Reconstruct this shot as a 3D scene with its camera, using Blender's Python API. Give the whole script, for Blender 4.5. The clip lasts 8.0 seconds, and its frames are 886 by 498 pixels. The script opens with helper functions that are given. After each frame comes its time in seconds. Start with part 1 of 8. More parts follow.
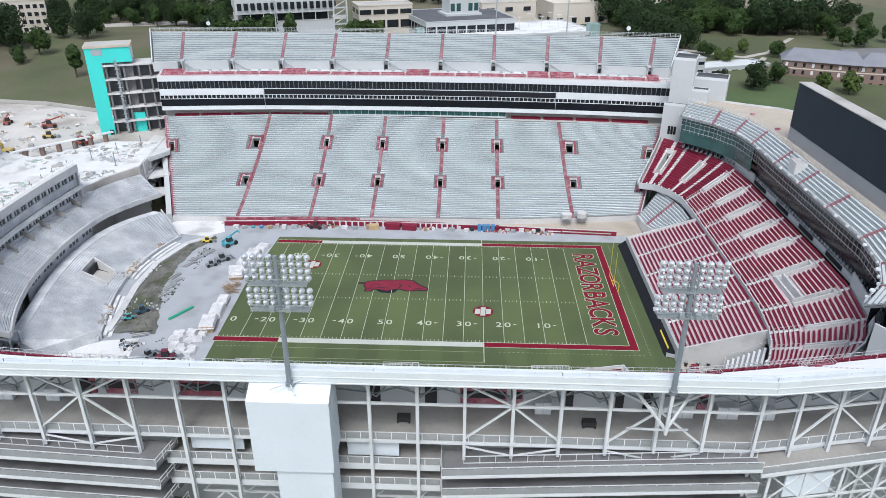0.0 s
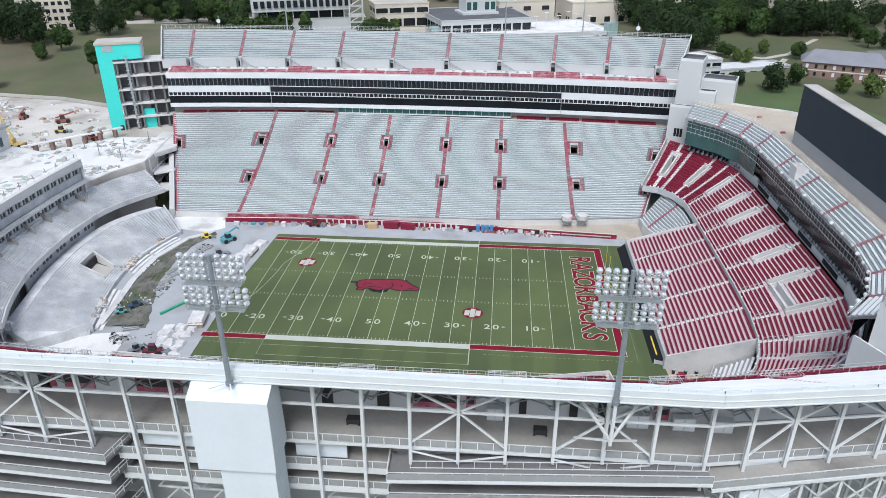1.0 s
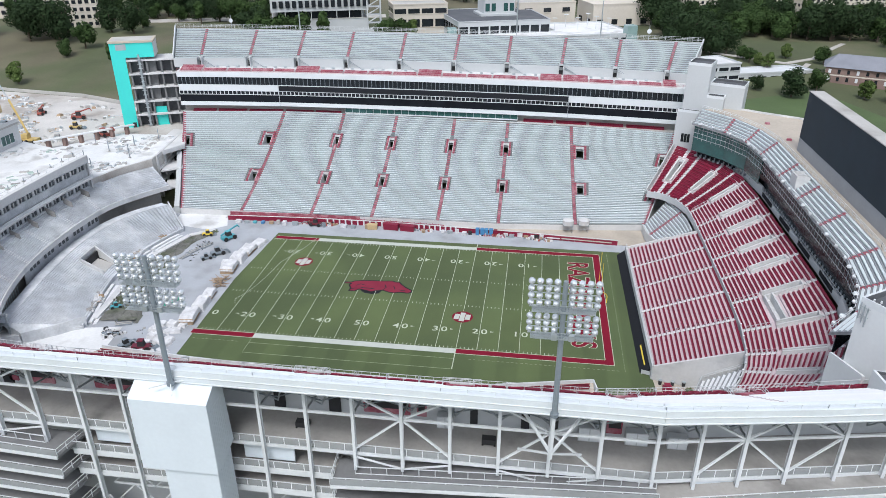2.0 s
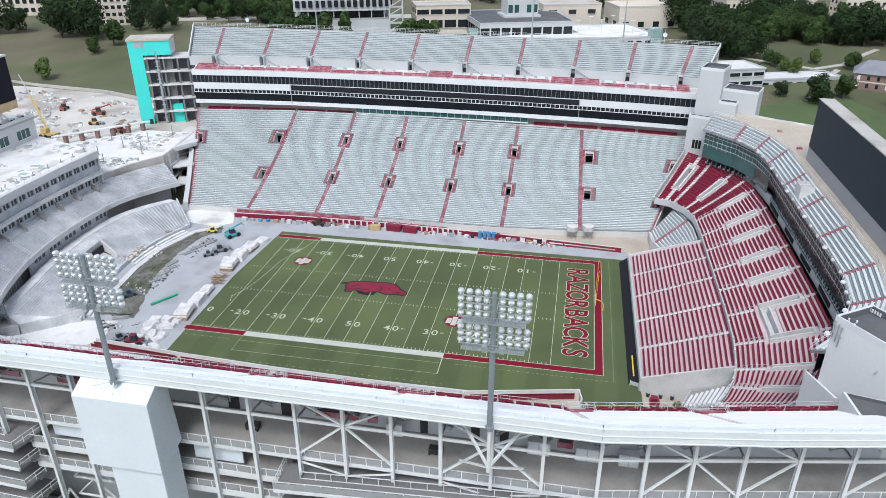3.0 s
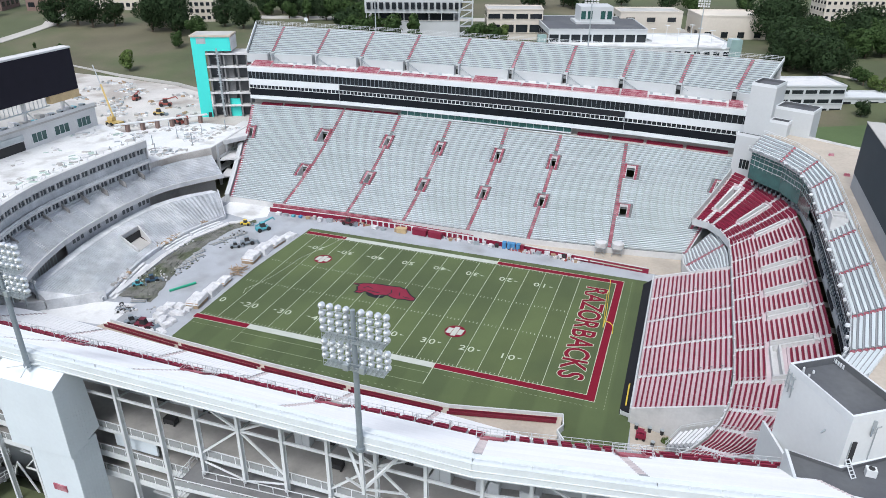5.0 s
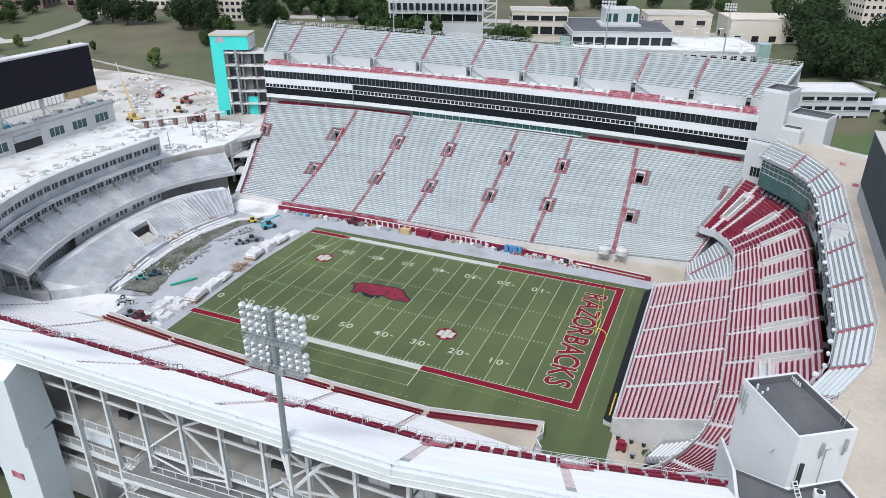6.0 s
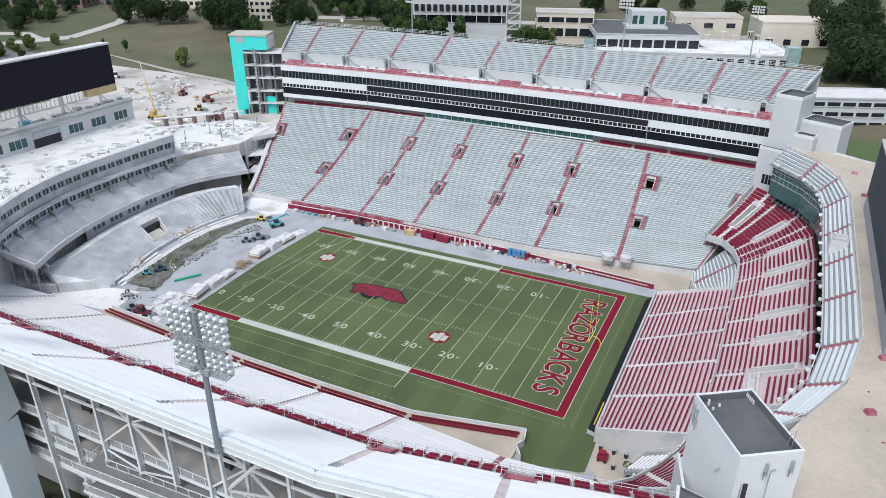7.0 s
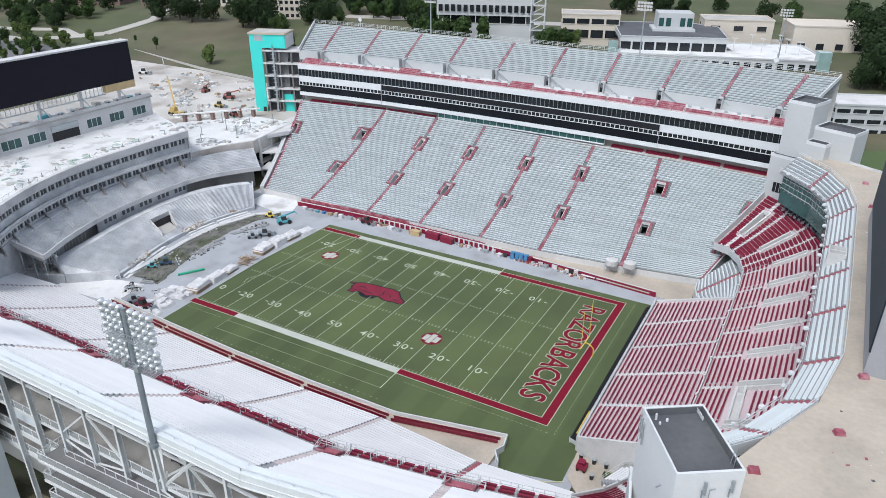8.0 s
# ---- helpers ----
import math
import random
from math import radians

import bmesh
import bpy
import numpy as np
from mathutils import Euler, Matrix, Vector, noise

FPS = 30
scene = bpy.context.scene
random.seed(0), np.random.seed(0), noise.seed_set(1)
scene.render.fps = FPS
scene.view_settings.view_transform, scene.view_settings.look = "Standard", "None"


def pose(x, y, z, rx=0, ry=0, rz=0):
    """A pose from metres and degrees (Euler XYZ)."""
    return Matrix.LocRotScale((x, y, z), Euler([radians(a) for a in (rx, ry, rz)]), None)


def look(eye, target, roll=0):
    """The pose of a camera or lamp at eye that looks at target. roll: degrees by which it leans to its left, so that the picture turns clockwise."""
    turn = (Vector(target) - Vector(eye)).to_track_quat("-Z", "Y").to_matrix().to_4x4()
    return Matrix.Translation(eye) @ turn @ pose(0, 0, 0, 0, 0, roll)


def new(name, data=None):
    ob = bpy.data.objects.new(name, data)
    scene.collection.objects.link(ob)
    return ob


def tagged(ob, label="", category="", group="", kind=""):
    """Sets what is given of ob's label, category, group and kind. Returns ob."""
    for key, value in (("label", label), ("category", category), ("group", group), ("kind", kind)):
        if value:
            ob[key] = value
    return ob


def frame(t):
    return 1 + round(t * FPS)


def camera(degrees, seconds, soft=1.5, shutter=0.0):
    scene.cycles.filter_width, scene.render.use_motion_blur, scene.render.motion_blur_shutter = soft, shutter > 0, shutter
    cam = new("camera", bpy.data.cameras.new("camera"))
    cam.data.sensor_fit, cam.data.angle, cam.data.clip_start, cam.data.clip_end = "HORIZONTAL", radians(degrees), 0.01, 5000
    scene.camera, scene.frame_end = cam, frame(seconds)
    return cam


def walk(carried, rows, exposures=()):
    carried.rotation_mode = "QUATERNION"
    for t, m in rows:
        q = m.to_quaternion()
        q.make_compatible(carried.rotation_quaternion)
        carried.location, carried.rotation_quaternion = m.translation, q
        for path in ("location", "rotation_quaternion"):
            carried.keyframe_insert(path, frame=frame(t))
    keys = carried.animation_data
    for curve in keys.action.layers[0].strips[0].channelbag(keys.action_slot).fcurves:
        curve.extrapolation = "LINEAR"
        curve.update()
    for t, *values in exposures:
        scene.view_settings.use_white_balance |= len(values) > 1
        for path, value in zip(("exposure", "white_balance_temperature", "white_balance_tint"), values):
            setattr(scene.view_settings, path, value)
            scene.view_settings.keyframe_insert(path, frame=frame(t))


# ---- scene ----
cam = camera(64.4, 8.0, soft=0.8)
PATH = [
    (0, (19.046, -155.467, 87.363), (18.974, -153.673, 86.481), 0.1),
    (0.5, (23.528, -154.658, 87.329), (23.416, -152.867, 86.446), 0.0),
    (1, (28.125, -153.866, 87.344), (27.971, -152.08, 86.459), -0.0),
    (1.5, (32.647, -152.914, 87.386), (32.451, -151.131, 86.501), -0.0),
    (3, (46.438, -148.924, 87.583), (46.101, -147.161, 86.699), 0.1),
    (3.5, (51.033, -147.14, 87.55), (50.639, -145.389, 86.668), 0.1),
    (4, (55.712, -145.235, 87.516), (55.245, -143.5, 86.637), 0.2),
    (4.5, (60.313, -143.12, 87.566), (59.779, -141.404, 86.688), 0.3),
    (6, (73.917, -136.753, 87.61), (73.229, -135.092, 86.734), 0.4),
    (6.5, (78.268, -134.509, 87.68), (77.53, -132.869, 86.805), 0.3),
    (7, (82.437, -132.175, 87.859), (81.652, -130.557, 86.984), 0.2),
    (7.5, (86.373, -129.77, 88.022), (85.543, -128.175, 87.147), 0.2),
    (8, (90.324, -127.235, 87.989), (89.449, -125.664, 87.113), 0.3),
]
walk(cam, [(t, look(eye, target, roll)) for t, eye, target, roll in PATH],
     [(0, 0.73), (3, 0.76), (4.5, 0.80), (6, 0.75), (7, 0.69), (8, 0.67)])

# ---- light: an overcast day, high and soft ----
world = bpy.data.worlds.new("overcast_sky")
scene.world = world
world.use_nodes = True
wn, wl = world.node_tree.nodes, world.node_tree.links
sky = wn.new("ShaderNodeTexSky")
sky.sky_type = "NISHITA"
sky.sun_disc = False
sky.sun_elevation, sky.sun_rotation = radians(56), radians(184)
sky.air_density, sky.dust_density, sky.ozone_density = 1.0, 2.0, 2.0
sky_tone = wn.new("ShaderNodeHueSaturation")
sky_tone.inputs["Saturation"].default_value = 0.55
wl.new(sky.outputs[0], sky_tone.inputs["Color"])
wl.new(sky_tone.outputs[0], wn["Background"].inputs[0])
wn["Background"].inputs[1].default_value = 0.13
sun_data = bpy.data.lights.new("sun", "SUN")
sun_data.energy, sun_data.angle, sun_data.color = 1.3, radians(20), (0.96, 0.98, 1.0)
sun = new("sun", sun_data)
sun.matrix_world = look((-10, -160, 240), (0, 0, 0))


# ---- materials ----
def mat(name, colour, rough=0.7, metal=0.0, vary=0.15, scale=0.4, fine=6.0, bump=0.0, tint=0.0, spec=0.5, stain=None):
    """A surface with two scales of variation; tint varies it from piece to piece, stain is a second colour in patches."""
    m = bpy.data.materials.new(name)
    m.use_nodes = True
    n, l = m.node_tree.nodes, m.node_tree.links
    b = n["Principled BSDF"]
    b.inputs["Roughness"].default_value = rough
    b.inputs["Metallic"].default_value = metal
    b.inputs["Specular IOR Level"].default_value = spec
    co = n.new("ShaderNodeNewGeometry").outputs["Position"]
    big, small = n.new("ShaderNodeTexNoise"), n.new("ShaderNodeTexNoise")
    big.inputs["Scale"].default_value, small.inputs["Scale"].default_value = scale, fine
    big.inputs["Detail"].default_value, small.inputs["Detail"].default_value = 5, 3
    l.new(co, big.inputs["Vector"])
    l.new(co, small.inputs["Vector"])
    add = n.new("ShaderNodeMath")
    add.operation = "MULTIPLY_ADD"
    l.new(big.outputs["Fac"], add.inputs[0])
    add.inputs[1].default_value = 0.65
    half = n.new("ShaderNodeMath")
    half.operation = "MULTIPLY"
    l.new(small.outputs["Fac"], half.inputs[0])
    half.inputs[1].default_value = 0.35
    l.new(half.outputs[0], add.inputs[2])
    ramp = n.new("ShaderNodeMapRange")
    ramp.inputs["From Min"].default_value, ramp.inputs["From Max"].default_value = 0.3, 0.7
    ramp.inputs["To Min"].default_value, ramp.inputs["To Max"].default_value = 1 - vary, 1 + vary
    l.new(add.outputs[0], ramp.inputs["Value"])
    value = ramp.outputs[0]
    if tint:
        info = n.new("ShaderNodeObjectInfo")
        piece = n.new("ShaderNodeMapRange")
        piece.inputs["To Min"].default_value, piece.inputs["To Max"].default_value = 1 - tint, 1 + tint
        l.new(info.outputs["Random"], piece.inputs["Value"])
        mul = n.new("ShaderNodeMath")
        mul.operation = "MULTIPLY"
        l.new(value, mul.inputs[0])
        l.new(piece.outputs[0], mul.inputs[1])
        value = mul.outputs[0]
    base = n.new("ShaderNodeRGB")
    base.outputs[0].default_value = (*colour, 1)
    source = base.outputs[0]
    if stain:
        patch = n.new("ShaderNodeTexNoise")
        patch.inputs["Scale"].default_value, patch.inputs["Detail"].default_value = stain[1], 6
        l.new(co, patch.inputs["Vector"])
        edge = n.new("ShaderNodeMapRange")
        edge.inputs["From Min"].default_value, edge.inputs["From Max"].default_value = stain[2], stain[3]
        l.new(patch.outputs["Fac"], edge.inputs["Value"])
        mix = n.new("ShaderNodeMixRGB")
        l.new(edge.outputs[0], mix.inputs["Fac"])
        l.new(source, mix.inputs["Color1"])
        mix.inputs["Color2"].default_value = (*stain[0], 1)
        source = mix.outputs[0]
    scaled = n.new("ShaderNodeVectorMath")
    scaled.operation = "SCALE"
    l.new(source, scaled.inputs[0])
    l.new(value, scaled.inputs["Scale"])
    l.new(scaled.outputs[0], b.inputs["Base Color"])
    if bump:
        bp = n.new("ShaderNodeBump")
        bp.inputs["Strength"].default_value, bp.inputs["Distance"].default_value = bump, 0.1
        l.new(small.outputs["Fac"], bp.inputs["Height"])
        l.new(bp.outputs[0], b.inputs["Normal"])
    return m


def glass(name, colour, rough=0.08, spec=0.5):
    m = mat(name, colour, rough, 0.0, 0.35, 0.25, 1.5, spec=spec)
    return m


ALU = mat("aluminium_bench", (0.62, 0.675, 0.69), 0.5, 0.1, 0.08, 0.15, 3, tint=0.05)
ALU_BRIGHT = mat("bright_aluminium_bench", (0.75, 0.755, 0.765), 0.5, 0.15, 0.05, 0.2, 3, tint=0.03)
# tread darkened: the shadow gaps between benches are in its colour
DECK_GREY = mat("gap_shaded_aluminium_tread", (0.205, 0.225, 0.23), 0.8, 0.0, 0.12, 0.2, 2)
PINK_TREAD = mat("pinkish_concrete_tread", (0.55, 0.46, 0.48), 0.85, 0, 0.1, 0.2, 2)
PINK_DARK = mat("worn_pink_concrete_tread", (0.52, 0.425, 0.45), 0.85, 0, 0.12, 0.2, 2)
# both treads darker than the benches so that gap lines show
DECK_MID = mat("mid_grey_tread", (0.30, 0.31, 0.32), 0.7, 0, 0.1, 0.2, 2)
DECK_BRIGHT = mat("bright_tread", (0.30, 0.31, 0.32), 0.6, 0.1, 0.08, 0.2, 2)
CONCRETE = mat("concrete", (0.42, 0.41, 0.39), 0.9, 0, 0.14, 0.12, 2.5, 0.2, stain=((0.30, 0.29, 0.27), 0.09, 0.55, 0.7))
CONCRETE_PALE = mat("pale_concrete", (0.58, 0.58, 0.58), 0.9, 0, 0.12, 0.1, 2.0, 0.2, stain=((0.42, 0.43, 0.44), 0.15, 0.55, 0.75))
CONCRETE_RAW = mat("raw_concrete", (0.50, 0.52, 0.545), 0.92, 0, 0.22, 0.3, 2.0, 0.3, stain=((0.66, 0.67, 0.68), 0.09, 0.48, 0.64))
CONCRETE_DARK = mat("ramp_and_shade_concrete", (0.33, 0.32, 0.305), 0.9, 0, 0.15, 0.15, 2.0, 0.2, stain=((0.16, 0.155, 0.15), 0.12, 0.58, 0.75))
RAMP_GREY = mat("worn_ramp_asphalt", (0.185, 0.188, 0.192), 0.9, 0, 0.16, 0.2, 2.0, 0.2, stain=((0.12, 0.12, 0.122), 0.14, 0.52, 0.7))
TAN = mat("tan_terrace_concrete", (0.45, 0.395, 0.33), 0.9, 0, 0.16, 0.10, 1.5, 0.15, stain=((0.37, 0.33, 0.275), 0.07, 0.5, 0.68))
SCREED = mat("white_roof_screed", (0.68, 0.685, 0.685), 0.85, 0, 0.12, 0.12, 1.5, 0.2, stain=((0.47, 0.465, 0.455), 0.14, 0.53, 0.70))
WHITE = mat("white_painted_steel", (0.62, 0.645, 0.66), 0.5, 0, 0.07, 0.2, 3.0)
WEATHERED = mat("weathered_white_steel", (0.62, 0.665, 0.685), 0.6, 0, 0.08, 0.35, 3.0, stain=((0.61, 0.655, 0.66), 0.3, 0.5, 0.72))
WHITE_WALL = mat("white_render_wall", (0.475, 0.495, 0.505), 0.8, 0, 0.06, 0.12, 2.0, 0.1)
# brighter copy of the white render, for the northeast tower
WHITE_BLOCK = mat("brighter_white_wall_paint", (0.63, 0.65, 0.655), 0.75, 0, 0.05, 0.12, 2.0, 0.1)
WHITE_CLAD = mat("white_ribbed_cladding", (0.62, 0.68, 0.725), 0.55, 0, 0.05, 0.2, 2.0)
STEEL = mat("galvanised_steel", (0.42, 0.46, 0.48), 0.45, 0.5, 0.1, 0.5, 4.0)
POLE_GREY = mat("grey_pole_steel", (0.25, 0.29, 0.32), 0.5, 0.3, 0.12, 0.6, 4.0)
RED = mat("crimson_seat_plastic", (0.205, 0.008, 0.034), 0.5, 0, 0.12, 0.3, 3.0, tint=0.08)
RED_PAINT = mat("crimson_painted_steps", (0.29, 0.07, 0.10), 0.8, 0, 0.18, 0.4, 4.0, stain=((0.42, 0.21, 0.24), 0.5, 0.46, 0.64))
PINK = mat("worn_crimson_paint", (0.33, 0.10, 0.125), 0.8, 0, 0.15, 0.5, 4.0)
PINK_STEP = mat("faded_pink_step_paint", (0.54, 0.475, 0.475), 0.85, 0, 0.2, 0.5, 4.0)
# charcoal for dark fittings, also painted on as the shade inside openings
DARK = mat("charcoal_and_painted_shade", (0.03, 0.03, 0.032), 0.8, 0, 0.2, 0.5, 3.0)
BLACK_GLASS = glass("black_glass", (0.010, 0.012, 0.016), 0.25, 0.2)
WIN = glass("window_glass", (0.018, 0.022, 0.026), 0.15, 0.4)
WIN_GREEN = glass("green_window_glass", (0.03, 0.09, 0.085), 0.1)
WIN_DUSTY = mat("dusty_window_glass", (0.085, 0.095, 0.105), 0.45, 0, 0.5, 0.7, 3.0)
CLUB_GLASS = glass("dark_green_club_glass", (0.012, 0.07, 0.065), 0.12, 0.8)
SCREEN = mat("dark_screen_panel", (0.014, 0.025, 0.038), 0.6, 0, 0.15, 0.2, 5.0, spec=0.25)
SCREEN_BACK = mat("screen_cladding", (0.30, 0.31, 0.33), 0.6, 0, 0.08, 0.2, 2.0)
TEAL = mat("turquoise_sheathing", (0.045, 0.62, 0.56), 0.7, 0, 0.05, 0.15, 2.0)
PLY = mat("plywood", (0.48, 0.36, 0.20), 0.8, 0, 0.15, 0.5, 4.0)
BLACK_PAD = mat("black_wall_padding", (0.014, 0.015, 0.019), 0.7, 0, 0.15, 0.5, 3.0, spec=0.2)
YELLOW = mat("yellow_paint", (0.75, 0.55, 0.06), 0.5, 0, 0.1)
TURF = mat("green_turf", (0.072, 0.099, 0.040), 0.95, 0, 0.16, 0.045, 9.0, 0.3, stain=((0.088, 0.118, 0.045), 0.035, 0.45, 0.62))
BORDER_WHITE = mat("worn_white_field_paint", (0.46, 0.485, 0.44), 0.9, 0, 0.10, 0.5, 9.0)
LINE = mat("white_field_paint", (0.47, 0.51, 0.40), 0.9, 0, 0.10, 0.5, 9.0)
FIELD_RED = mat("crimson_field_paint", (0.185, 0.010, 0.026), 0.95, 0, 0.10, 0.2, 9.0, spec=0.15)
FAINT = mat("faded_field_paint", (0.27, 0.31, 0.20), 0.95, 0, 0.15, 0.5, 6.0, spec=0.15)
BLUE_GRAVEL = mat("grey_apron_gravel", (0.37, 0.39, 0.42), 0.95, 0, 0.12, 0.15, 4.0, 0.3, stain=((0.29, 0.30, 0.31), 0.10, 0.5, 0.68))
MUD = mat("churned_mud_and_weeds", (0.14, 0.14, 0.125), 0.95, 0, 0.5, 0.35, 3.0, 0.6, stain=((0.085, 0.098, 0.06), 0.16, 0.47, 0.60))
RUBBLE_GROUND = mat("dusty_building_site", (0.51, 0.49, 0.465), 0.95, 0, 0.2, 0.06, 2.0, 0.4, stain=((0.33, 0.30, 0.27), 0.05, 0.52, 0.66))
GRASS = mat("dull_summer_grass", (0.076, 0.090, 0.042), 0.95, 0, 0.25, 0.03, 1.5, 0.4, stain=((0.115, 0.105, 0.065), 0.018, 0.48, 0.62))
GRASS_LUSH = mat("green_lawn", (0.068, 0.105, 0.038), 0.95, 0, 0.2, 0.05, 1.5, 0.4)
ROAD = mat("pale_road_concrete", (0.42, 0.40, 0.37), 0.9, 0, 0.12, 0.05, 1.0)
ASPHALT = mat("worn_asphalt", (0.16, 0.16, 0.165), 0.9, 0, 0.15, 0.05, 1.0)
ROOF_DARK = mat("dark_roof_membrane", (0.085, 0.09, 0.10), 0.8, 0, 0.2, 0.15, 1.5, stain=((0.12, 0.125, 0.13), 0.08, 0.5, 0.65))
CREAM = mat("cream_limestone", (0.58, 0.53, 0.46), 0.85, 0, 0.08, 0.05, 1.0)
BRICK = mat("red_brick_wall", (0.22, 0.15, 0.13), 0.9, 0, 0.15, 0.2, 4.0)
SLATE = mat("slate_grey_shingles", (0.20, 0.21, 0.24), 0.8, 0, 0.15, 0.2, 3.0)
BARK = mat("bark", (0.09, 0.07, 0.05), 0.95, 0, 0.3, 1.0, 6.0)
LEAF = [mat(f"foliage_{a}", c, 0.9, 0, 0.5, 0.5, 2.0, tint=0.12, spec=0.1) for a, c in
        (("dark", (0.026, 0.045, 0.020)), ("mid", (0.040, 0.070, 0.024)), ("light", (0.075, 0.110, 0.034)))]
TARP = mat("white_tarpaulin", (0.60, 0.60, 0.61), 0.6, 0, 0.25, 0.6, 3.0, 0.4)
WOOD = mat("raw_timber", (0.36, 0.26, 0.17), 0.85, 0, 0.2, 0.8, 5.0)
BLUE = mat("blue_paint", (0.06, 0.22, 0.42), 0.5, 0, 0.1)
CYAN = mat("turquoise_paint", (0.08, 0.36, 0.42), 0.5, 0, 0.15)
GREEN_PIPE = mat("green_plastic_pipe", (0.02, 0.34, 0.20), 0.5, 0, 0.1)
ORANGE = mat("orange_red_paint", (0.30, 0.075, 0.055), 0.5, 0, 0.1)
RUBBER = mat("black_rubber", (0.02, 0.02, 0.02), 0.8, 0, 0.1)
CRANE_YELLOW = mat("crane_yellow", (0.50, 0.36, 0.13), 0.5, 0, 0.1)
LAMP_WHITE = mat("polished_lamp_bowl", (0.72, 0.75, 0.77), 0.22, 0.55, 0.12, 2.0, 6.0)



MESH_PANEL = mat("galvanised_wire_mesh", (0.50, 0.53, 0.54), 0.6, 0.2, 0.1, 0.3, 3.0)
MESH_PANEL.node_tree.nodes["Principled BSDF"].inputs["Alpha"].default_value = 0.42


def mow(m, wide):
    """Mowing bands of that width across x, a few per cent apart in tone."""
    n, l = m.node_tree.nodes, m.node_tree.links
    b = n["Principled BSDF"]
    old = b.inputs["Base Color"].links[0].from_socket
    xyz = n.new("ShaderNodeSeparateXYZ")
    l.new(n.new("ShaderNodeNewGeometry").outputs["Position"], xyz.inputs[0])
    wave = n.new("ShaderNodeMath")
    wave.operation = "MULTIPLY"
    l.new(xyz.outputs["X"], wave.inputs[0])
    wave.inputs[1].default_value = math.pi / wide
    sine = n.new("ShaderNodeMath")
    sine.operation = "SINE"
    l.new(wave.outputs[0], sine.inputs[0])
    lim = n.new("ShaderNodeMapRange")
    lim.inputs["From Min"].default_value, lim.inputs["From Max"].default_value = -0.25, 0.25
    lim.inputs["To Min"].default_value, lim.inputs["To Max"].default_value = 0.93, 1.07
    l.new(sine.outputs[0], lim.inputs["Value"])
    sc = n.new("ShaderNodeVectorMath")
    sc.operation = "SCALE"
    l.new(old, sc.inputs[0])
    l.new(lim.outputs[0], sc.inputs["Scale"])
    l.new(sc.outputs[0], b.inputs["Base Color"])


mow(TURF, 4.572)

# ---- building helpers ----
class Mesh:
    """Collects vertices and faces of one part."""

    def __init__(self):
        self.v, self.f, self.m = [], [], []

    def face(self, pts, slot=0):
        i = len(self.v)
        self.v.extend(tuple(p) for p in pts)
        self.f.append(tuple(range(i, i + len(pts))))
        self.m.append(slot)

    def hexa(self, low, high, slot=0):
        """A solid between two rings of equal length, low and high, each counter-clockwise from above."""
        i, n = len(self.v), len(low)
        self.v.extend(tuple(p) for p in low)
        self.v.extend(tuple(p) for p in high)
        faces = [tuple(range(i + n - 1, i - 1, -1)), tuple(range(i + n, i + 2 * n))]
        faces += [(i + k, i + (k + 1) % n, i + n + (k + 1) % n, i + n + k) for k in range(n)]
        self.f.extend(faces)
        self.m.extend([slot] * len(faces))

    def box(self, x0, x1, y0, y1, z0, z1, slot=0):
        r = ((x0, y0), (x1, y0), (x1, y1), (x0, y1))
        self.hexa([(x, y, z0) for x, y in r], [(x, y, z1) for x, y in r], slot)

    def prism(self, ring, z0, z1, slot=0):
        a = sum(ring[k][0] * ring[(k + 1) % len(ring)][1] - ring[(k + 1) % len(ring)][0] * ring[k][1] for k in range(len(ring)))
        ring = ring if a > 0 else ring[::-1]
        self.hexa([(p[0], p[1], z0) for p in ring], [(p[0], p[1], z1) for p in ring], slot)

    def bar(self, p, q, w, h=None, slot=0):
        """A bar of w by h from p to q."""
        p, q, h = Vector(p), Vector(q), h or w
        d = (q - p).normalized()
        s = d.cross(Vector((0, 0, 1))) if abs(d.z) < 0.999 else Vector((1, 0, 0))
        s.normalize()
        u = s.cross(d)
        c = [s * w / 2 * a + u * h / 2 * b for a, b in ((-1, -1), (1, -1), (1, 1), (-1, 1))]
        self.hexa([p + k for k in c], [q + k for k in c], slot)

    def tube(self, p, q, r0, r1=None, n=8, slot=0):
        p, q = Vector(p), Vector(q)
        r1 = r0 if r1 is None else r1
        d = (q - p).normalized()
        s = d.cross(Vector((0, 0, 1))) if abs(d.z) < 0.999 else Vector((1, 0, 0))
        s.normalize()
        u = s.cross(d)
        ring = [s * math.cos(2 * math.pi * k / n) + u * math.sin(2 * math.pi * k / n) for k in range(n)]
        self.hexa([p + k * r0 for k in ring], [q + k * r1 for k in ring], slot)

    def strip(self, pts, z0, z1, thick, slot=0, closed=False):
        """A wall of that thickness along a plan line, from z0 to z1 (numbers, or taken from each point's own height)."""
        n = len(pts)
        for k in range(n if closed else n - 1):
            a, b = pts[k], pts[(k + 1) % n]
            d = Vector((b[0] - a[0], b[1] - a[1]))
            if d.length < 1e-6:
                continue
            s = Vector((-d.y, d.x)).normalized() * thick / 2
            za, zb = (a[2], b[2]) if len(a) > 2 else (0, 0)
            low = [(a[0] - s.x, a[1] - s.y, za + z0), (b[0] - s.x, b[1] - s.y, zb + z0), (b[0] + s.x, b[1] + s.y, zb + z0), (a[0] + s.x, a[1] + s.y, za + z0)]
            self.hexa(low, [(x, y, z + z1 - z0) for x, y, z in low], slot)

    def data(self, name, mats):
        me = bpy.data.meshes.new(name)
        me.from_pydata(self.v, [], self.f)
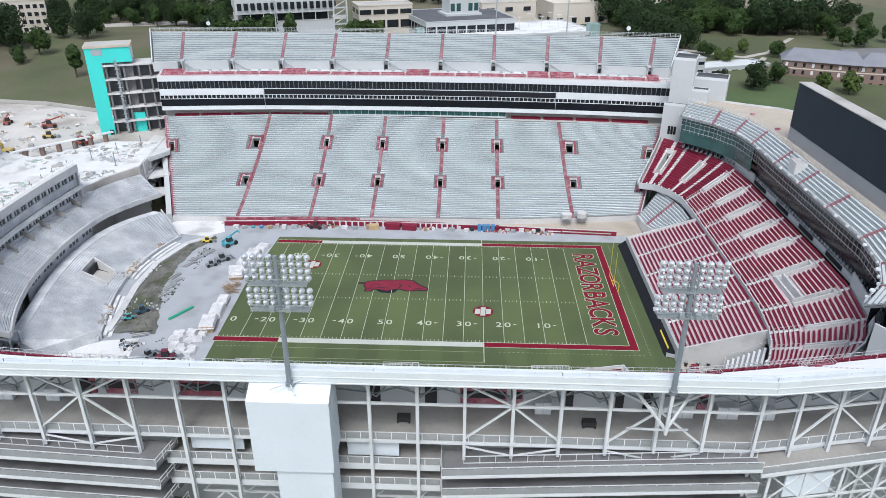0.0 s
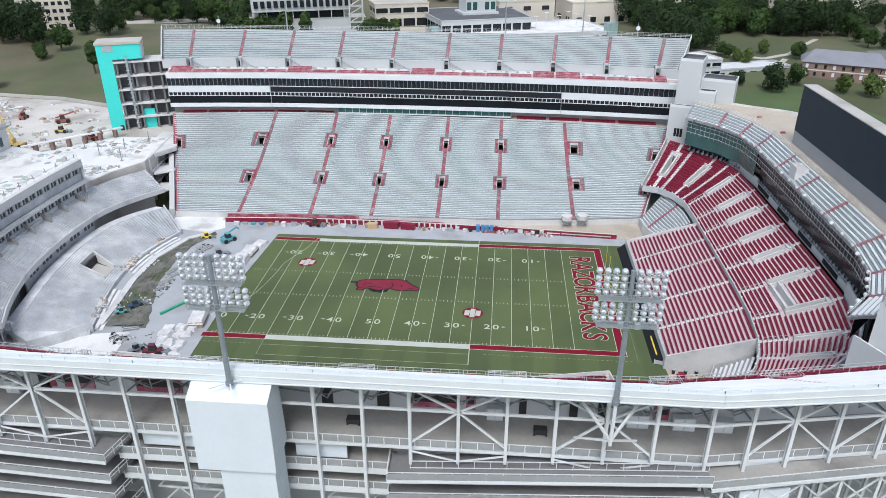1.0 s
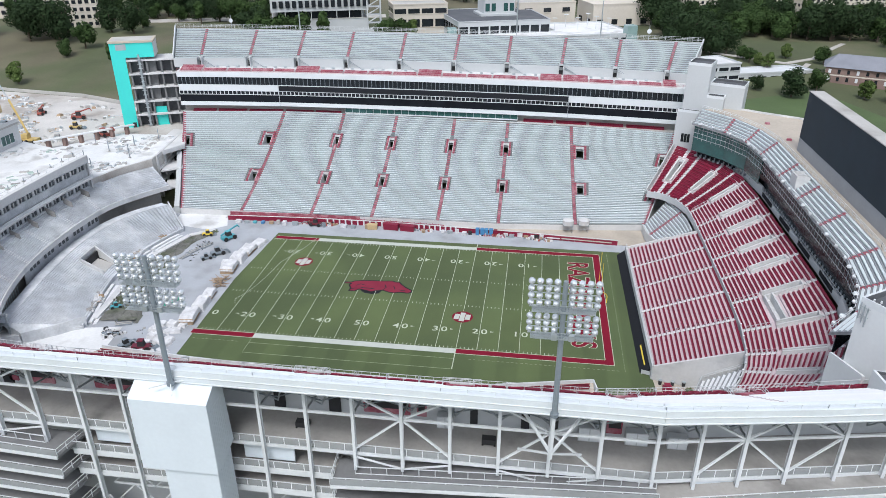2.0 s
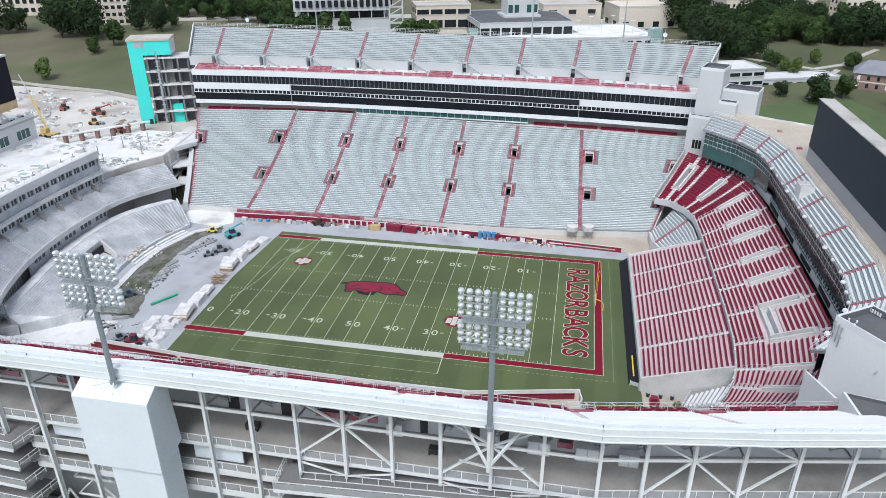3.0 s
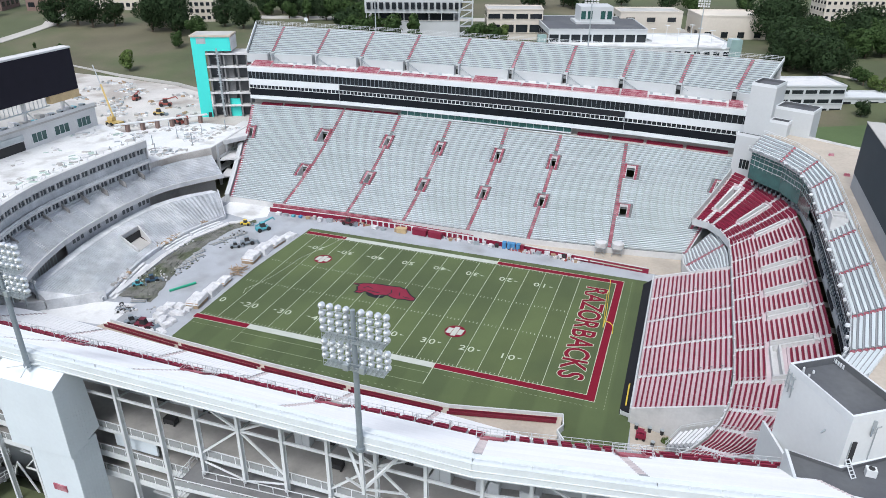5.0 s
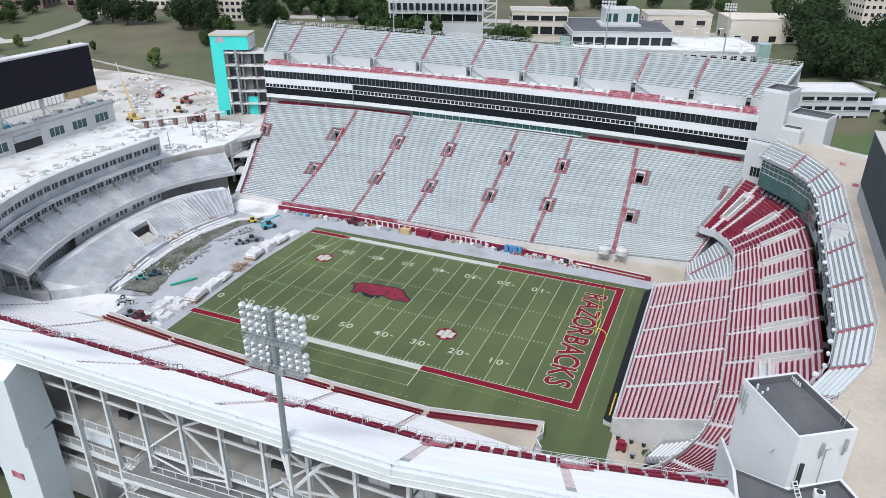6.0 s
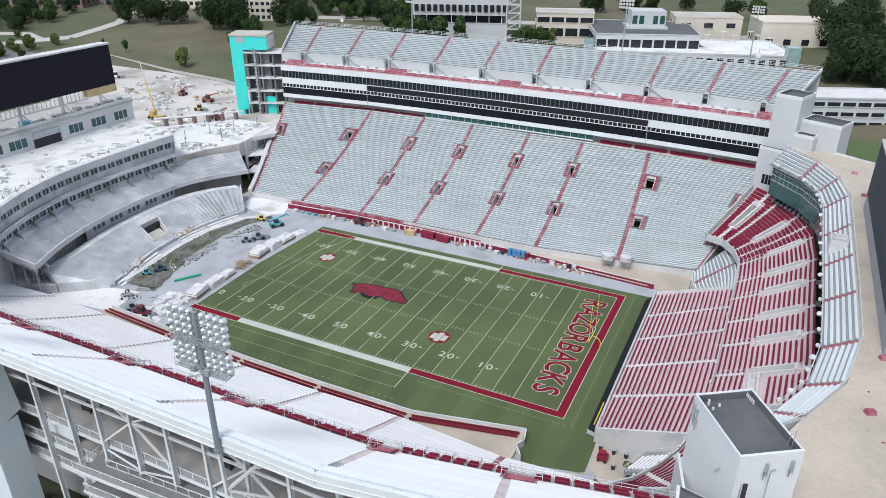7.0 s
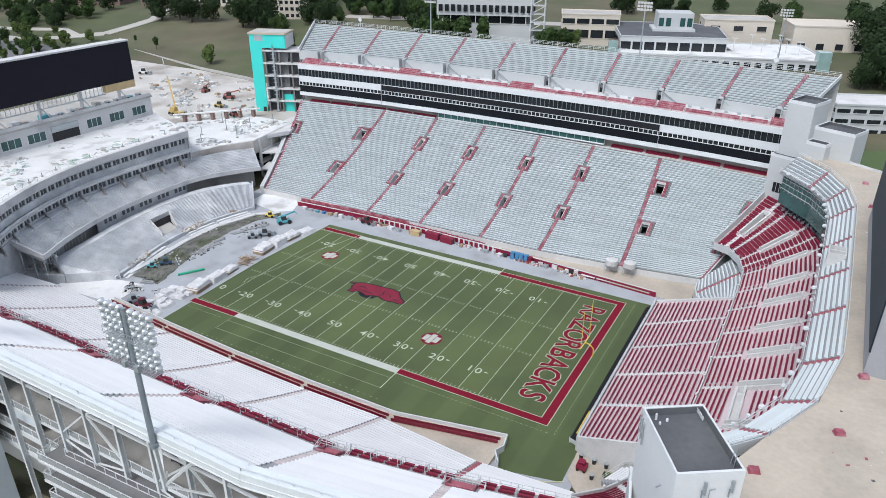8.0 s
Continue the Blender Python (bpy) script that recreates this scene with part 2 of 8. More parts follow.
        for m in (mats if isinstance(mats, (list, tuple)) else [mats]):
            me.materials.append(m)
        if any(self.m):
            me.polygons.foreach_set("material_index", self.m)
        me.update()
        return me


def thing(name, at, label, category, group="", kind=""):
    ob = new(name)
    ob.empty_display_size = 0.2
    ob.location = at
    return tagged(ob, label, category, group, kind)


def base_of(ob):
    p = Vector((0, 0, 0))
    while ob is not None:
        p = p + ob.location
        ob = ob.parent
    return p


def part(name, mesh, mats, parent, label="", data=None):
    """Links a mesh given in world places as one part of a thing or of a part."""
    ob = new(name, data or mesh.data(name, mats))
    ob.parent = parent
    ob.location = -base_of(parent)
    return tagged(ob, label)


def solid(name, mesh, mats, label, category, group="", kind=""):
    """A thing or a piece of the setting that is one mesh."""
    return tagged(new(name, mesh.data(name, mats)), label, category, group, kind)


def walls(name, pts, z0, z1, thick, mats, parent, label=""):
    """A wall along a plan line, one part for each straight stretch."""
    for a, b in zip(pts, pts[1:]):
        q = Mesh()
        q.strip([a, b], z0, z1, thick)
        part(name, q, mats, parent, label)


def lerp(a, b, f):
    return tuple(p + (q - p) * f for p, q in zip(a, b))


def along(line, u):
    k = min(int(u), len(line) - 2)
    return lerp(line[k], line[k + 1], u - k)


def smooth(pts, per):
    """A rounded line through the points, with that many stretches between each two."""
    out = []
    for k in range(len(pts) - 1):
        p1, p2 = Vector(pts[k]), Vector(pts[k + 1])
        p0 = Vector(pts[k - 1]) if k else p1 * 2 - p2
        p3 = Vector(pts[k + 2]) if k + 2 < len(pts) else p2 * 2 - p1
        for j in range(per):
            t = j / per
            out.append(tuple((p1 * 2 + (p2 - p0) * t + (p0 * 2 - p1 * 5 + p2 * 4 - p3) * t * t + (p1 * 3 - p0 - p2 * 3 + p3) * t ** 3) / 2))
    return out + [tuple(pts[-1])]


class Tier:
    """Stepped seating between a front and a back plan line of as many corners each; bend > 0 makes it steeper towards the back."""

    def __init__(self, front, back, rows, bend=0.0):
        self.front, self.back, self.rows, self.bend = front, back, rows, bend

    def at(self, f, u):
        a, b = along(self.front, u), along(self.back, u)
        x, y, _ = lerp(a, b, f)
        g = f * (1 - self.bend) + f * f * self.bend
        return Vector((x, y, a[2] + (b[2] - a[2]) * g))

    def us(self, u0, u1, extra=()):
        inner = [float(k) for k in range(len(self.front)) if u0 + 1e-4 < k < u1 - 1e-4]
        return sorted({u0, u1, *inner, *(e for e in extra if u0 < e < u1)})

    def deck(self, holes=(), drop=1.2):
        """The treads and risers, with holes (u0, u1, row0, row1) left open, closed at both ends and below."""
        m, n = Mesh(), self.rows
        cuts = self.us(0.0, len(self.front) - 1.0, [h for q in holes for h in q[:2]])
        for i in range(n):
            f0, f1 = i / n, (i + 1) / n
            for a, b in zip(cuts, cuts[1:]):
                mid = (a + b) / 2
                if any(h[0] < mid < h[1] and h[2] <= i < h[3] for h in holes):
                    continue
                p, q, r, s = self.at(f0, a), self.at(f0, b), self.at(f1, b), self.at(f1, a)
                pz, qz = p.z, q.z
                r0, s0 = Vector((r.x, r.y, qz)), Vector((s.x, s.y, pz))
                m.face((p, q, r0, s0))
                m.face((s0, r0, r, s))
                if i == 0:
                    m.face((p - Vector((0, 0, drop)), q - Vector((0, 0, drop)), q, p))
                low = Vector((0, 0, drop))
                m.face((s - low, r - low, q - low, p - low))
                if a == cuts[0]:
                    m.face((p - low, p, s0, s, s - low))
                if b == cuts[-1]:
                    m.face((q - low, r - low, r, r0, q))
        return m

    def seat(self, i, u0, u1, wide=0.34, high=0.42, thick=0.07, back=0.0, trim=(0.6, 0.6)):
        """One bench along row i between u0 and u1, in world places; back > 0 adds a backrest."""
        m, n = Mesh(), self.rows
        f = (i + 0.62) / n
        us = self.us(u0, u1)
        pts = [self.at(f, u) for u in us]
        for p, u in zip(pts, us):
            p.z = self.at(i / n, u).z
        while len(pts) > 2 and (pts[1] - pts[0]).length < 2 * trim[0] + 0.25:
            pts.pop(1)
        while len(pts) > 2 and (pts[-1] - pts[-2]).length < 2 * trim[1] + 0.25:
            pts.pop(-2)
        ends = [(pts[0], pts[1], trim[0]), (pts[-1], pts[-2], trim[1])]
        new_ends = []
        for p, q, t in ends:
            d = (q - p)
            if d.length < 2 * t + 0.2:
                return None
            new_ends.append(p + d.normalized() * t)
        pts[0], pts[-1] = new_ends
        deep = (self.at((i + 1) / n, u0) - self.at(i / n, u0))
        deep.z = 0
        for p, q in zip(pts, pts[1:]):
            d = (q - p)
            d.z = 0
            s = Vector((-d.y, d.x, 0)).normalized() * wide / 2
            if s.dot(deep) < 0:
                p, q, s = q, p, -s
            w, n_, zt = wide / 2, s.normalized(), high - thick
            prof = [(-w / 4, 0), (w / 4, 0), (w / 4, zt)]
            prof += [(w + 0.07, zt), (w + 0.16, high + back), (w + 0.10, high + back), (w, high)] if back else [(w, zt), (w, high)]
            prof += [(-w, high), (-w, zt), (-w / 4, zt)]
            ring = [n_ * a + Vector((0, 0, b)) for a, b in prof]
            m.hexa([p + c for c in ring], [q + c for c in ring])
        return m

    def steps(self, u, w, f0=0.0, f1=1.0, lift=0.02, side=0.0, skip=()):
        """A flight of aisle steps of width w at u: two half steps to a row."""
        m, n = Mesh(), self.rows
        r0, r1 = round(f0 * n), round(f1 * n)
        for i in range(r0, r1):
            if any(a <= i < b for a, b in skip):
                continue
            p, q = self.at(i / n, u), self.at((i + 1) / n, u)
            t = self.at(i / n, min(u + 0.01, len(self.front) - 1.0)) - self.at(i / n, max(u - 0.01, 0.0))
            t.z = 0
            t = t.normalized() * w / 2
            off = t.normalized() * side
            p, q = p + off, q + off
            mid = (p + q) / 2
            za, zb = p.z + lift, p.z + (q.z - p.z) / 2
            m.hexa([p - t, p + t, mid + t, mid - t], [(v.x, v.y, za) for v in (p - t, p + t, mid + t, mid - t)])
            lo = [(v.x, v.y, p.z) for v in (mid - t, mid + t, q + t, q - t)]
            m.hexa(lo, [(x, y, zb + lift) for x, y, z in lo])
        return m


def seats(tier, parent, sections, mat_, rows=None, holes=(), name="bench", **kw):
    """The benches of a tier, row by row and section by section (u0, u1[, rows]); none across a hole."""
    for i in rows or range(tier.rows):
        for sec in sections:
            u0, u1 = sec[:2]
            if len(sec) > 2 and i not in sec[2]:
                continue
            spans = [(u0, u1)]
            for h in holes:
                if h[2] <= i < h[3]:
                    nxt = []
                    for a, b in spans:
                        if h[1] <= a or h[0] >= b:
                            nxt.append((a, b))
                        else:
                            if h[0] - a > 0.01:
                                nxt.append((a, h[0]))
                            if b - h[1] > 0.01:
                                nxt.append((h[1], b))
                    spans = nxt
            for a, b in spans:
                m = tier.seat(i, a, b, **kw)
                if m:
                    part(name, m, mat_, parent)


def railing(parent, pts, high=1.05, post=0.05, rails=(1.0, 0.55), every=2.4, mat_=None, name="railing", label=""):
    """Posts and rails along a line of places."""
    m = Mesh()
    for a, b in zip(pts, pts[1:]):
        a, b = Vector(a), Vector(b)
        n = max(1, round((b - a).length / every))
        for k in range(n + 1):
            p = a.lerp(b, k / n)
            m.bar(p, p + Vector((0, 0, high)), post)
        for r in rails:
            up = Vector((0, 0, high * r))
            m.bar(a + up, b + up, post)
    return part(name, m, mat_ or STEEL, parent, label)

# ---- ground ----
def ground_height(x, y):
    """A sunken bowl in ground that climbs a hill to the west."""
    def step(v, a, b):
        t = min(1.0, max(0.0, (v - a) / (b - a)))
        return t * t * (3 - 2 * t)
    out = max(step(-x, 94, 101), step(x, 97, 103), step(y, 84, 92), step(-y, 78, 90))
    hill = 9.5 * step(y, 105, 235) + 9 * step(y, 235, 600)
    return -0.4 + (13.6 + hill) * out


def axis(inner, outer, step):
    v = [k * step for k in range(-int(inner / step), int(inner / step) + 1)]
    far = inner
    while far < outer:
        far *= 1.25
        v = [-far] + v + [far]
    return v


m = Mesh()
gx, gy = axis(260, 3000, 5), axis(300, 3000, 5)
m.v = [(x, y, ground_height(x, y)) for y in gy for x in gx]
w = len(gx)
m.f = [(j * w + i, j * w + i + 1, (j + 1) * w + i + 1, (j + 1) * w + i) for j in range(len(gy) - 1) for i in range(w - 1)]
m.m = [0] * len(m.f)
ground = solid("ground", m, GRASS, "dull green and brown summer grass round the stadium", "ground", kind="structure")

m = Mesh()
m.prism([(-74, -44), (66, -44), (66, 48), (-76, 48)], -0.3, 0.0)
solid("apron", m, BLUE_GRAVEL, "grey gravel apron round the playing field", "ground", kind="structure")

# the field: long axis x, 100 yards between goal lines
YD = 0.9144
END, SIDE, BORDER = 60 * YD, 80 / 3 * YD, 1.83
m = Mesh()
m.prism([(-36.6, -36.4), (-20, -37.6), (30, -38.2), (50.5, -33.8), (53.5, -41.0), (64.2, -38.5), (63.2, 28.4), (-36.0, 28.2), (-37.6, 0)], -0.25, 0.04)
turf = solid("turf", m, TURF, "green mown turf of a football field", "turf", kind="structure")
field = thing("field_marking", (0, 0, 0.04), "white and crimson painted football field lines and numbers on turf", "field marking", kind="structure")


def paint(name, rects, mat_, z=0.052, label=""):
    """Thin painted rectangles (x0, x1, y0, y1)."""
    q = Mesh()
    for x0, x1, y0, y1 in rects:
        q.box(x0, x1, y0, y1, 0.03, z)
    return part(name, q, mat_, field, label)


LW = 0.11
for k in range(-7, 11):
    x = k * 5 * YD
    wide = LW
    paint("yard_line", [(x - wide / 2, x + wide / 2, -SIDE, SIDE)], LINE)
for s in (-1, 1):
    y0, y1 = sorted((s * SIDE, s * (SIDE + BORDER)))
    paint("bench_border", [(-25 * YD, 25 * YD, y0, y1)], BORDER_WHITE, 0.054, "white sideline border")
    paint("crimson_border", [(25 * YD, END + BORDER, y0, y1)], FIELD_RED, 0.054, "crimson sideline border")
    left = -37.5 if s < 0 else -35.6
    paint("crimson_border", [(left, -25 * YD, y0, y1)], FIELD_RED, 0.054, "crimson sideline border")
    for e in (SIDE, SIDE + BORDER):
        paint("border_edge", [(25 * YD, END, s * e - 0.07, s * e + 0.07)], LINE, 0.06)
        paint("border_edge", [(left, -25 * YD, s * e - 0.07, s * e + 0.07)], LINE, 0.06)
    marks = [(k * YD - 0.06, k * YD + 0.06, *sorted((s * (SIDE - 0.12), s * (SIDE - 0.75)))) for k in range(-40, 50) if k % 5]
    paint("sideline_ticks", marks, LINE)
    marks = [(k * YD - 0.06, k * YD + 0.06, s * 6.1 - 0.32, s * 6.1 + 0.32) for k in range(-40, 50) if k % 5]
    paint("hash_marks", marks, LINE)
paint("crimson_border", [(END, END + BORDER, -SIDE + 0.002, SIDE - 0.002)], FIELD_RED, 0.054, "crimson end line border")
paint("border_edge", [(END - 0.07, END + 0.07, -SIDE, SIDE), (END + BORDER - 0.07, END + BORDER + 0.07, -SIDE - BORDER, SIDE + BORDER),
                      (END, END + BORDER, -SIDE - BORDER - 0.07, -SIDE - BORDER + 0.07), (END, END + BORDER, SIDE + BORDER - 0.07, SIDE + BORDER + 0.07)], LINE, 0.0605)
paint("restraint_tick", [(25 * YD - 0.09, 25 * YD + 0.09, -32.0, -SIDE), (25 * YD - 0.09, 25 * YD + 0.09, SIDE, 28.2)], LINE, 0.058)
paint("bench_box", [(-25 * YD, 25 * YD, -32.0, -31.88), (-25 * YD, 25 * YD, -28.2, -28.1), (-25 * YD - 0.05, -25 * YD + 0.05, -32.0, -SIDE - BORDER)], FAINT)
dash = [(k, k + 0.55, -28.05, -27.95) for k in range(26, 58, 1)] + [(k, k + 0.55, -28.05, -27.95) for k in range(-36, -25, 1)]
dash += [(58.7, 58.8, k, k + 0.55) for k in range(-28, 27)]
dash += [(k * 1.5, k * 1.5 + 0.5, -35.3, -35.2) for k in range(-18, 17)]
paint("dashed_limit_line", dash, FAINT)


def lettering(text, size, mat_, m4, parent, offset=0.0, wide=1.0, name="lettering", label="", spacing=1.0):
    """Flat painted characters, centred, at the pose m4."""
    cu = bpy.data.curves.new(name, "FONT")
    cu.body, cu.size, cu.align_x, cu.align_y, cu.offset, cu.space_character = text, size, "CENTER", "CENTER", offset, spacing
    cu.extrude, cu.resolution_u = 0.004, 3
    tmp = bpy.data.objects.new(name, cu)
    scene.collection.objects.link(tmp)
    dg = bpy.context.evaluated_depsgraph_get()
    me = bpy.data.meshes.new_from_object(tmp.evaluated_get(dg))
    bpy.data.objects.remove(tmp)
    bpy.data.curves.remove(cu)
    me.transform(m4 @ Matrix.Diagonal((wide, 1, 1, 1)))
    me.materials.clear()
    me.materials.append(mat_)
    return part(name, None, None, parent, label, data=me)


# yard numbers, read from each side, with an arrow towards the nearer goal
for s in (-1, 1):
    for k in range(-4, 5):
        x, digits = k * 10 * YD, str(50 - abs(k) * 10)
        if k == -4 and s > 0:
            continue
        turn = 0 if s < 0 else 180
        for j, ch in enumerate(digits):
            if k == -4 and j == 0:
                continue
            dx = (-1.0 if j == 0 else 1.0) * (1 if s < 0 else -1)
            lettering(ch, 2.75, LINE, pose(x + dx, s * 17.0, 0.06, 0, 0, turn), field, 0.02, 1.15, "yard_number")
        if k:
            q = Mesh()
            tip = 1 if k > 0 else -1
            bx = x + tip * 2.35
            q.hexa([(bx, s * 16.75 - 0.22, 0.03), (bx + tip * 0.9, s * 16.75, 0.03), (bx, s * 16.75 + 0.22, 0.03)][::tip],
                   [(bx, s * 16.75 - 0.22, 0.06), (bx + tip * 0.9, s * 16.75, 0.06), (bx, s * 16.75 + 0.22, 0.06)][::tip])
            part("direction_arrow", q, LINE, field)
# the word in the end zone: crimson letters with white edges
word = "RAZORBACKS"
for j, ch in enumerate(word):
    y = 18.9 - j * 4.2
    at = pose(50.4, y, 0.056, 0, 0, -90)
    lettering(ch, 7.6, LINE, at, field, 0.30, 0.84, "letter_edge", "white letter edge")
    lettering(ch, 7.6, FIELD_RED, pose(50.4, y, 0.064, 0, 0, -90), field, 0.13, 0.84, "letter", "crimson letter")


def disc(cx, cy, r, z, n=40, sx=1.0):
    q = Mesh()
    q.hexa([(cx + sx * r * math.cos(2 * math.pi * k / n), cy + r * math.sin(2 * math.pi * k / n), 0.03) for k in range(n)],
           [(cx + sx * r * math.cos(2 * math.pi * k / n), cy + r * math.sin(2 * math.pi * k / n), z) for k in range(n)])
    return q


# two round emblems, as plain shapes
for cx, cy, s in ((25 * YD, -11.2, 1), (-25 * YD, 11.2, -1)):
    part("round_emblem", disc(cx, cy, 2.45, 0.064), FIELD_RED, field, "round crimson and white emblem")
    q = Mesh()
    for k, hh in ((-1, 1.15), (0, 1.9), (1, 1.15)):
        c_ = cx + k * 1.3
        q.prism([(c_ - 0.62 - 0.1, cy - hh), (c_ + 0.56 - 0.1, cy - hh), (c_ + 0.56 + 0.1, cy + hh), (c_ - 0.62 + 0.1, cy + hh)], 0.03, 0.072)
    part("emblem_bars", q, BORDER_WHITE, field, "white bars of the emblem")
# the large midfield emblem, a plain crimson shape
ring = [(-9.0, 1.7), (-7.2, 1.8), (-6.6, 2.4), (-5.0, 2.9), (-2.0, 3.3), (1.0, 3.4), (3.2, 3.7), (4.2, 3.2), (5.0, 3.4), (5.7, 2.4), (7.0, 0.9), (8.9, -0.5), (8.9, -1.5), (8.0, -1.9),
        (6.4, -1.7), (4.6, -2.2), (3.2, -2.0), (1.8, -1.3), (0.2, -1.6), (-1.2, -2.5), (-2.6, -1.9), (-4.4, -1.4), (-5.2, -2.6), (-6.8, -2.6), (-6.6, -1.2), (-7.4, 0.2), (-7.0, 1.2), (-8.9, 1.2)]
q = Mesh()
q.prism(ring, 0.03, 0.064)
part("midfield_emblem", q, mat("bright_crimson_field_paint", (0.205, 0.026, 0.048), 0.95, 0, 0.16, 0.3, 6.0, spec=0.15), field, "large plain crimson midfield emblem")
q = Mesh()
for a, b in zip(ring, ring[1:] + ring[:1]):
    q.bar((*a, 0.052), (*b, 0.052), 0.34, 0.03)
part("emblem_outline", q, BLACK_PAD, field, "thin dark outline of the emblem")
q = Mesh()
q.prism([(-3.9, -1.5), (-0.8, -2.3), (1.4, -1.5), (1.0, -2.9), (-0.4, -3.5), (-2.6, -3.2), (-3.6, -2.4)], 0.03, 0.05)
for a, b in (((-5.6, 0.2), (-4.6, 1.2)), ((-4.6, 1.2), (-3.2, 0.6)), ((-4.2, -0.6), (-0.6, -0.9)), ((1.6, 1.6), (2.2, 0.2)), ((2.2, 0.2), (1.6, -1.0)), ((4.0, 1.0), (4.6, -0.4)), ((5.6, -0.6), (7.4, -0.9)), ((-6.4, -1.6), (-5.2, -1.0))):
    q.bar((*a, 0.06), (*b, 0.06), 0.26, 0.02)
part("emblem_strokes", q, BLACK_PAD, field, "dark strokes across the emblem")

# goal post at the end line
gp = thing("goal_post", (END + 2.0, 0, 0.04), "yellow steel goal post with gooseneck behind the end line", "goal post")
q = Mesh()
bend = [Vector((END + 2.0 - 2.0 * (1 - math.cos(a)), 0, 1.6 + 1.45 * math.sin(a))) for a in [k * math.pi / 2 / 6 for k in range(7)]]
q.tube((END + 2.0, 0, 0), bend[0], 0.10)
for a, b in zip(bend, bend[1:]):
    q.tube(a, b, 0.10)
part("gooseneck", q, YELLOW, gp)
q = Mesh()
q.tube((END, -2.85, 3.05), (END, 2.85, 3.05), 0.09)
part("crossbar", q, YELLOW, gp)
for s in (-1, 1):
    q = Mesh()
    q.tube((END, s * 2.82, 3.05), (END, s * 2.82, 12.2), 0.06)
    part("upright", q, YELLOW, gp)

# ---- west stand, across the field ----
wf = [(-71.3, 38.2, 1.6), (-51.5, 38.6, 1.7), (-29.3, 38.9, 1.8), (-10.5, 39.2, 1.8), (9.7, 39.5, 1.8), (27.9, 39.7, 1.8), (50.6, 41.8, 1.9), (71.2, 44.8, 2.0)]
wb = [(-86.8, 78.6, 21.2), (-50.8, 82.6, 21.4), (-29.3, 82.8, 21.4), (-10.5, 82.6, 21.2), (9.7, 82.4, 21.0), (27.9, 82.2, 20.9), (49.0, 81.2, 20.8), (82.4, 76.0, 20.8)]
west = Tier(wf, wb, 52, 0.35)
WEST = thing("west_stand", (0, 60, 0), "grey aluminium bench grandstand with crimson painted aisles", "grandstand")
west_holes = []
for k in range(6):
    u = k + 1.0
    shift = -0.075 if k == 0 else (0.085 if k == 5 else 0.0)
    for r0, r1 in ((17, 22), (36, 41)):
        west_holes.append((u + shift - 0.042, u + shift + 0.042, r0, r1))
for u, r in ((0.05, 35), (6.94, 35), (6.94, 15)):
    west_holes.append((u - 0.03, u + 0.03, r, r + 5))
part("stepped_deck", west.deck(west_holes), DECK_GREY, WEST)
seats(west, WEST, [(k, k + 1.0) for k in range(7)], ALU, holes=[(a - 0.034, b + 0.034, lo - 1, hi + 1) for a, b, lo, hi in west_holes], wide=0.50)
for k in range(6):
    for f0, f1 in (((0, 17), (24, 37), (44, 52)) if 0 < k < 5 else ((0, 52),)):
        part("aisle_steps", west.steps(k + 1.0, 0.9, f0 / 52, f1 / 52), RED_PAINT, WEST, "crimson painted aisle steps")
for u, sd in ((0.0, 0.6), (7.0, -0.6)):
    part("aisle_steps", west.steps(u, 1.1, side=sd), RED_PAINT, WEST, "crimson painted aisle steps")


def vomitory(tier, parent, h, red=True, wall=0.25, high=1.0, deep=0.2):
    """A walled stair opening through the seating, with a passage floor below."""
    n = tier.rows
    a, b = h[0], h[1]
    lo, hi = h[2] / n, h[3] / n
    zf = tier.at(lo, (a + b) / 2).z
    q = Mesh()
    for u in (a, b):
        p, r = tier.at(lo, u), tier.at(hi, u)
        d = Vector((r.x - p.x, r.y - p.y)).normalized()
        s = Vector((-d.y, d.x)) * wall / 2
        q.hexa([(p.x + s.x, p.y + s.y, zf - deep), (p.x - s.x, p.y - s.y, zf - deep), (r.x - s.x, r.y - s.y, zf - deep), (r.x + s.x, r.y + s.y, zf - deep)],
               [(p.x + s.x, p.y + s.y, zf + high), (p.x - s.x, p.y - s.y, zf + high), (r.x - s.x, r.y - s.y, r.z + high * 0.9), (r.x + s.x, r.y + s.y, r.z + high * 0.9)])
    p, r = tier.at(hi, a), tier.at(hi, b)
    q.strip([(p.x, p.y), (r.x, r.y)], r.z - 0.5, r.z + high * 0.9, wall)
    part("vomitory_wall", q, RED_PAINT if red else CONCRETE_PALE, parent, "crimson painted stair opening wall" if red else "pale stair opening wall")
    q = Mesh()
    c = [tier.at(lo, a), tier.at(lo, b), tier.at(hi, b), tier.at(hi, a)]
    d = (c[2] - c[1])
    d.z = 0
    c[2], c[3] = c[2] + d, c[3] + d
    q.prism([(v.x, v.y) for v in c], zf - deep - 0.15, zf - deep)
    # deep floors get the darker concrete to carry the shade of the hole
    part("passage_floor", q, CONCRETE if deep < 1 else CONCRETE_DARK, parent)


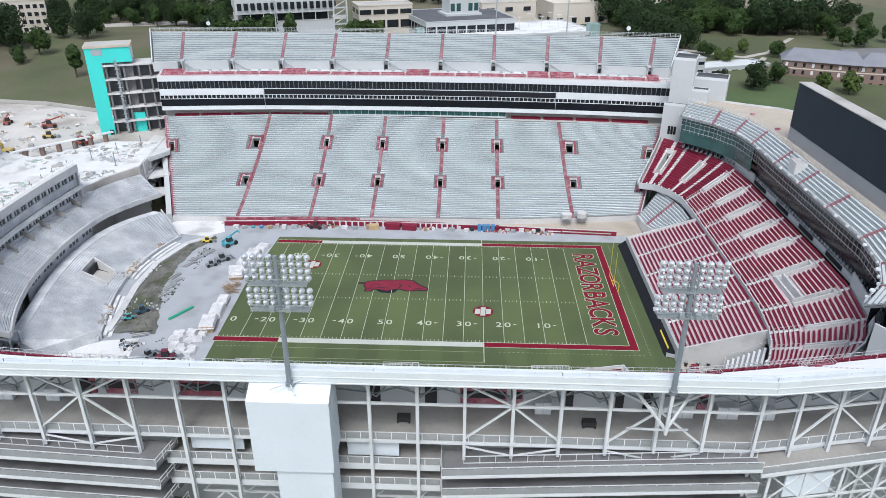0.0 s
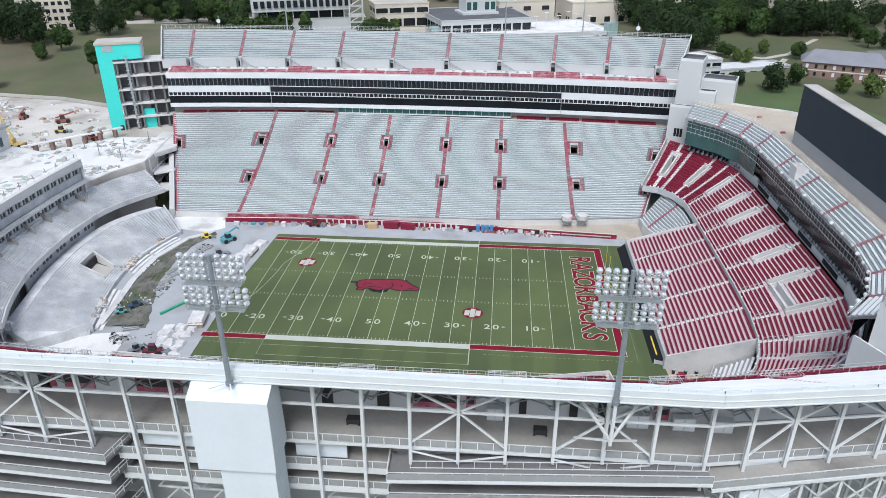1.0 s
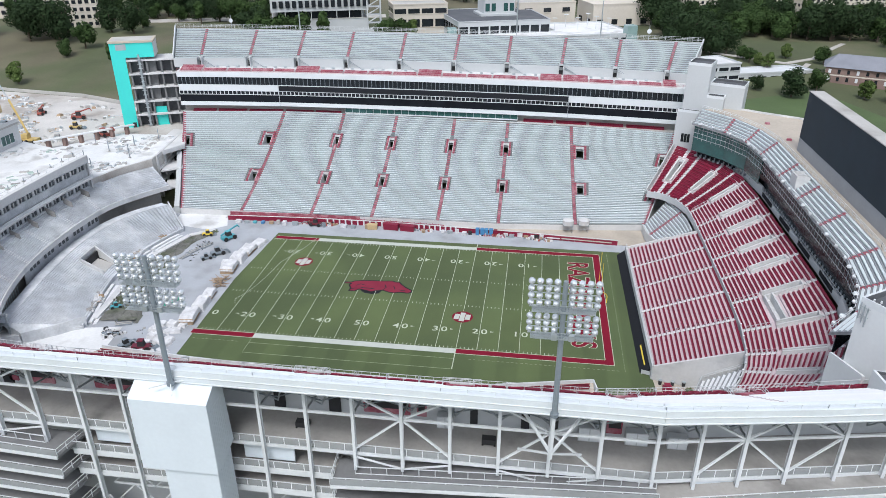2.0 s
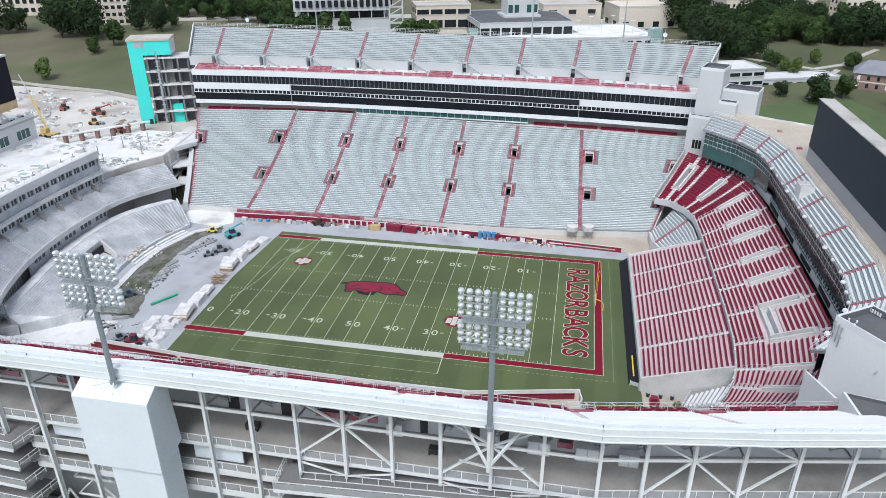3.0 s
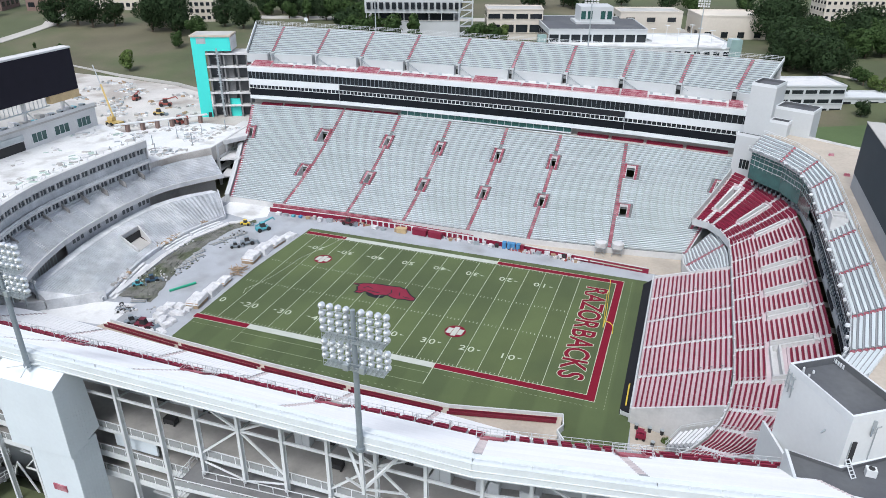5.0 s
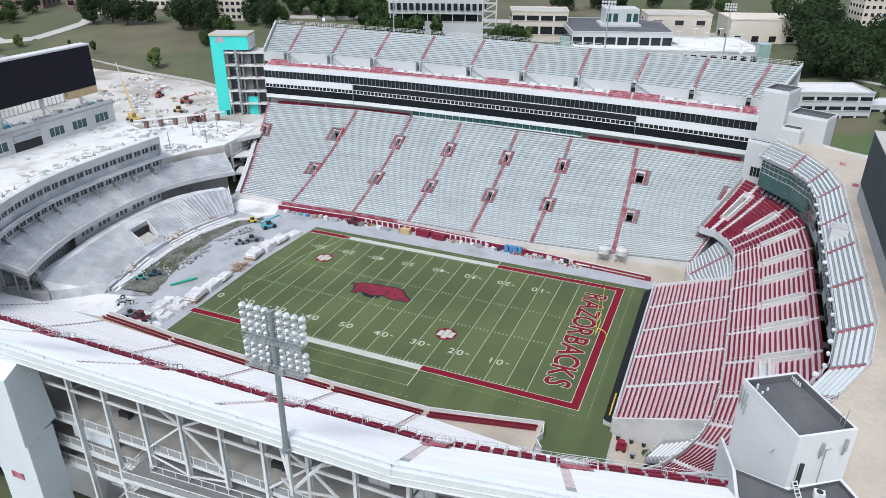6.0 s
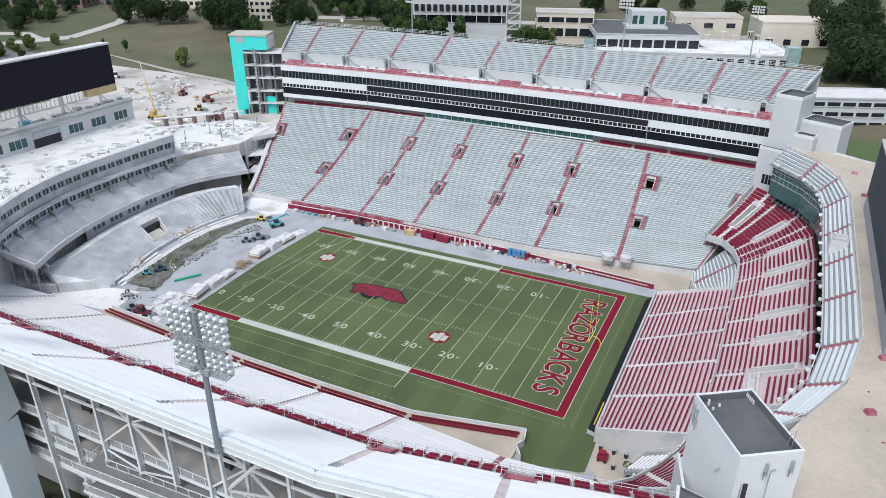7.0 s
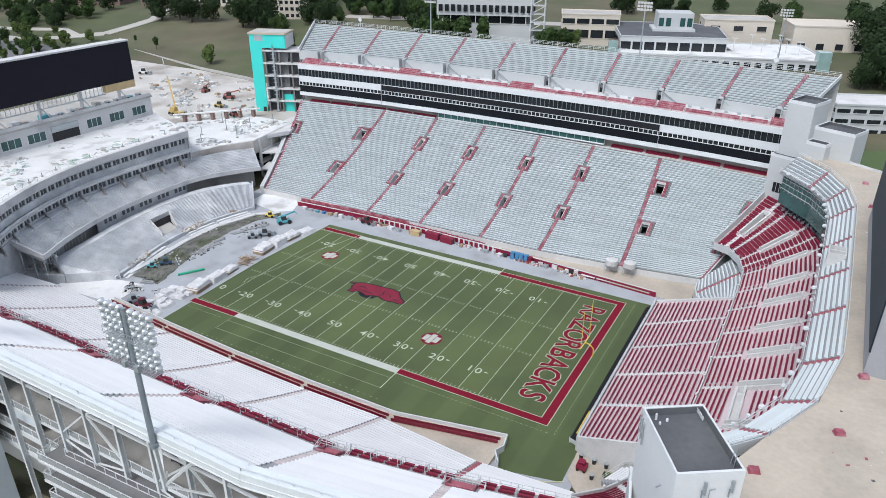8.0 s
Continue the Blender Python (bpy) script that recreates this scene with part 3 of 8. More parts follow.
for h in west_holes:
    vomitory(west, WEST, h, red=False, wall=0.14, high=0.3, deep=2.6)
    # crimson landings beside and above each opening
    q = Mesh()
    n = west.rows
    for i in range(h[2] - 1, h[3] + 1):
        for u, s in ((h[0], -1), (h[1], 1)):
            p, r = west.at(i / n, u), west.at((i + 1) / n, u)
            x0, x1 = sorted((p.x + s * 0.08, p.x + s * 0.80))
            q.box(x0, x1, p.y, r.y, p.z, r.z + 0.04 + 0.1 * (i % 2))
    p, r = west.at(h[3] / n, h[0]), west.at((h[3] + 1) / n, h[1])
    q.box(p.x - 0.80, r.x + 0.80, p.y + 0.1, r.y + 0.1, p.z, p.z + 0.05)
    q.box(p.x - 0.80, r.x + 0.80, p.y - 0.02, p.y + 0.1, p.z, p.z + 0.4)
    part("landing", q, RED_PAINT, WEST, "worn crimson landing")
# end walls and front wall
for a, b in zip(wf, wf[1:]):
    q = Mesh()
    q.strip([a[:2], b[:2]], -0.2, 1.75, 0.3)
    part("front_wall", q, CONCRETE_PALE, WEST)
for u in (0.0, 7.0):
    q = Mesh()
    pts = [west.at(i / 12, u) for i in range(8 if u == 0 else 13)]
    for a, b in zip(pts, pts[1:]):
        q.hexa([(a.x - 1.9, a.y, -0.2), (a.x - 0.2, a.y, -0.2), (b.x - 0.2, b.y, -0.2), (b.x - 1.9, b.y, -0.2)] if u == 0 else [(a.x + 0.2, a.y, -0.2), (a.x + 0.5, a.y, -0.2), (b.x + 0.5, b.y, -0.2), (b.x + 0.2, b.y, -0.2)],
               [(a.x - 1.9, a.y, a.z + 0.7), (a.x - 0.2, a.y, a.z + 0.9), (b.x - 0.2, b.y, b.z + 0.9), (b.x - 1.9, b.y, b.z + 0.7)] if u == 0 else [(a.x + 0.2, a.y, a.z + 0.9), (a.x + 0.5, a.y, a.z + 0.9), (b.x + 0.5, b.y, b.z + 0.9), (b.x + 0.2, b.y, b.z + 0.9)])
    part("end_wall", q, WHITE_WALL, WEST, "white end wall")

# suites and press levels above it
fac = [(-87.2, 79.2), (-70, 81.0), (-50.8, 82.4), (-29.3, 82.9), (0.0, 82.9), (27.9, 82.3), (50.0, 81.0), (66, 79.6), (84.5, 77.4)]
PRESS = thing("press_box", (0, 84, 21), "long white suite level with rows of dark windows", "press box")


def push(line, d):
    return [(x, y + d) for x, y in line]


def band(name, line, z0, z1, thick, mat_, label=""):
    for a, b in zip(line, line[1:]):
        q = Mesh()
        q.strip([a, b], z0, z1, thick)
        part(name, q, mat_, PRESS, label)


back = push(fac, 3.2)
# recess wall in darker concrete, the overhang's shade put into its colour
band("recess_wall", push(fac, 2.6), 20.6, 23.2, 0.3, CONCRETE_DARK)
band("recess_floor", push(fac, 0.9), 20.5, 20.75, 3.2, CONCRETE)
for a, b in zip(fac, fac[1:]):
    q = Mesh()
    q.prism([(a[0], a[1] - 0.2), (b[0], b[1] - 0.2), (b[0], b[1] + 8), (a[0], a[1] + 8)], 23.25, 23.5)
    part("soffit", q, WHITE, PRESS)
band("white_band", fac, 23.2, 24.5, 0.35, WHITE, "white painted fascia band")
band("dark_glazing", push(fac, 0.25), 24.5, 27.05, 0.2, BLACK_GLASS, "black glazed band")
band("window_band", push(fac, 0.30), 27.05, 28.4, 0.2, WIN)
band("upper_window_band", push(fac, 0.30), 30.5, 33.1, 0.2, WIN)
band("white_band", fac, 33.1, 34.8, 0.5, WHITE, "white painted fascia band")


def subline(line, x0, x1):
    pts = [p for p in line if x0 < p[0] < x1]

    def at_x(x):
        for a, b in zip(line, line[1:]):
            if a[0] <= x <= b[0]:
                return lerp(a, b, (x - a[0]) / (b[0] - a[0]))
    return [at_x(x0), *pts, at_x(x1)]


band("white_band", subline(fac, -87.1, -52.0), 28.4, 30.5, 0.3, WHITE, "white painted fascia band")
band("white_band", subline(fac, 47.5, 84.4), 28.4, 30.5, 0.3, WHITE, "white painted fascia band")
band("black_band", subline(fac, -51.9, 47.4), 28.45, 30.3, 0.25, BLACK_PAD, "black fascia band")
# mullions: each window row has white posts and a sill
for z0, z1, gap, w_ in ((27.05, 28.4, 1.45, 0.2), (30.5, 33.1, 1.5, 0.09)):
    for a, b in zip(fac, fac[1:]):
        n = max(1, round(math.dist(a, b) / gap))
        q = Mesh()
        for k in range(n):
            x, y = lerp(a, b, k / n)
            q.box(x - w_ / 2, x + w_ / 2, y - 0.02, y + 0.25, z0, z1)
        part("mullion_row", q, WHITE if gap < 1.48 else POLE_GREY, PRESS)
band("sill", fac, 28.28, 28.43, 0.22, WHITE)
band("sill", fac, 27.0, 27.15, 0.22, WHITE)
band("sill", subline(fac, -51.9, 47.4), 30.3, 30.5, 0.26, WHITE)
for x in (-52.0, 47.5):
    y = subline(fac, x, x + 1)[0][1]
    q = Mesh()
    q.bar((x, y - 0.3, 23.3), (x, y - 0.3, 30.4), 0.14)
    part("downpipe", q, STEEL, PRESS)
# crimson seats under the overhang and the green glazed lounge in the middle
for x0, x1 in ((-84, -76), (-75, -65), (-64, -52), (-51, -41), (-40, -31)):
    q = Mesh()
    for r in range(3):
        ln = push(subline(fac, x0, x1), 1.0 + r * 0.6)
        q.strip(ln, 20.7, 20.82 + r * 0.32, 0.5)
    part("seat_block", q, RED, PRESS, "crimson seats under the overhang")
for x0, x1 in ((33, 43), (44, 54), (55, 66), (67, 79)):
    q = Mesh()
    for r in range(3):
        ln = push(subline(fac, x0, x1), 1.0 + r * 0.6)
        q.strip(ln, 20.7, 20.82 + r * 0.32, 0.5)
    part("seat_block", q, RED, PRESS, "crimson seats under the overhang")
band("lounge_glazing", push(subline(fac, -29, 31), 0.5), 21.3, 23.2, 0.15, WIN_GREEN, "green glazed lounge front")
band("lounge_rail", push(subline(fac, -29, 31), 0.2), 21.2, 21.6, 0.2, WHITE)
for k in range(25):
    x = -29 + k * 2.5
    y = subline(fac, x, x + 0.5)[0][1]
    q = Mesh()
    q.box(x - 0.07, x + 0.07, y + 0.28, y + 0.42, 21.3, 23.2)
    part("lounge_mullion", q, STEEL, PRESS)

# upper deck
UP = thing("upper_deck", (0, 92, 34), "grey aluminium upper deck with crimson aisles and rails", "grandstand")
q = Mesh()
for a, b in zip(fac, fac[1:]):
    q.prism([(a[0] * 1.0, a[1]), (b[0], b[1]), (b[0] * 1.03, b[1] + 10), (a[0] * 1.03, a[1] + 10)], 34.3, 34.75)
part("deck_slab", q, CONCRETE_PALE, UP)
uw = [(-89.8, 83.6, 38.4), (-80.6, 85.4, 38.4), (-63.8, 87.8, 38.4), (-46.8, 89.0, 38.3), (-29.2, 89.5, 38.3), (-10.5, 89.6, 38.2), (8.3, 89.5, 38.1), (26.4, 89.3, 38.0),
      (44.5, 88.9, 37.9), (62.0, 86.8, 38.0), (78.0, 83.2, 38.1), (84.5, 81.4, 38.2)]
ub = [(-97.5, 103.2, 45.4), (-85.5, 103.9, 45.4), (-66.5, 104.7, 45.4), (-48.3, 105.0, 45.4), (-30.0, 105.0, 45.4), (-10.8, 104.8, 45.4), (8.5, 104.4, 45.4), (27.0, 103.9, 45.4),
      (46.0, 103.2, 45.4), (64.5, 101.6, 45.4), (82.5, 99.6, 45.4), (91.0, 98.4, 45.4)]
upper = Tier(uw, ub, 16)
part("stepped_deck", upper.deck(drop=0.8), DECK_GREY, UP)
seats(upper, UP, [(k, k + 1.0) for k in range(11)], ALU, wide=0.36, high=0.36)
for k in range(10):
    part("aisle_steps", upper.steps(k + 1.0, 0.85, 0.12, 1.0), RED_PAINT, UP, "crimson painted aisle steps")
# red box seats and the walkway behind the parapet
for k in range(len(fac) - 1):
    a, b = fac[k], fac[k + 1]
    q = Mesh()
    q.prism([(a[0], a[1] + 2.7), (b[0], b[1] + 2.7), (b[0] * 1.02, b[1] + 7.5), (a[0] * 1.02, a[1] + 7.5)], 34.8, 35.6)
    part("walkway", q, CONCRETE_PALE, UP)
edges = sorted([-86.5, -78.5, -70.0, -61.5, -53.5, -46.2, -37.5, -29, -20.5, -12, -3.5, 5, 13.5, 22, 30, 37.5, 45, 53.5, 61.5, 69, 76.5, 81])
for k, (x0, x1) in enumerate(zip(edges, edges[1:])):
    tall = k in (0, 5, 10, 15, 16, 20)
    for r in range(4 if tall else 2):
        ln = push(subline(fac, x0 + 0.35, x1 - 0.35), 0.9 + r * 0.8)
        q = Mesh()
        q.strip(ln, 34.7, 35.24 + r * 0.36, 0.44)
        q.strip(push(ln, 0.24), 34.7, 35.5 + r * 0.36, 0.08)
        part("box_bench", q, RED_PAINT, UP, "worn crimson box bench")
    q = Mesh()
    for r in range(4 if tall else 2):
        q.strip(push(subline(fac, x0 + 0.2, x1 - 0.2), 1.0 + r * 0.8), 34.7, 35.12 + r * 0.36, 0.8)
    part("box_step", q, PINK_TREAD, UP, "pale pinkish box step")
    q = Mesh()
    q.strip(push(subline(fac, x0 + 0.05, x1 - 0.05), 0.35), 34.7, 34.98, 0.5)
    part("front_strip", q, PINK_STEP, UP, "faded pinkish parapet top")
# the wall at the foot of the benches with its openings
for k in range(11):
    a, b = uw[k], uw[k + 1]
    a2 = lerp(a, b, 0.0 if k == 0 else 0.7 / math.dist(a, b))
    b2 = lerp(a, b, 1.0 if k == 10 else 1 - 0.7 / math.dist(a, b))
    q = Mesh()
    q.strip([a2[:2], b2[:2]], 35.5, 38.5, 0.3)
    part("foot_wall", q, WHITE_WALL, UP, "white wall at the foot of the benches")
for k in range(1, 11):
    x, y, z = uw[k]
    q = Mesh()
    q.bar((x + 1.0, y - 0.4, 38.2), (x + 5.4, y - 1.2, 35.8), 0.12)
    q.bar((x + 1.0, y - 0.4, 37.6), (x + 5.4, y - 1.2, 35.7), 0.08)
    part("stair_handrail", q, POLE_GREY, UP)
    for j in range(4):
        q = Mesh()
        xx, yy = x + 2.6 + j * 3.6, subline(fac, max(-87, min(80, x + 2.6 + j * 3.6)), 81.5)[0][1] + 4.2
        q.box(xx - 0.5, xx + 0.5, yy - 0.3, yy + 0.3, 35.6, 36.2)
        part("walkway_seat", q, STEEL, UP, "small grey seat stack on the walkway")
    q = Mesh()
    q.box(x - 0.95, x - 0.7, y - 1.6, y + 2.6, 35.5, 38.9)
    q.box(x + 0.7, x + 0.95, y - 1.6, y + 2.6, 35.5, 38.9)
    q.box(x - 0.95, x + 0.95, y + 0.4, y + 2.6, 38.4, 38.9)
    part("portal", q, WHITE_WALL, UP)
    # dark panel across the portal, painted for the shade of the passage
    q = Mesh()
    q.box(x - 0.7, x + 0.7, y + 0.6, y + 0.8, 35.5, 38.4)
    part("portal_door", q, DARK, UP, "dark panel for the shade in the stair passage")
railing(UP, [(x, y + 0.3, z + 0.3) for x, y, z in ub], 1.3, 0.07, (1.0, 0.66, 0.33), 1.8, WHITE, "back_railing", "white back railing")
railing(UP, [(a, b + 0.3, 34.8) for a, b in fac], 1.0, 0.05, (1.0, 0.5), 1.8, PINK, "front_railing", "crimson front railing")
walls("back_wall", [(x, y + 0.5) for x, y, z in ub], 23, 45.5, 0.4, CONCRETE_PALE, UP)
for u in (0.0, 11.0):
    pts = [upper.at(i / 16, u) for i in range(17)]
    q = Mesh()
    for a, b in zip(pts, pts[1:]):
        q.bar((a.x, a.y, a.z + 0.8), (b.x, b.y, b.z + 0.8), 0.3, 1.1)
    part("end_parapet", q, WHITE, UP)
# round lamps on short posts along the back
for x in (-76.5, 73.5):
    y = 104.5 if x < 0 else 100.8
    lp = thing("round_sign_post", (x, y + 0.9, 45.4), "white round disc on a thin post above the upper deck", "sign post")
    q = Mesh()
    q.tube((x, y + 0.9, 45.4), (x, y + 0.9, 50.2), 0.08)
    part("post", q, STEEL, lp)
    q = Mesh()
    q.tube((x, y + 0.75, 48.3), (x, y + 0.6, 48.3), 0.75, 0.75, 16)
    part("disc", q, WHITE, lp)

# ---- north end: two crimson tiers and a bench tier over the club level ----
NORTH = thing("north_lower_stand", (71, -2, 0), "crimson bench stand behind the end zone with grey aisles", "grandstand")
nf = [(64.0, 25.4, 2.8), (64.0, 14.2, 2.8), (64.0, 3.3, 2.8), (64.0, -7.8, 2.8), (64.0, -18.8, 2.8), (63.8, -29.6, 2.8)]
nb = [(80.7, 22.2, 10.1), (80.8, 13.4, 10.1), (80.8, 3.0, 10.1), (80.8, -9.0, 10.1), (80.6, -20.6, 10.1), (79.6, -33.0, 10.1)]
north = Tier(nf, nb, 18)
part("stepped_deck", north.deck(), PINK_DARK, NORTH)
seats(north, NORTH, [(k, k + 1.0) for k in range(5)], RED, wide=0.16, high=0.38, back=0.24, name="bench")
for k in range(1, 5):
    part("aisle_steps", north.steps(float(k), 0.9), CONCRETE_PALE, NORTH)
    pts = [north.at(i / 9, float(k)) for i in range(10)]
    q = Mesh()
    for p in pts[1:-1]:
        q.bar(p, p + Vector((0, 0, 0.9)), 0.06)
        q.bar(p + Vector((-0.5, 0, 0.9)), p + Vector((0.5, 0, 0.95)), 0.06)
    part("aisle_handrail", q, STEEL, NORTH)
walls("front_wall", [(63.7, 26), (63.7, -29.9)], 0, 3.3, 0.4, WHITE_WALL, NORTH)
q = Mesh()
q.hexa([(61.5, 26.6, 0.0), (61.6, -28.0, 0.0), (63.5, -28.6, 0.0), (63.5, 26.6, 0.0)][::-1], [(61.6, 26.6, 0.12), (61.7, -28.0, 0.12), (63.5, -28.6, 1.7), (63.5, 26.6, 1.7)][::-1])
part("wall_padding", q, BLACK_PAD, NORTH, "black padding on the end wall")
q = Mesh()
q.hexa([(62.55, -26.6, 1.0), (62.8, -26.6, 1.2), (62.8, -19.4, 1.2), (62.55, -19.4, 1.0)], [(62.5, -26.6, 1.15), (62.75, -26.6, 1.35), (62.75, -19.4, 1.35), (62.5, -19.4, 1.15)])
part("yellow_pad", q, YELLOW, NORTH, "yellow painted pad")
for u in (0.0, 5.0):
    pts = [north.at(i / 6, u) for i in range(7)]
    q = Mesh()
    q.hexa([(p.x, p.y, -0.2) for p in (pts[0], pts[-1])] + [(pts[-1].x, pts[-1].y + (0.4 if u == 0 else -0.4), -0.2), (pts[0].x, pts[0].y + (0.4 if u == 0 else -0.4), -0.2)],
           [(pts[0].x, pts[0].y, pts[0].z + 0.5), (pts[-1].x, pts[-1].y, pts[-1].z + 0.5), (pts[-1].x, pts[-1].y + (0.4 if u == 0 else -0.4), pts[-1].z + 0.5), (pts[0].x, pts[0].y + (0.4 if u == 0 else -0.4), pts[0].z + 0.5)])
    part("end_wall", q, CONCRETE_PALE, NORTH)
railing(NORTH, [(63.7, 26, 3.3), (63.7, -29.9, 3.3)], 0.7, 0.05, (1.0,), 2.5, WHITE, "front_railing")

BOWL = thing("north_bowl", (88, 5, 8), "curved crimson seating bowl with pale stair openings", "grandstand")
bf = [(71.5, 51.2, 9.2), (75.6, 48.6, 9.6), (78.6, 43.4, 10.0), (80.6, 36.4, 10.3), (80.9, 27.0, 10.4), (80.9, 14.0, 10.4), (80.9, 1.0, 10.4), (80.9, -12.0, 10.4), (80.6, -24.6, 10.4),
      (79.6, -33.4, 10.3), (78.4, -38.0, 10.2), (76.3, -42.8, 10.2), (73.4, -47.4, 10.2), (69.6, -51.0, 10.2)]
bb = [(80.4, 65.4, 20.0), (86.4, 60.4, 19.6), (91.6, 52.0, 19.0), (95.0, 42.0, 18.8), (96.0, 30.2, 18.6), (96.0, 14.6, 18.6), (96.0, 0.6, 18.6), (96.0, -13.6, 18.6), (95.6, -28.0, 18.6),
      (93.0, -41.0, 18.8), (89.6, -47.6, 18.8), (85.2, -53.6, 18.8), (80.2, -58.2, 18.8), (75.2, -60.6, 18.8)]
bowl = Tier(bf, bb, 18, 0.15)
BOWL_U = [0.62, 2.05, 3.18, 4.15, 4.82, 5.64, 6.38, 7.22, 8.12, 9.10, 10.30]
bowl_holes = [(u - (0.14 if u < 1 else 0.10 if u < 3 else 0.07), u + (0.14 if u < 1 else 0.10 if u < 3 else 0.07), 6 if u < 3 else 7, 14 if u < 3 else 15) for u in BOWL_U]
link_hole = (7.295, 8.045, 7, 9)
part("stepped_deck", bowl.deck(bowl_holes + [link_hole]), PINK_TREAD, BOWL)
clear = [(a - 0.03, b + 0.03, c - 1, d + 1) for a, b, c, d in bowl_holes] + [(7.28, 8.06, 6, 10)]
aisle_us = [0.0, 0.62, 1.15, 2.05, 2.62] + BOWL_U[2:] + [11.5, 12.95]
for a, b in zip(aisle_us, aisle_us[1:]):
    if a < 2.9:
        seats(bowl, BOWL, [(a, b)], RED, holes=clear, wide=0.36, high=0.42, back=0.40, name="bench")
    else:
        seats(bowl, BOWL, [(a, b)], RED, holes=clear, wide=0.18, high=0.38, back=0.27, name="bench")
for u in BOWL_U + [11.5]:
    part("aisle_steps", bowl.steps(u, 1.0, 0, 0.36), CONCRETE_PALE, BOWL)
    part("aisle_steps", bowl.steps(u, 1.0, 0.86 if u > 3 else 0.8, 1.0), CONCRETE_PALE, BOWL)
for u in (1.15, 2.62):
    part("aisle_steps", bowl.steps(u, 0.8, 0.0, 1.0), CONCRETE_PALE, BOWL)
for h in bowl_holes:
    vomitory(bowl, BOWL, h, red=False, wall=0.4, high=0.6)
# the cross passage that joins two of the openings
lo_, hi_ = bowl.at(7 / 18, 7.3), bowl.at(9 / 18, 8.04)
q = Mesh()
q.box(lo_.x - 0.2, lo_.x + 0.2, hi_.y, lo_.y, lo_.z - 0.3, lo_.z + 0.7)
q.box(hi_.x - 0.2, hi_.x + 0.2, hi_.y, lo_.y, lo_.z - 0.3, hi_.z + 0.6)
q.box(lo_.x + 0.2, hi_.x - 0.2, hi_.y, lo_.y, lo_.z - 0.4, lo_.z - 0.2)
part("cross_passage", q, CONCRETE_PALE, BOWL, "pale walled cross passage")
# handrails and post lamps down the bowl aisles
for u in BOWL_U[2:]:
    q = Mesh()
    for i in range(1, 7):
        p = bowl.at(i / 18, u)
        q.bar(p, p + Vector((0, 0, 0.95)), 0.06)
    p, r = bowl.at(1 / 18, u), bowl.at(6 / 18, u)
    q.bar(p + Vector((0, 0, 0.95)), r + Vector((0, 0, 0.95)), 0.06)
    part("aisle_handrail", q, WHITE, BOWL)
edge = [(p[0], p[1]) for p in bf]
q = Mesh()
q.strip([(x, y, z) for x, y, z in bf], -1.0, 0.75, 0.26)
part("front_edge", q, WHITE_WALL, BOWL, "white front parapet")
walls("under_wall", [(x + 1.4, y, z) for x, y, z in bf[2:10]], -9, -1.2, 0.3, CONCRETE, BOWL)
for p in bowl.us(0.0, 12.0, [k * 0.5 for k in range(24)]):
    v = bowl.at(0.0, p)
    q = Mesh()
    q.tube((v.x - 0.1, v.y, v.z + 0.75), (v.x - 0.1, v.y, v.z + 1.15), 0.22, 0.2, 8)
    part("edge_lamp", q, WHITE, BOWL, "small white lamp globe")
pts = [bowl.at(i / 10, 0.0) for i in range(11)]
q = Mesh()
for a, b in zip(pts, pts[1:]):
    q.bar((a.x - 0.4, a.y, a.z + 0.3), (b.x - 0.4, b.y, b.z + 0.3), 0.3, 1.6)
part("end_wall", q, WHITE_WALL, BOWL)

walls("back_wall", [(x + 0.4, y - 0.4, z) for x, y, z in bb[8:]], -3.0, 2.9, 0.3, WHITE_WALL, BOWL, "white wall behind the corner rows")

# northeast corner: a short white bench flight, a small crimson block and a slanting wall
NEC = thing("northeast_corner_stand", (75, -40, 0), "small corner flight of white benches beside the gate area", "grandstand")
flight = Tier([(72.8, -32.4, 2.6), (70.6, -37.4, 2.6)], [(79.0, -35.8, 8.6), (75.6, -42.4, 8.6)], 8)
part("stepped_deck", flight.deck(), DECK_MID, NEC)
seats(flight, NEC, [(0, 1.0)], ALU_BRIGHT, wide=0.42)
q = Mesh()
q.prism([(79.4, -62.0), (86.4, -56.5), (90.0, -62.0), (81.0, -68.0)], 12, 17.6)
part("lower_roof", q, ROOF_DARK, NEC, "dark membrane roof")
q = Mesh()
q.prism([(64.0, -30.2), (79.8, -33.6), (79.0, -35.6), (72.8, -32.0), (70.4, -37.6), (68.6, -41.0), (64.6, -37.0)], -0.2, 0.12)
part("gate_floor", q, TAN, NEC, "tan paved gate area")
railing(NEC, [(72.8, -32.3, 2.7), (79.0, -35.7, 8.7)], 0.9, 0.06, (1.0, 0.5), 1.5, WHITE, "side_railing")
railing(NEC, [(72.7, -32.3, 2.4), (70.4, -37.5, 2.4)], 1.0, 0.06, (1.0, 0.5), 1.5, WHITE, "front_railing")
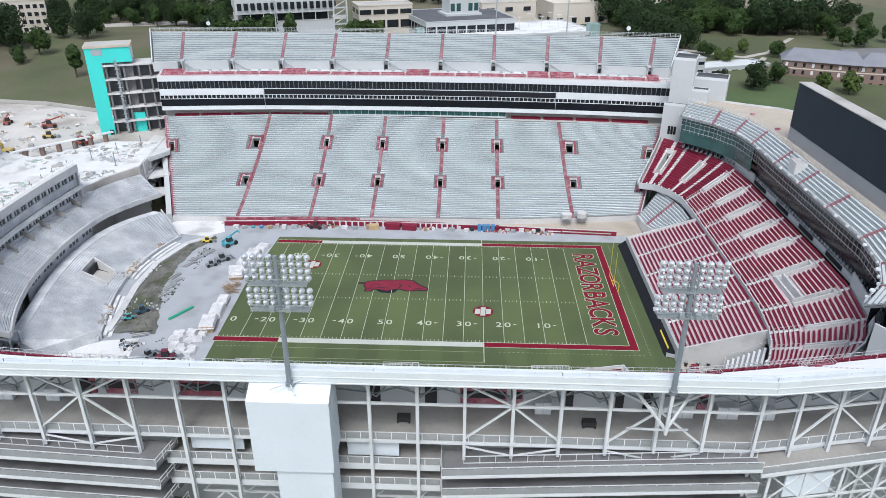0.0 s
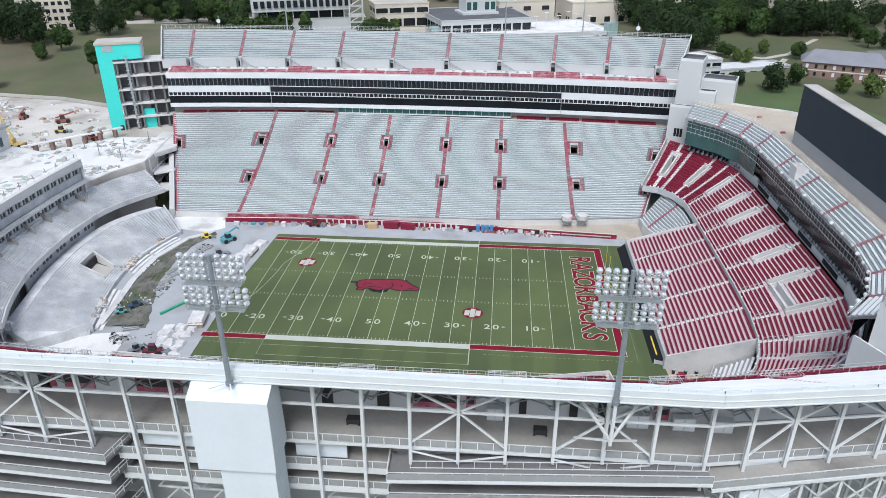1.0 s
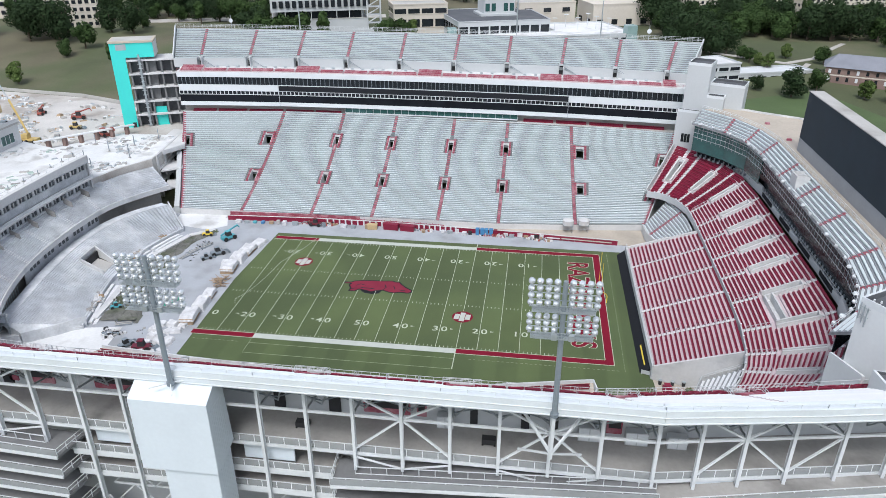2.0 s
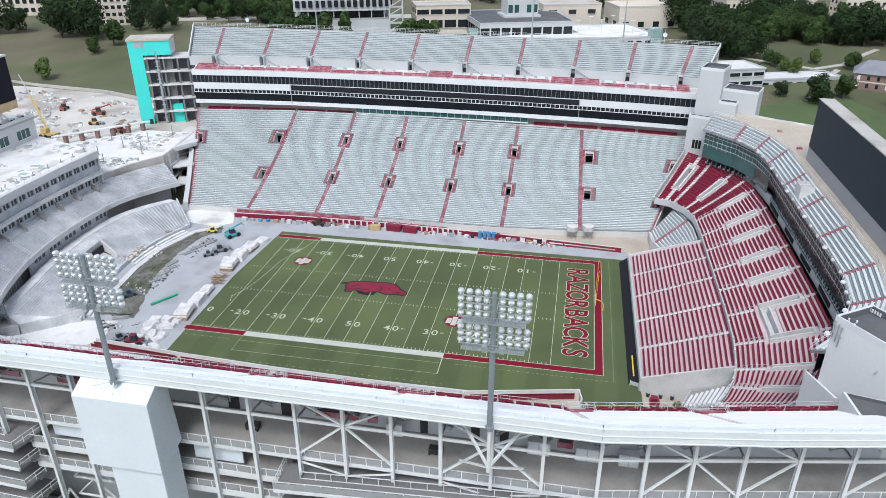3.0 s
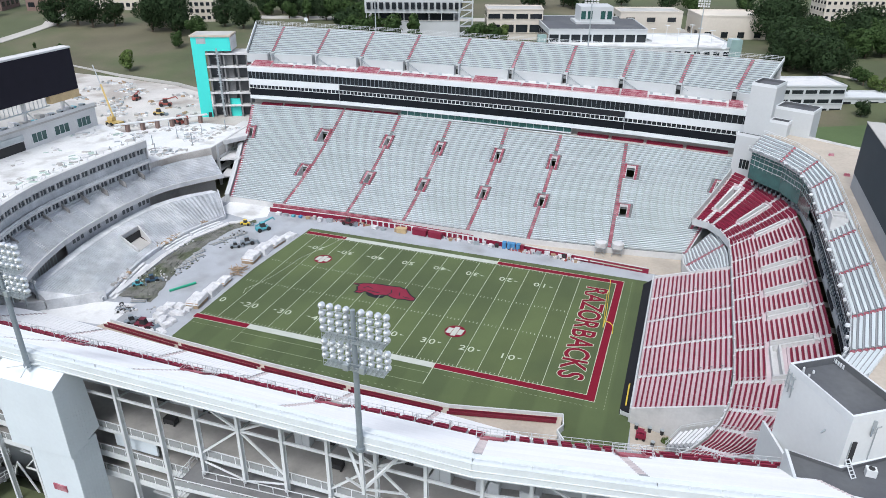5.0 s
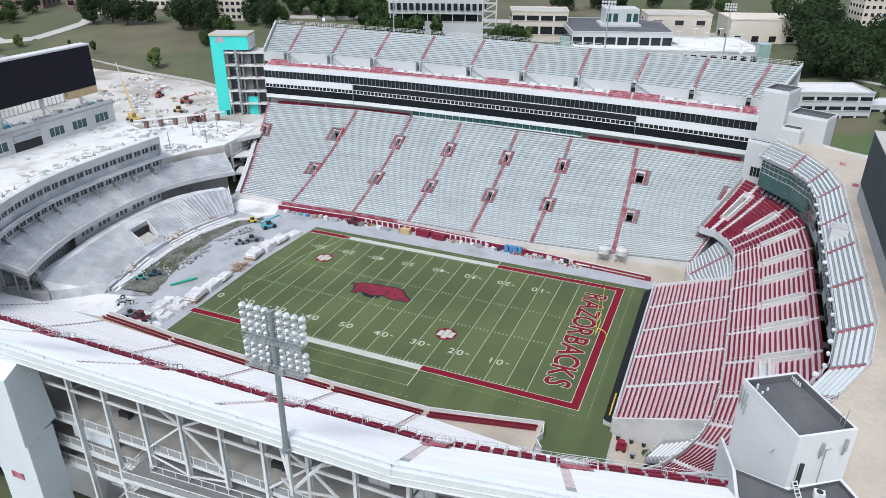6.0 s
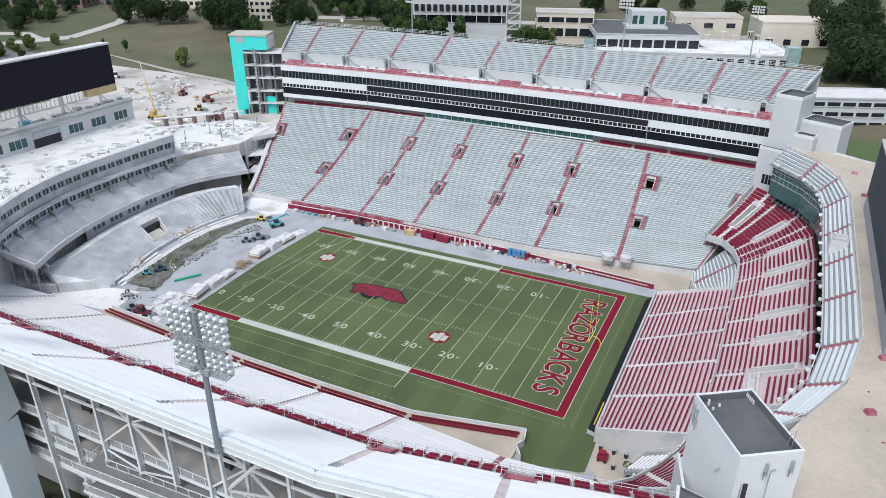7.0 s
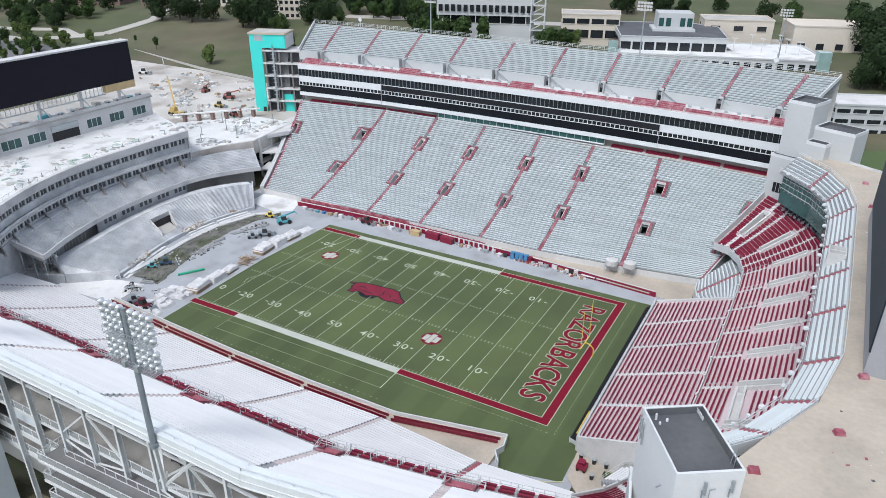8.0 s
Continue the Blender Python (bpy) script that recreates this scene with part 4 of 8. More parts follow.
for x, y in ((66.2, -34.0),):
    cart = thing("crimson_cart", (x, y, 0.12), "small crimson utility cart parked in the gate area", "cart")
    q = Mesh()
    q.box(x - 0.9, x + 0.9, y - 0.7, y + 0.7, 0.5, 1.4)
    part("body", q, RED, cart)
    q = Mesh()
    q.box(x - 0.7, x + 0.5, y - 0.6, y + 0.6, 1.9, 2.0)
    part("canopy", q, RED, cart)
    for a, b in ((-0.65, -0.55), (0.45, -0.55), (-0.65, 0.55), (0.45, 0.55)):
        q = Mesh()
        q.bar((x + a, y + b, 1.4), (x + a, y + b, 1.9), 0.05)
        part("canopy_post", q, DARK, cart)
    for a, b in ((-0.6, -0.75), (0.6, -0.75), (-0.6, 0.62), (0.6, 0.62)):
        q = Mesh()
        q.tube((x + a, y + b, 0.38), (x + a, y + b + 0.14, 0.38), 0.26, 0.26, 10)
        part("wheel", q, RUBBER, cart)
for x, y in ((67.6, -31.6), (69.8, -31.6), (68.4, -35.4), (65.2, -31.5)):
    bin_ = thing("waste_bin", (x, y, 0.12), "dark round waste bin in the gate area", "waste bin", "gate bins")
    q = Mesh()
    q.tube((x, y, 0.12), (x, y, 1.1), 0.32, 0.38, 10)
    part("drum", q, DARK, bin_)
    q = Mesh()
    q.tube((x, y, 1.1), (x, y, 1.2), 0.42, 0.38, 10)
    part("lid", q, STEEL, bin_)

# small grey corner stand below the bowl
CORNER = thing("corner_stand", (72, 38, 0), "small curved grey bench stand in the corner under the bowl", "grandstand")
cf = [(70.2, 43.2, 2.0), (70.6, 37.6, 2.0), (71.8, 33.8, 2.0), (74.2, 30.8, 2.2)]
cb = [(77.2, 49.4, 8.2), (79.6, 43.0, 8.2), (80.8, 35.0, 8.2), (80.9, 27.6, 8.2)]
corner = Tier(cf, cb, 12)
part("stepped_deck", corner.deck(), DECK_MID, CORNER)
seats(corner, CORNER, [(0, 1.3), (1.3, 3.0)], ALU, wide=0.40)
part("aisle_steps", corner.steps(1.3, 0.9), PINK, CORNER, "crimson painted aisle steps")
walls("front_wall", [(x, y) for x, y, z in cf], -0.2, 2.6, 0.3, CONCRETE_PALE, CORNER)
walls("side_wall", [(74.2, 30.8), (80.9, 26.6)], -0.2, 4.6, 0.3, CONCRETE_PALE, CORNER)

# club level: ledge, dark recess, glazing
CLUB = thing("club_level", (97, 5, 19), "white club balcony with dark recess and green glazing", "club level")
ledge = [(86.8, 61.2, 20.6), (92.6, 52.4, 20.6), (96.2, 42.2, 20.6), (97.2, 30.2, 20.6), (97.2, 14.6, 20.6), (97.2, 0.6, 20.6), (97.2, -13.6, 20.6), (96.8, -28.2, 20.6), (94.4, -41.6, 20.6), (89.2, -52.0, 20.6), (82.0, -59.6, 20.6)]
walls("balcony_wall", ledge[:4], -2.4, 0.2, 0.4, WHITE_WALL, CLUB, "white balcony wall")
walls("balcony_wall", ledge[3:], -2.4, -0.9, 0.35, WHITE_WALL, CLUB, "white balcony wall")
for a, b in zip(ledge[3:8], ledge[4:9]):
    q = Mesh()
    c, d = lerp(a, b, 0.08), lerp(a, b, 0.62)
    q.strip([(c[0] - 0.25, c[1], c[2]), (d[0] - 0.25, d[1], d[2])], -1.9, -0.85, 0.12)
    part("display_fascia", q, BLACK_PAD, CLUB, "black display strip")
ti = [(82.8, 58.2, 29.2), (90.0, 49.4, 29.2), (93.8, 41.2, 29.2), (95.0, 31.0, 29.2), (95.0, 15.0, 29.2), (95.0, 0.6, 29.2), (95.0, -13.6, 29.2), (94.8, -29.0, 29.2), (93.0, -40.0, 29.2), (89.2, -48.2, 29.2), (83.0, -55.0, 29.2)]
to = [(85.8, 62.4, 32.6), (93.2, 53.0, 32.6), (97.4, 43.0, 32.6), (99.2, 32.0, 32.6), (99.2, 15.2, 32.6), (99.2, 0.4, 32.6), (99.2, -14.4, 32.6), (99.0, -30.4, 32.6), (96.8, -42.6, 32.6), (92.2, -52.2, 32.6), (85.6, -59.8, 32.6)]
wallline = [(x + 3.0, y + (0.8 if y > 0 else -0.8), 0) for x, y, z in ti]
walls("recess_wall", wallline, 19.0, 29.6, 0.3, WIN, CLUB, "dark glazed back wall")
q = Mesh()
for a, b, c, d in zip(ledge, ledge[1:], wallline, wallline[1:]):
    q.prism([a[:2], b[:2], d[:2], c[:2]], 18.9, 19.2)
part("balcony_floor", q, CONCRETE, CLUB)
walls("lounge_glazing", [(x + 1.0, y, 0) for x, y, z in ti[:4]], 21.2, 28.9, 0.12, CLUB_GLASS, CLUB, "tall green glazing")
walls("upper_glazing", [(x + 1.2, y, 0) for x, y, z in ti[3:]], 25.4, 28.9, 0.12, WIN, CLUB, "dark windows")
for a, b in zip(ti, ti[1:]):
    n = max(1, round(math.dist(a, b) / 1.6))
    for k in range(n):
        x, y, z = lerp(a, b, k / n)
        q = Mesh()
        q.box(x + 0.82, x + 0.90, y - 0.04, y + 0.04, 24.6, 29.1)
        part("mullion", q, STEEL, CLUB)
    for z in (27.8, 26.6, 25.2):
        q = Mesh()
        q.bar((a[0] + 0.86, a[1], z), (b[0] + 0.86, b[1], z), 0.08)
        part("transom", q, WHITE, CLUB)
for a, b in zip(ti, ti[1:]):
    n = max(1, round(math.dist(a, b) / 1.6))
    for k in range(n):
        x, y, z = lerp(a, b, k / n)
        q = Mesh()
        q.box(x + 2.2, x + 2.8, y - 0.3, y + 0.3, 19.2, 19.75)
        q.box(x + 2.7, x + 2.85, y - 0.3, y + 0.3, 19.75, 20.25)
        part("lounge_chair", q, POLE_GREY if k % 3 else STEEL, CLUB, "dark lounge chair")
railing(CLUB, [(x + 0.1, y, z - 0.9) for x, y, z in ledge[3:]], 0.55, 0.06, (1.0,), 2.2, WHITE, "balcony_rail", "thin white balcony rail")
walls("end_wall", [(92.6, -50.6), (88.0, -57.4), (84.4, -62.4)], 17.0, 28.8, 0.3, WHITE_WALL, CLUB, "white end wall of the club level")
club = Tier(ti, to, 6)
TOP = thing("club_bench_tier", (99, 5, 31), "narrow grey bench tier with crimson steps round the club roof", "grandstand")
part("stepped_deck", club.deck(drop=0.5), DECK_MID, TOP)
seats(club, TOP, [(k, k + 1.0) for k in range(10)], ALU, wide=0.46)
walls("back_skirt", [(x, y, 0) for x, y, z in to], 30.6, 32.5, 0.25, WHITE_WALL, TOP)
for k in range(1, 10):
    part("aisle_steps", club.steps(float(k), 0.9), PINK, TOP, "crimson painted aisle steps")
railing(TOP, [(x - 0.2, y, z) for x, y, z in ti], 1.0, 0.07, (1.0, 0.5), 2.0, WHITE, "front_railing", "white front railing")
railing(TOP, [(x + 0.2, y, z) for x, y, z in to], 1.0, 0.07, (1.0, 0.6), 2.0, WHITE, "back_railing", "white back railing")
for k in range(29):
    v = club.at(0, 0.35 + k * 0.335)
    q = Mesh()
    big = 0.5 if k % 3 == 0 else 0.32
    q.tube((v.x - 0.5, v.y, v.z + 0.3), (v.x - 0.55, v.y, v.z + 0.62), big * 0.55, big, 10)
    q.tube((v.x - 0.55, v.y, v.z + 0.62), (v.x - 0.6, v.y, v.z + 0.9), big, big * 0.7, 10)
    part("dish_lamp", q, WHITE, TOP, "white dish lamp hung on the railing")
for u in (4.45,):
    a, b = club.at(0.15, u), club.at(0.8, u + 0.25)
    q = Mesh()
    q.box(a.x, b.x, b.y, a.y, a.z - 0.3, a.z + 0.5)
    q.strip([(a.x, a.y), (b.x, a.y), (b.x, b.y), (a.x, b.y)], a.z + 0.5, b.z + 0.9, 0.2, closed=True)
    q.box(a.x, b.x, (a.y + b.y) / 2 - 0.15, (a.y + b.y) / 2 + 0.15, a.z + 0.5, b.z + 0.8)
    part("camera_platform", q, CONCRETE_PALE, TOP, "pale walled platform box among the benches")
    # two dark plates colour in the shade at the bottom of the box
    q = Mesh()
    q.box(a.x + 0.4, b.x - 0.4, b.y + 0.4, (a.y + b.y) / 2 - 0.4, a.z + 0.5, a.z + 0.6)
    q.box(a.x + 0.4, b.x - 0.4, (a.y + b.y) / 2 + 0.4, a.y - 0.4, a.z + 0.5, a.z + 0.6)
    part("platform_mat", q, ROOF_DARK, TOP, "dark panels for the shade in the platform recesses")

# terrace behind
TERR = Mesh()
TERR.prism([(to[0][0], to[0][1]), (94.4, 64.5), (102.2, 59.6), (111, 55), (118, 47), (150, 20), (165, -20), (165, -110), (92, -110), (88, -62)] + [(x, y) for x, y, z in to[::-1]][1:-1], 31.6, 32.4)
solid("terrace", TERR, TAN, "tan concrete terrace roof behind the bench tier", "terrace", kind="structure")
m = Mesh()
m.strip([(94.4, 64.5), (102.2, 59.6), (111, 55), (118, 47), (150, 20), (165, -20)], 12, 32.9, 0.4)
solid("terrace_wall", m, CONCRETE_PALE, "pale concrete wall of the terrace", "wall", kind="structure")
for x, y, tl in ((100.8, 48.6, 0), (102.2, 33.6, 0), (99.5, -47.7, 25), (101.8, -33.8, 20), (91.6, -59.2, 20)):
    vent = thing("roof_vent", (x, y, 32.4), "low crimson metal roof vent box on the terrace", "roof vent", "terrace vents")
    q = Mesh()
    c, s = math.cos(radians(tl)), math.sin(radians(tl))
    r = [(x + a * c - b * s, y + a * s + b * c) for a, b in ((-0.58, -0.42), (0.58, -0.42), (0.58, 0.42), (-0.58, 0.42))]
    q.hexa([(a, b, 32.4) for a, b in r], [(x + (a - x) * 0.9, y + (b - y) * 0.9, 32.9) for a, b in r])
    part("cover", q, RED_PAINT, vent)
    q = Mesh()
    q.prism([(x + (a - x) * 1.12, y + (b - y) * 1.12) for a, b in r], 32.38, 32.5)
    part("kerb", q, RED_PAINT, vent)

# scoreboard over the terrace
SB = thing("north_scoreboard", (104, -4, 32.4), "huge dark video board on a grey clad base", "scoreboard")
q = Mesh()
q.box(101.8, 104.6, -33.0, 25.6, 35.7, 47.0)
part("housing", q, SCREEN_BACK, SB, "grey clad housing")
q = Mesh()
q.box(101.6, 101.9, -32.9, 25.5, 35.8, 46.95)
part("screen", q, SCREEN, SB, "blank dark blue-grey screen")
q = Mesh()
q.box(101.5, 104.8, -33.1, 25.7, 47.0, 47.2)
part("cap", q, CONCRETE, SB, "pale metal cap")
q = Mesh()
q.box(101.7, 104.4, -33.0, 25.6, 32.3, 35.7)
part("base", q, SCREEN_BACK, SB)
# white stair tower between west stand and bowl
TW = thing("northwest_tower", (84, 68, 18), "tall white rendered stair tower with a lower wing", "tower")
uu, vv = Vector((0.927, -0.374)), Vector((0.374, 0.927))


def tower_ring(a0, a1, b0, b1, o=(80.9, 66.2)):
    return [(o[0] + uu.x * a + vv.x * b, o[1] + uu.y * a + vv.y * b) for a, b in ((a0, b0), (a1, b0), (a1, b1), (a0, b1))]


def roofed(parent, ring, z0, z1, rim=0.8, skin=None):
    """A block with a parapet round a sunk dark roof."""
    q = Mesh()
    q.prism(ring, z0, z1 - rim)
    part("wall", q, skin or WHITE_WALL, parent)
    q = Mesh()
    cx, cy = sum(p[0] for p in ring) / len(ring), sum(p[1] for p in ring) / len(ring)
    def inset(w):
        out = []
        for x, y in ring:
            d = math.hypot(x - cx, y - cy)
            out.append((x + (cx - x) * w / d, y + (cy - y) * w / d))
        return out
    inner, lining = inset(0.34), inset(0.46)
    n = len(ring)
    low = z1 - rim
    for k in range(n):
        j = (k + 1) % n
        q = Mesh()
        q.prism([ring[k], ring[j], inner[j], inner[k]], low - 0.02, z1)
        part("parapet", q, WHITE, parent)
        q = Mesh()
        q.prism([inner[k], inner[j], lining[j], lining[k]], low, z1 - 0.06)
        part("parapet_lining", q, ROOF_DARK, parent, "dark membrane upstand")
    q = Mesh()
    q.prism(inner, low, low + 0.03)
    part("roof", q, ROOF_DARK, parent, "dark membrane roof")


roofed(TW, tower_ring(0, 6.6, 0, 8.2), 14, 45.3)
roofed(TW, tower_ring(6.6, 16.4, 2.4, 9.6), 14, 39.6)
roofed(TW, tower_ring(6.6, 11.5, -0.4, 2.4), 14, 36.4)
roofed(TW, tower_ring(-1.0, 7.2, -1.2, 0.0), 14, 31.5)
for a in (1.2, 2.1, 3.0, 5.2, 6.0):
    q = Mesh()
    q.prism(tower_ring(a, a + 0.75, -1.3, -1.18), 21.6, 24.2)
    part("window", q, WIN, TW, "dark ground level window")
    q = Mesh()
    q.prism(tower_ring(a - 0.08, a + 0.83, -1.26, -1.16), 22.85, 22.95)
    part("window_bar", q, WHITE, TW)
for z in (36.6, 38.2):
    q = Mesh()
    q.prism(tower_ring(6.62, 6.9, 2.6, 5.2), z, z + 0.15)
    part("balcony_rail", q, STEEL, TW)

# ---- east stand, below the camera ----
EAST = thing("east_upper_deck", (10, -84, 28), "white bench upper deck with crimson box seats at its foot", "grandstand")
ef = [(-84, -68.0, 30.95), (-54, -75.6, 30.95), (-29.6, -77.7, 30.95), (-10.2, -77.8, 30.95), (9.2, -77.8, 30.95), (28.4, -77.7, 30.95), (48.4, -77.2, 30.95), (63.0, -74.6, 30.95), (82.0, -70.6, 30.95)]
eb = [(-88, -88.0, 42.4), (-58, -93.6, 42.4), (-31.0, -94.2, 42.4), (-10.6, -94.2, 42.4), (9.2, -94.2, 42.4), (29.2, -94.2, 42.4), (51.6, -94.2, 42.4), (67.5, -91.7, 42.4), (86.0, -88.2, 42.4)]
east = Tier(ef, eb, 24)
e_holes = [(k - 0.02, k + 0.14, 3, 6) for k in range(2, 8)]
part("stepped_deck", east.deck(e_holes, drop=0.9), DECK_BRIGHT, EAST)
seats(east, EAST, [(k, k + 1.0) for k in range(8)], ALU_BRIGHT, rows=range(4, 24), holes=e_holes, wide=0.32, high=0.34, trim=(0.5, 0.5))
for k in range(8):
    n = 4
    for j in range(n):
        a, b = k + 0.14 + j * 0.215, k + 0.14 + (j + 1) * 0.215
        for half in (0.0, 0.5):
            a2, b2 = a + (b - a) * half, a + (b - a) * (half + 0.5)
            for r in (0, 2):
                ms = east.seat(r, a2, b2, wide=0.55, high=0.45, back=0.45, trim=(0.22, 0.22))
                if ms:
                    part("box_seat", ms, RED, EAST, "crimson box seats")
        q = Mesh()
        c0, c1 = east.at(0.02, a), east.at(3 / 24, a)
        q.bar((c0.x, c0.y, c0.z + 1.0), (c1.x, c1.y, c1.z + 0.9), 0.07)
        for e_ in (c0, c1, (c0 + c1) / 2):
            q.bar((e_.x, e_.y, e_.z), (e_.x, e_.y, e_.z + 0.95), 0.06)
        part("box_rail", q, WHITE, EAST)
for k in range(1, 9):
    st = east.steps(float(k) if k < 8 else 7.98, 1.0, 0.2, 0.72)
    part("aisle_steps", st, PINK_STEP, EAST, "worn pinkish painted steps")
for h in e_holes:
    vomitory(east, EAST, h, red=True, wall=0.15, high=0.35)
    q = Mesh()
    c = [east.at(h[2] / 24, h[0] - 0.03), east.at(h[2] / 24, h[1] + 0.05), east.at(h[3] / 24, h[1] + 0.05), east.at(h[3] / 24, h[0] - 0.03)]
    lo_ = min(v.z for v in c)
    q.prism([(v.x, v.y) for v in c], lo_ + 0.05, lo_ + 0.12)
    part("landing", q, PINK, EAST, "worn crimson landing")
    railing(EAST, [(v.x, v.y, lo_ + 0.1) for v in c], 1.1, 0.05, (1.0, 0.66, 0.33), 0.8, WHITE, "landing_rail")
    railing(EAST, [(v.x, v.y, lo_ + 0.1) for v in (c[0], c[3])], 1.1, 0.05, (1.0, 0.66, 0.33), 0.8, WHITE, "landing_rail")
railing(EAST, [(x, y, z) for x, y, z in ef], 0.95, 0.05, (1.0, 0.5), 1.2, WHITE, "front_railing", "white front railing")
walls("front_fascia", [(x, y - 0.25, z) for x, y, z in ef], -1.6, 0.1, 0.3, CONCRETE, EAST)
walls("walkway", [(x, y - 1.9, z) for x, y, z in ef], 0.6, 0.75, 0.9, CONCRETE, EAST)
# parapet beam at the back
for a, b in zip(eb, eb[1:]):
    q = Mesh()
    q.strip([(a[0], a[1] - 0.3, a[2]), (b[0], b[1] - 0.3, b[2])], -1.35, 0.35, 0.4)
    part("back_parapet", q, WEATHERED, EAST, "white painted back parapet beam")
    q = Mesh()
    q.strip([(a[0], a[1] + 0.35, a[2]), (b[0], b[1] + 0.35, b[2])], 0.0, 0.25, 1.2)
    part("back_ledge", q, WEATHERED, EAST)
railing(EAST, [(x, y - 0.2, z + 0.35) for x, y, z in eb], 0.4, 0.05, (1.0,), 2.7, WHITE, "parapet_rail")
for a, b in zip(eb, eb[1:]):
    for dz in (-1.2, -0.45):
        q = Mesh()
        q.strip([(a[0], a[1] - 0.53, a[2] + dz), (b[0], b[1] - 0.53, b[2] + dz)], -0.05, 0.05, 0.08)
        part("parapet_rib", q, WHITE, EAST)

# lower east seating towards the field
ELOW = thing("east_lower_stand", (10, -50, 0), "pale bench stand along the sideline with a crimson front box row", "grandstand")
lf = [(-90, -43.0, 4.0), (-67, -39.5, 2.4), (-50, -39.6, 1.8), (-28, -40.4, 1.6), (-7.5, -41.2, 1.6), (12.0, -41.4, 1.6), (29.6, -41.2, 1.7), (51.0, -43.2, 2.2), (68.0, -42.0, 2.4)]
lb = [(-106, -72, 19.0), (-80, -74, 19.0), (-56, -76, 19.0), (-32, -77, 19.0), (-10, -77, 19.0), (9, -77, 19.0), (28, -77, 19.0), (50.0, -77, 19.0), (76.0, -72, 19.0)]
elow = Tier(lf, lb, 42, 0.2)
# pinkish tread, darker so that lines show between the pale benches
part("stepped_deck", elow.deck(), mat("darker_pinkish_tread", (0.31, 0.26, 0.275), 0.85, 0, 0.14, 0.3, 2.0), ELOW)
seats(elow, ELOW, [(k, k + 1.0) for k in range(8)], ALU_BRIGHT, rows=range(0, 34), wide=0.44, high=0.34)
for k in range(1, 8):
    part("aisle_steps", elow.steps(float(k), 0.8, 0, 0.8), PINK if k > 6 else PINK_STEP, ELOW)
front = [(-53.0, -35.4), (-31.5, -37.0), (-10, -38.0), (10.0, -38.4), (30.5, -38.2), (51.8, -33.6)]
for k in range(5):
    a, b = front[k], front[k + 1]
    aa, bb_ = lerp(a, b, 0.02), lerp(a, b, 0.96)
    for r in range(2):
        z = 0.75 + 0.2 * r
        prof = [(0.0, 0.0), (0.0, 0.4), (-0.34, 0.4), (-0.42, 0.8), (-0.50, 0.8), (-0.40, 0.3), (-0.36, 0.0)]
        q = Mesh()
        q.hexa([(aa[0], aa[1] - 0.85 - r * 1.1 + y, z + h) for y, h in prof], [(bb_[0], bb_[1] - 0.85 - r * 1.1 + y, z + h) for y, h in prof])
        part("front_box_bench", q, RED, ELOW, "crimson front row box seats")
q = Mesh()
q.prism(front + [(51.8, -41.8), (51.0, -43.8), (29.6, -42.9), (12, -43.3), (-7.5, -43.3), (-28, -43), (-50, -42.5), (-57, -41.5)], -0.2, 0.75)
part("front_walkway", q, TAN, ELOW, "tan front walkway")
walls("front_rail_wall", front + [(52.4, -36.5), (51.6, -38.4), (53.2, -40.6)], 0.0, 1.5, 0.22, WHITE, ELOW, "white front wall")

m = Mesh()
m.strip([(53.6, -41.4), (58.0, -41.0), (62.0, -39.8), (64.6, -38.2)], 0.05, 0.14, 0.14)
solid("ground_cable", m, mat("pale_yellow_cable", (0.55, 0.52, 0.25), 0.6), "pale yellow cable lying along the turf edge", "cable")
gf = thing("gate_fence", (65, -28.6, 0), "low white steel fence at the gate area", "fence")
for k in range(3):
    a, b = lerp((61.9, -28.4), (68.6, -30.4), k / 3), lerp((61.9, -28.4), (68.6, -30.4), (k + 0.94) / 3)
    q = Mesh()
    q.strip([a, b], 0.25, 1.15, 0.08)
    part("fence_panel", q, WHITE_WALL, gf)
    q = Mesh()
    q.bar((*a, 0.0), (*a, 1.3), 0.12)
    part("fence_post", q, WHITE, gf)

# steel back of the east stand
FRAME = thing("east_stand_frame", (10, -92, 0), "white painted steel columns and cross braces behind the east stand", "steel frame")
cols = [-36.7, -31.1, -25.4, -19.7, -14.1, -8.4, 8.1, 13.6, 19.0, 24.5, 29.9, 35.3, 40.8, 46.2, 52.0, 56.6, 61.4, 66.5, 72.0, 77.4, 82.8, 88.2]


def col_y(x):
    return -91.8 if x < 52 else -91.8 + (x - 52) * 0.185


for x in cols:
    q = Mesh()
    y = col_y(x)
    foot = 28.4 + (x - 16.5) * 0.08 if 16 < x < 52 else (28.0 - (x + 17.4) * 0.08 if x < -17 else 8)
    q.box(x - 0.07, x + 0.07, y - 0.25, y + 0.25, foot, 39.8)
    q.box(x - 0.18, x + 0.18, y - 0.30, y - 0.22, foot, 39.8)
    q.box(x - 0.18, x + 0.18, y + 0.22, y + 0.30, foot, 39.8)
    part("column", q, WHITE, FRAME)
for a, b in zip(cols, cols[1:]):
    q = Mesh()
    q.bar((a, col_y(a), 36.4), (b, col_y(b), 36.4), 0.22, 0.3)
    part("girt", q, WHITE, FRAME)
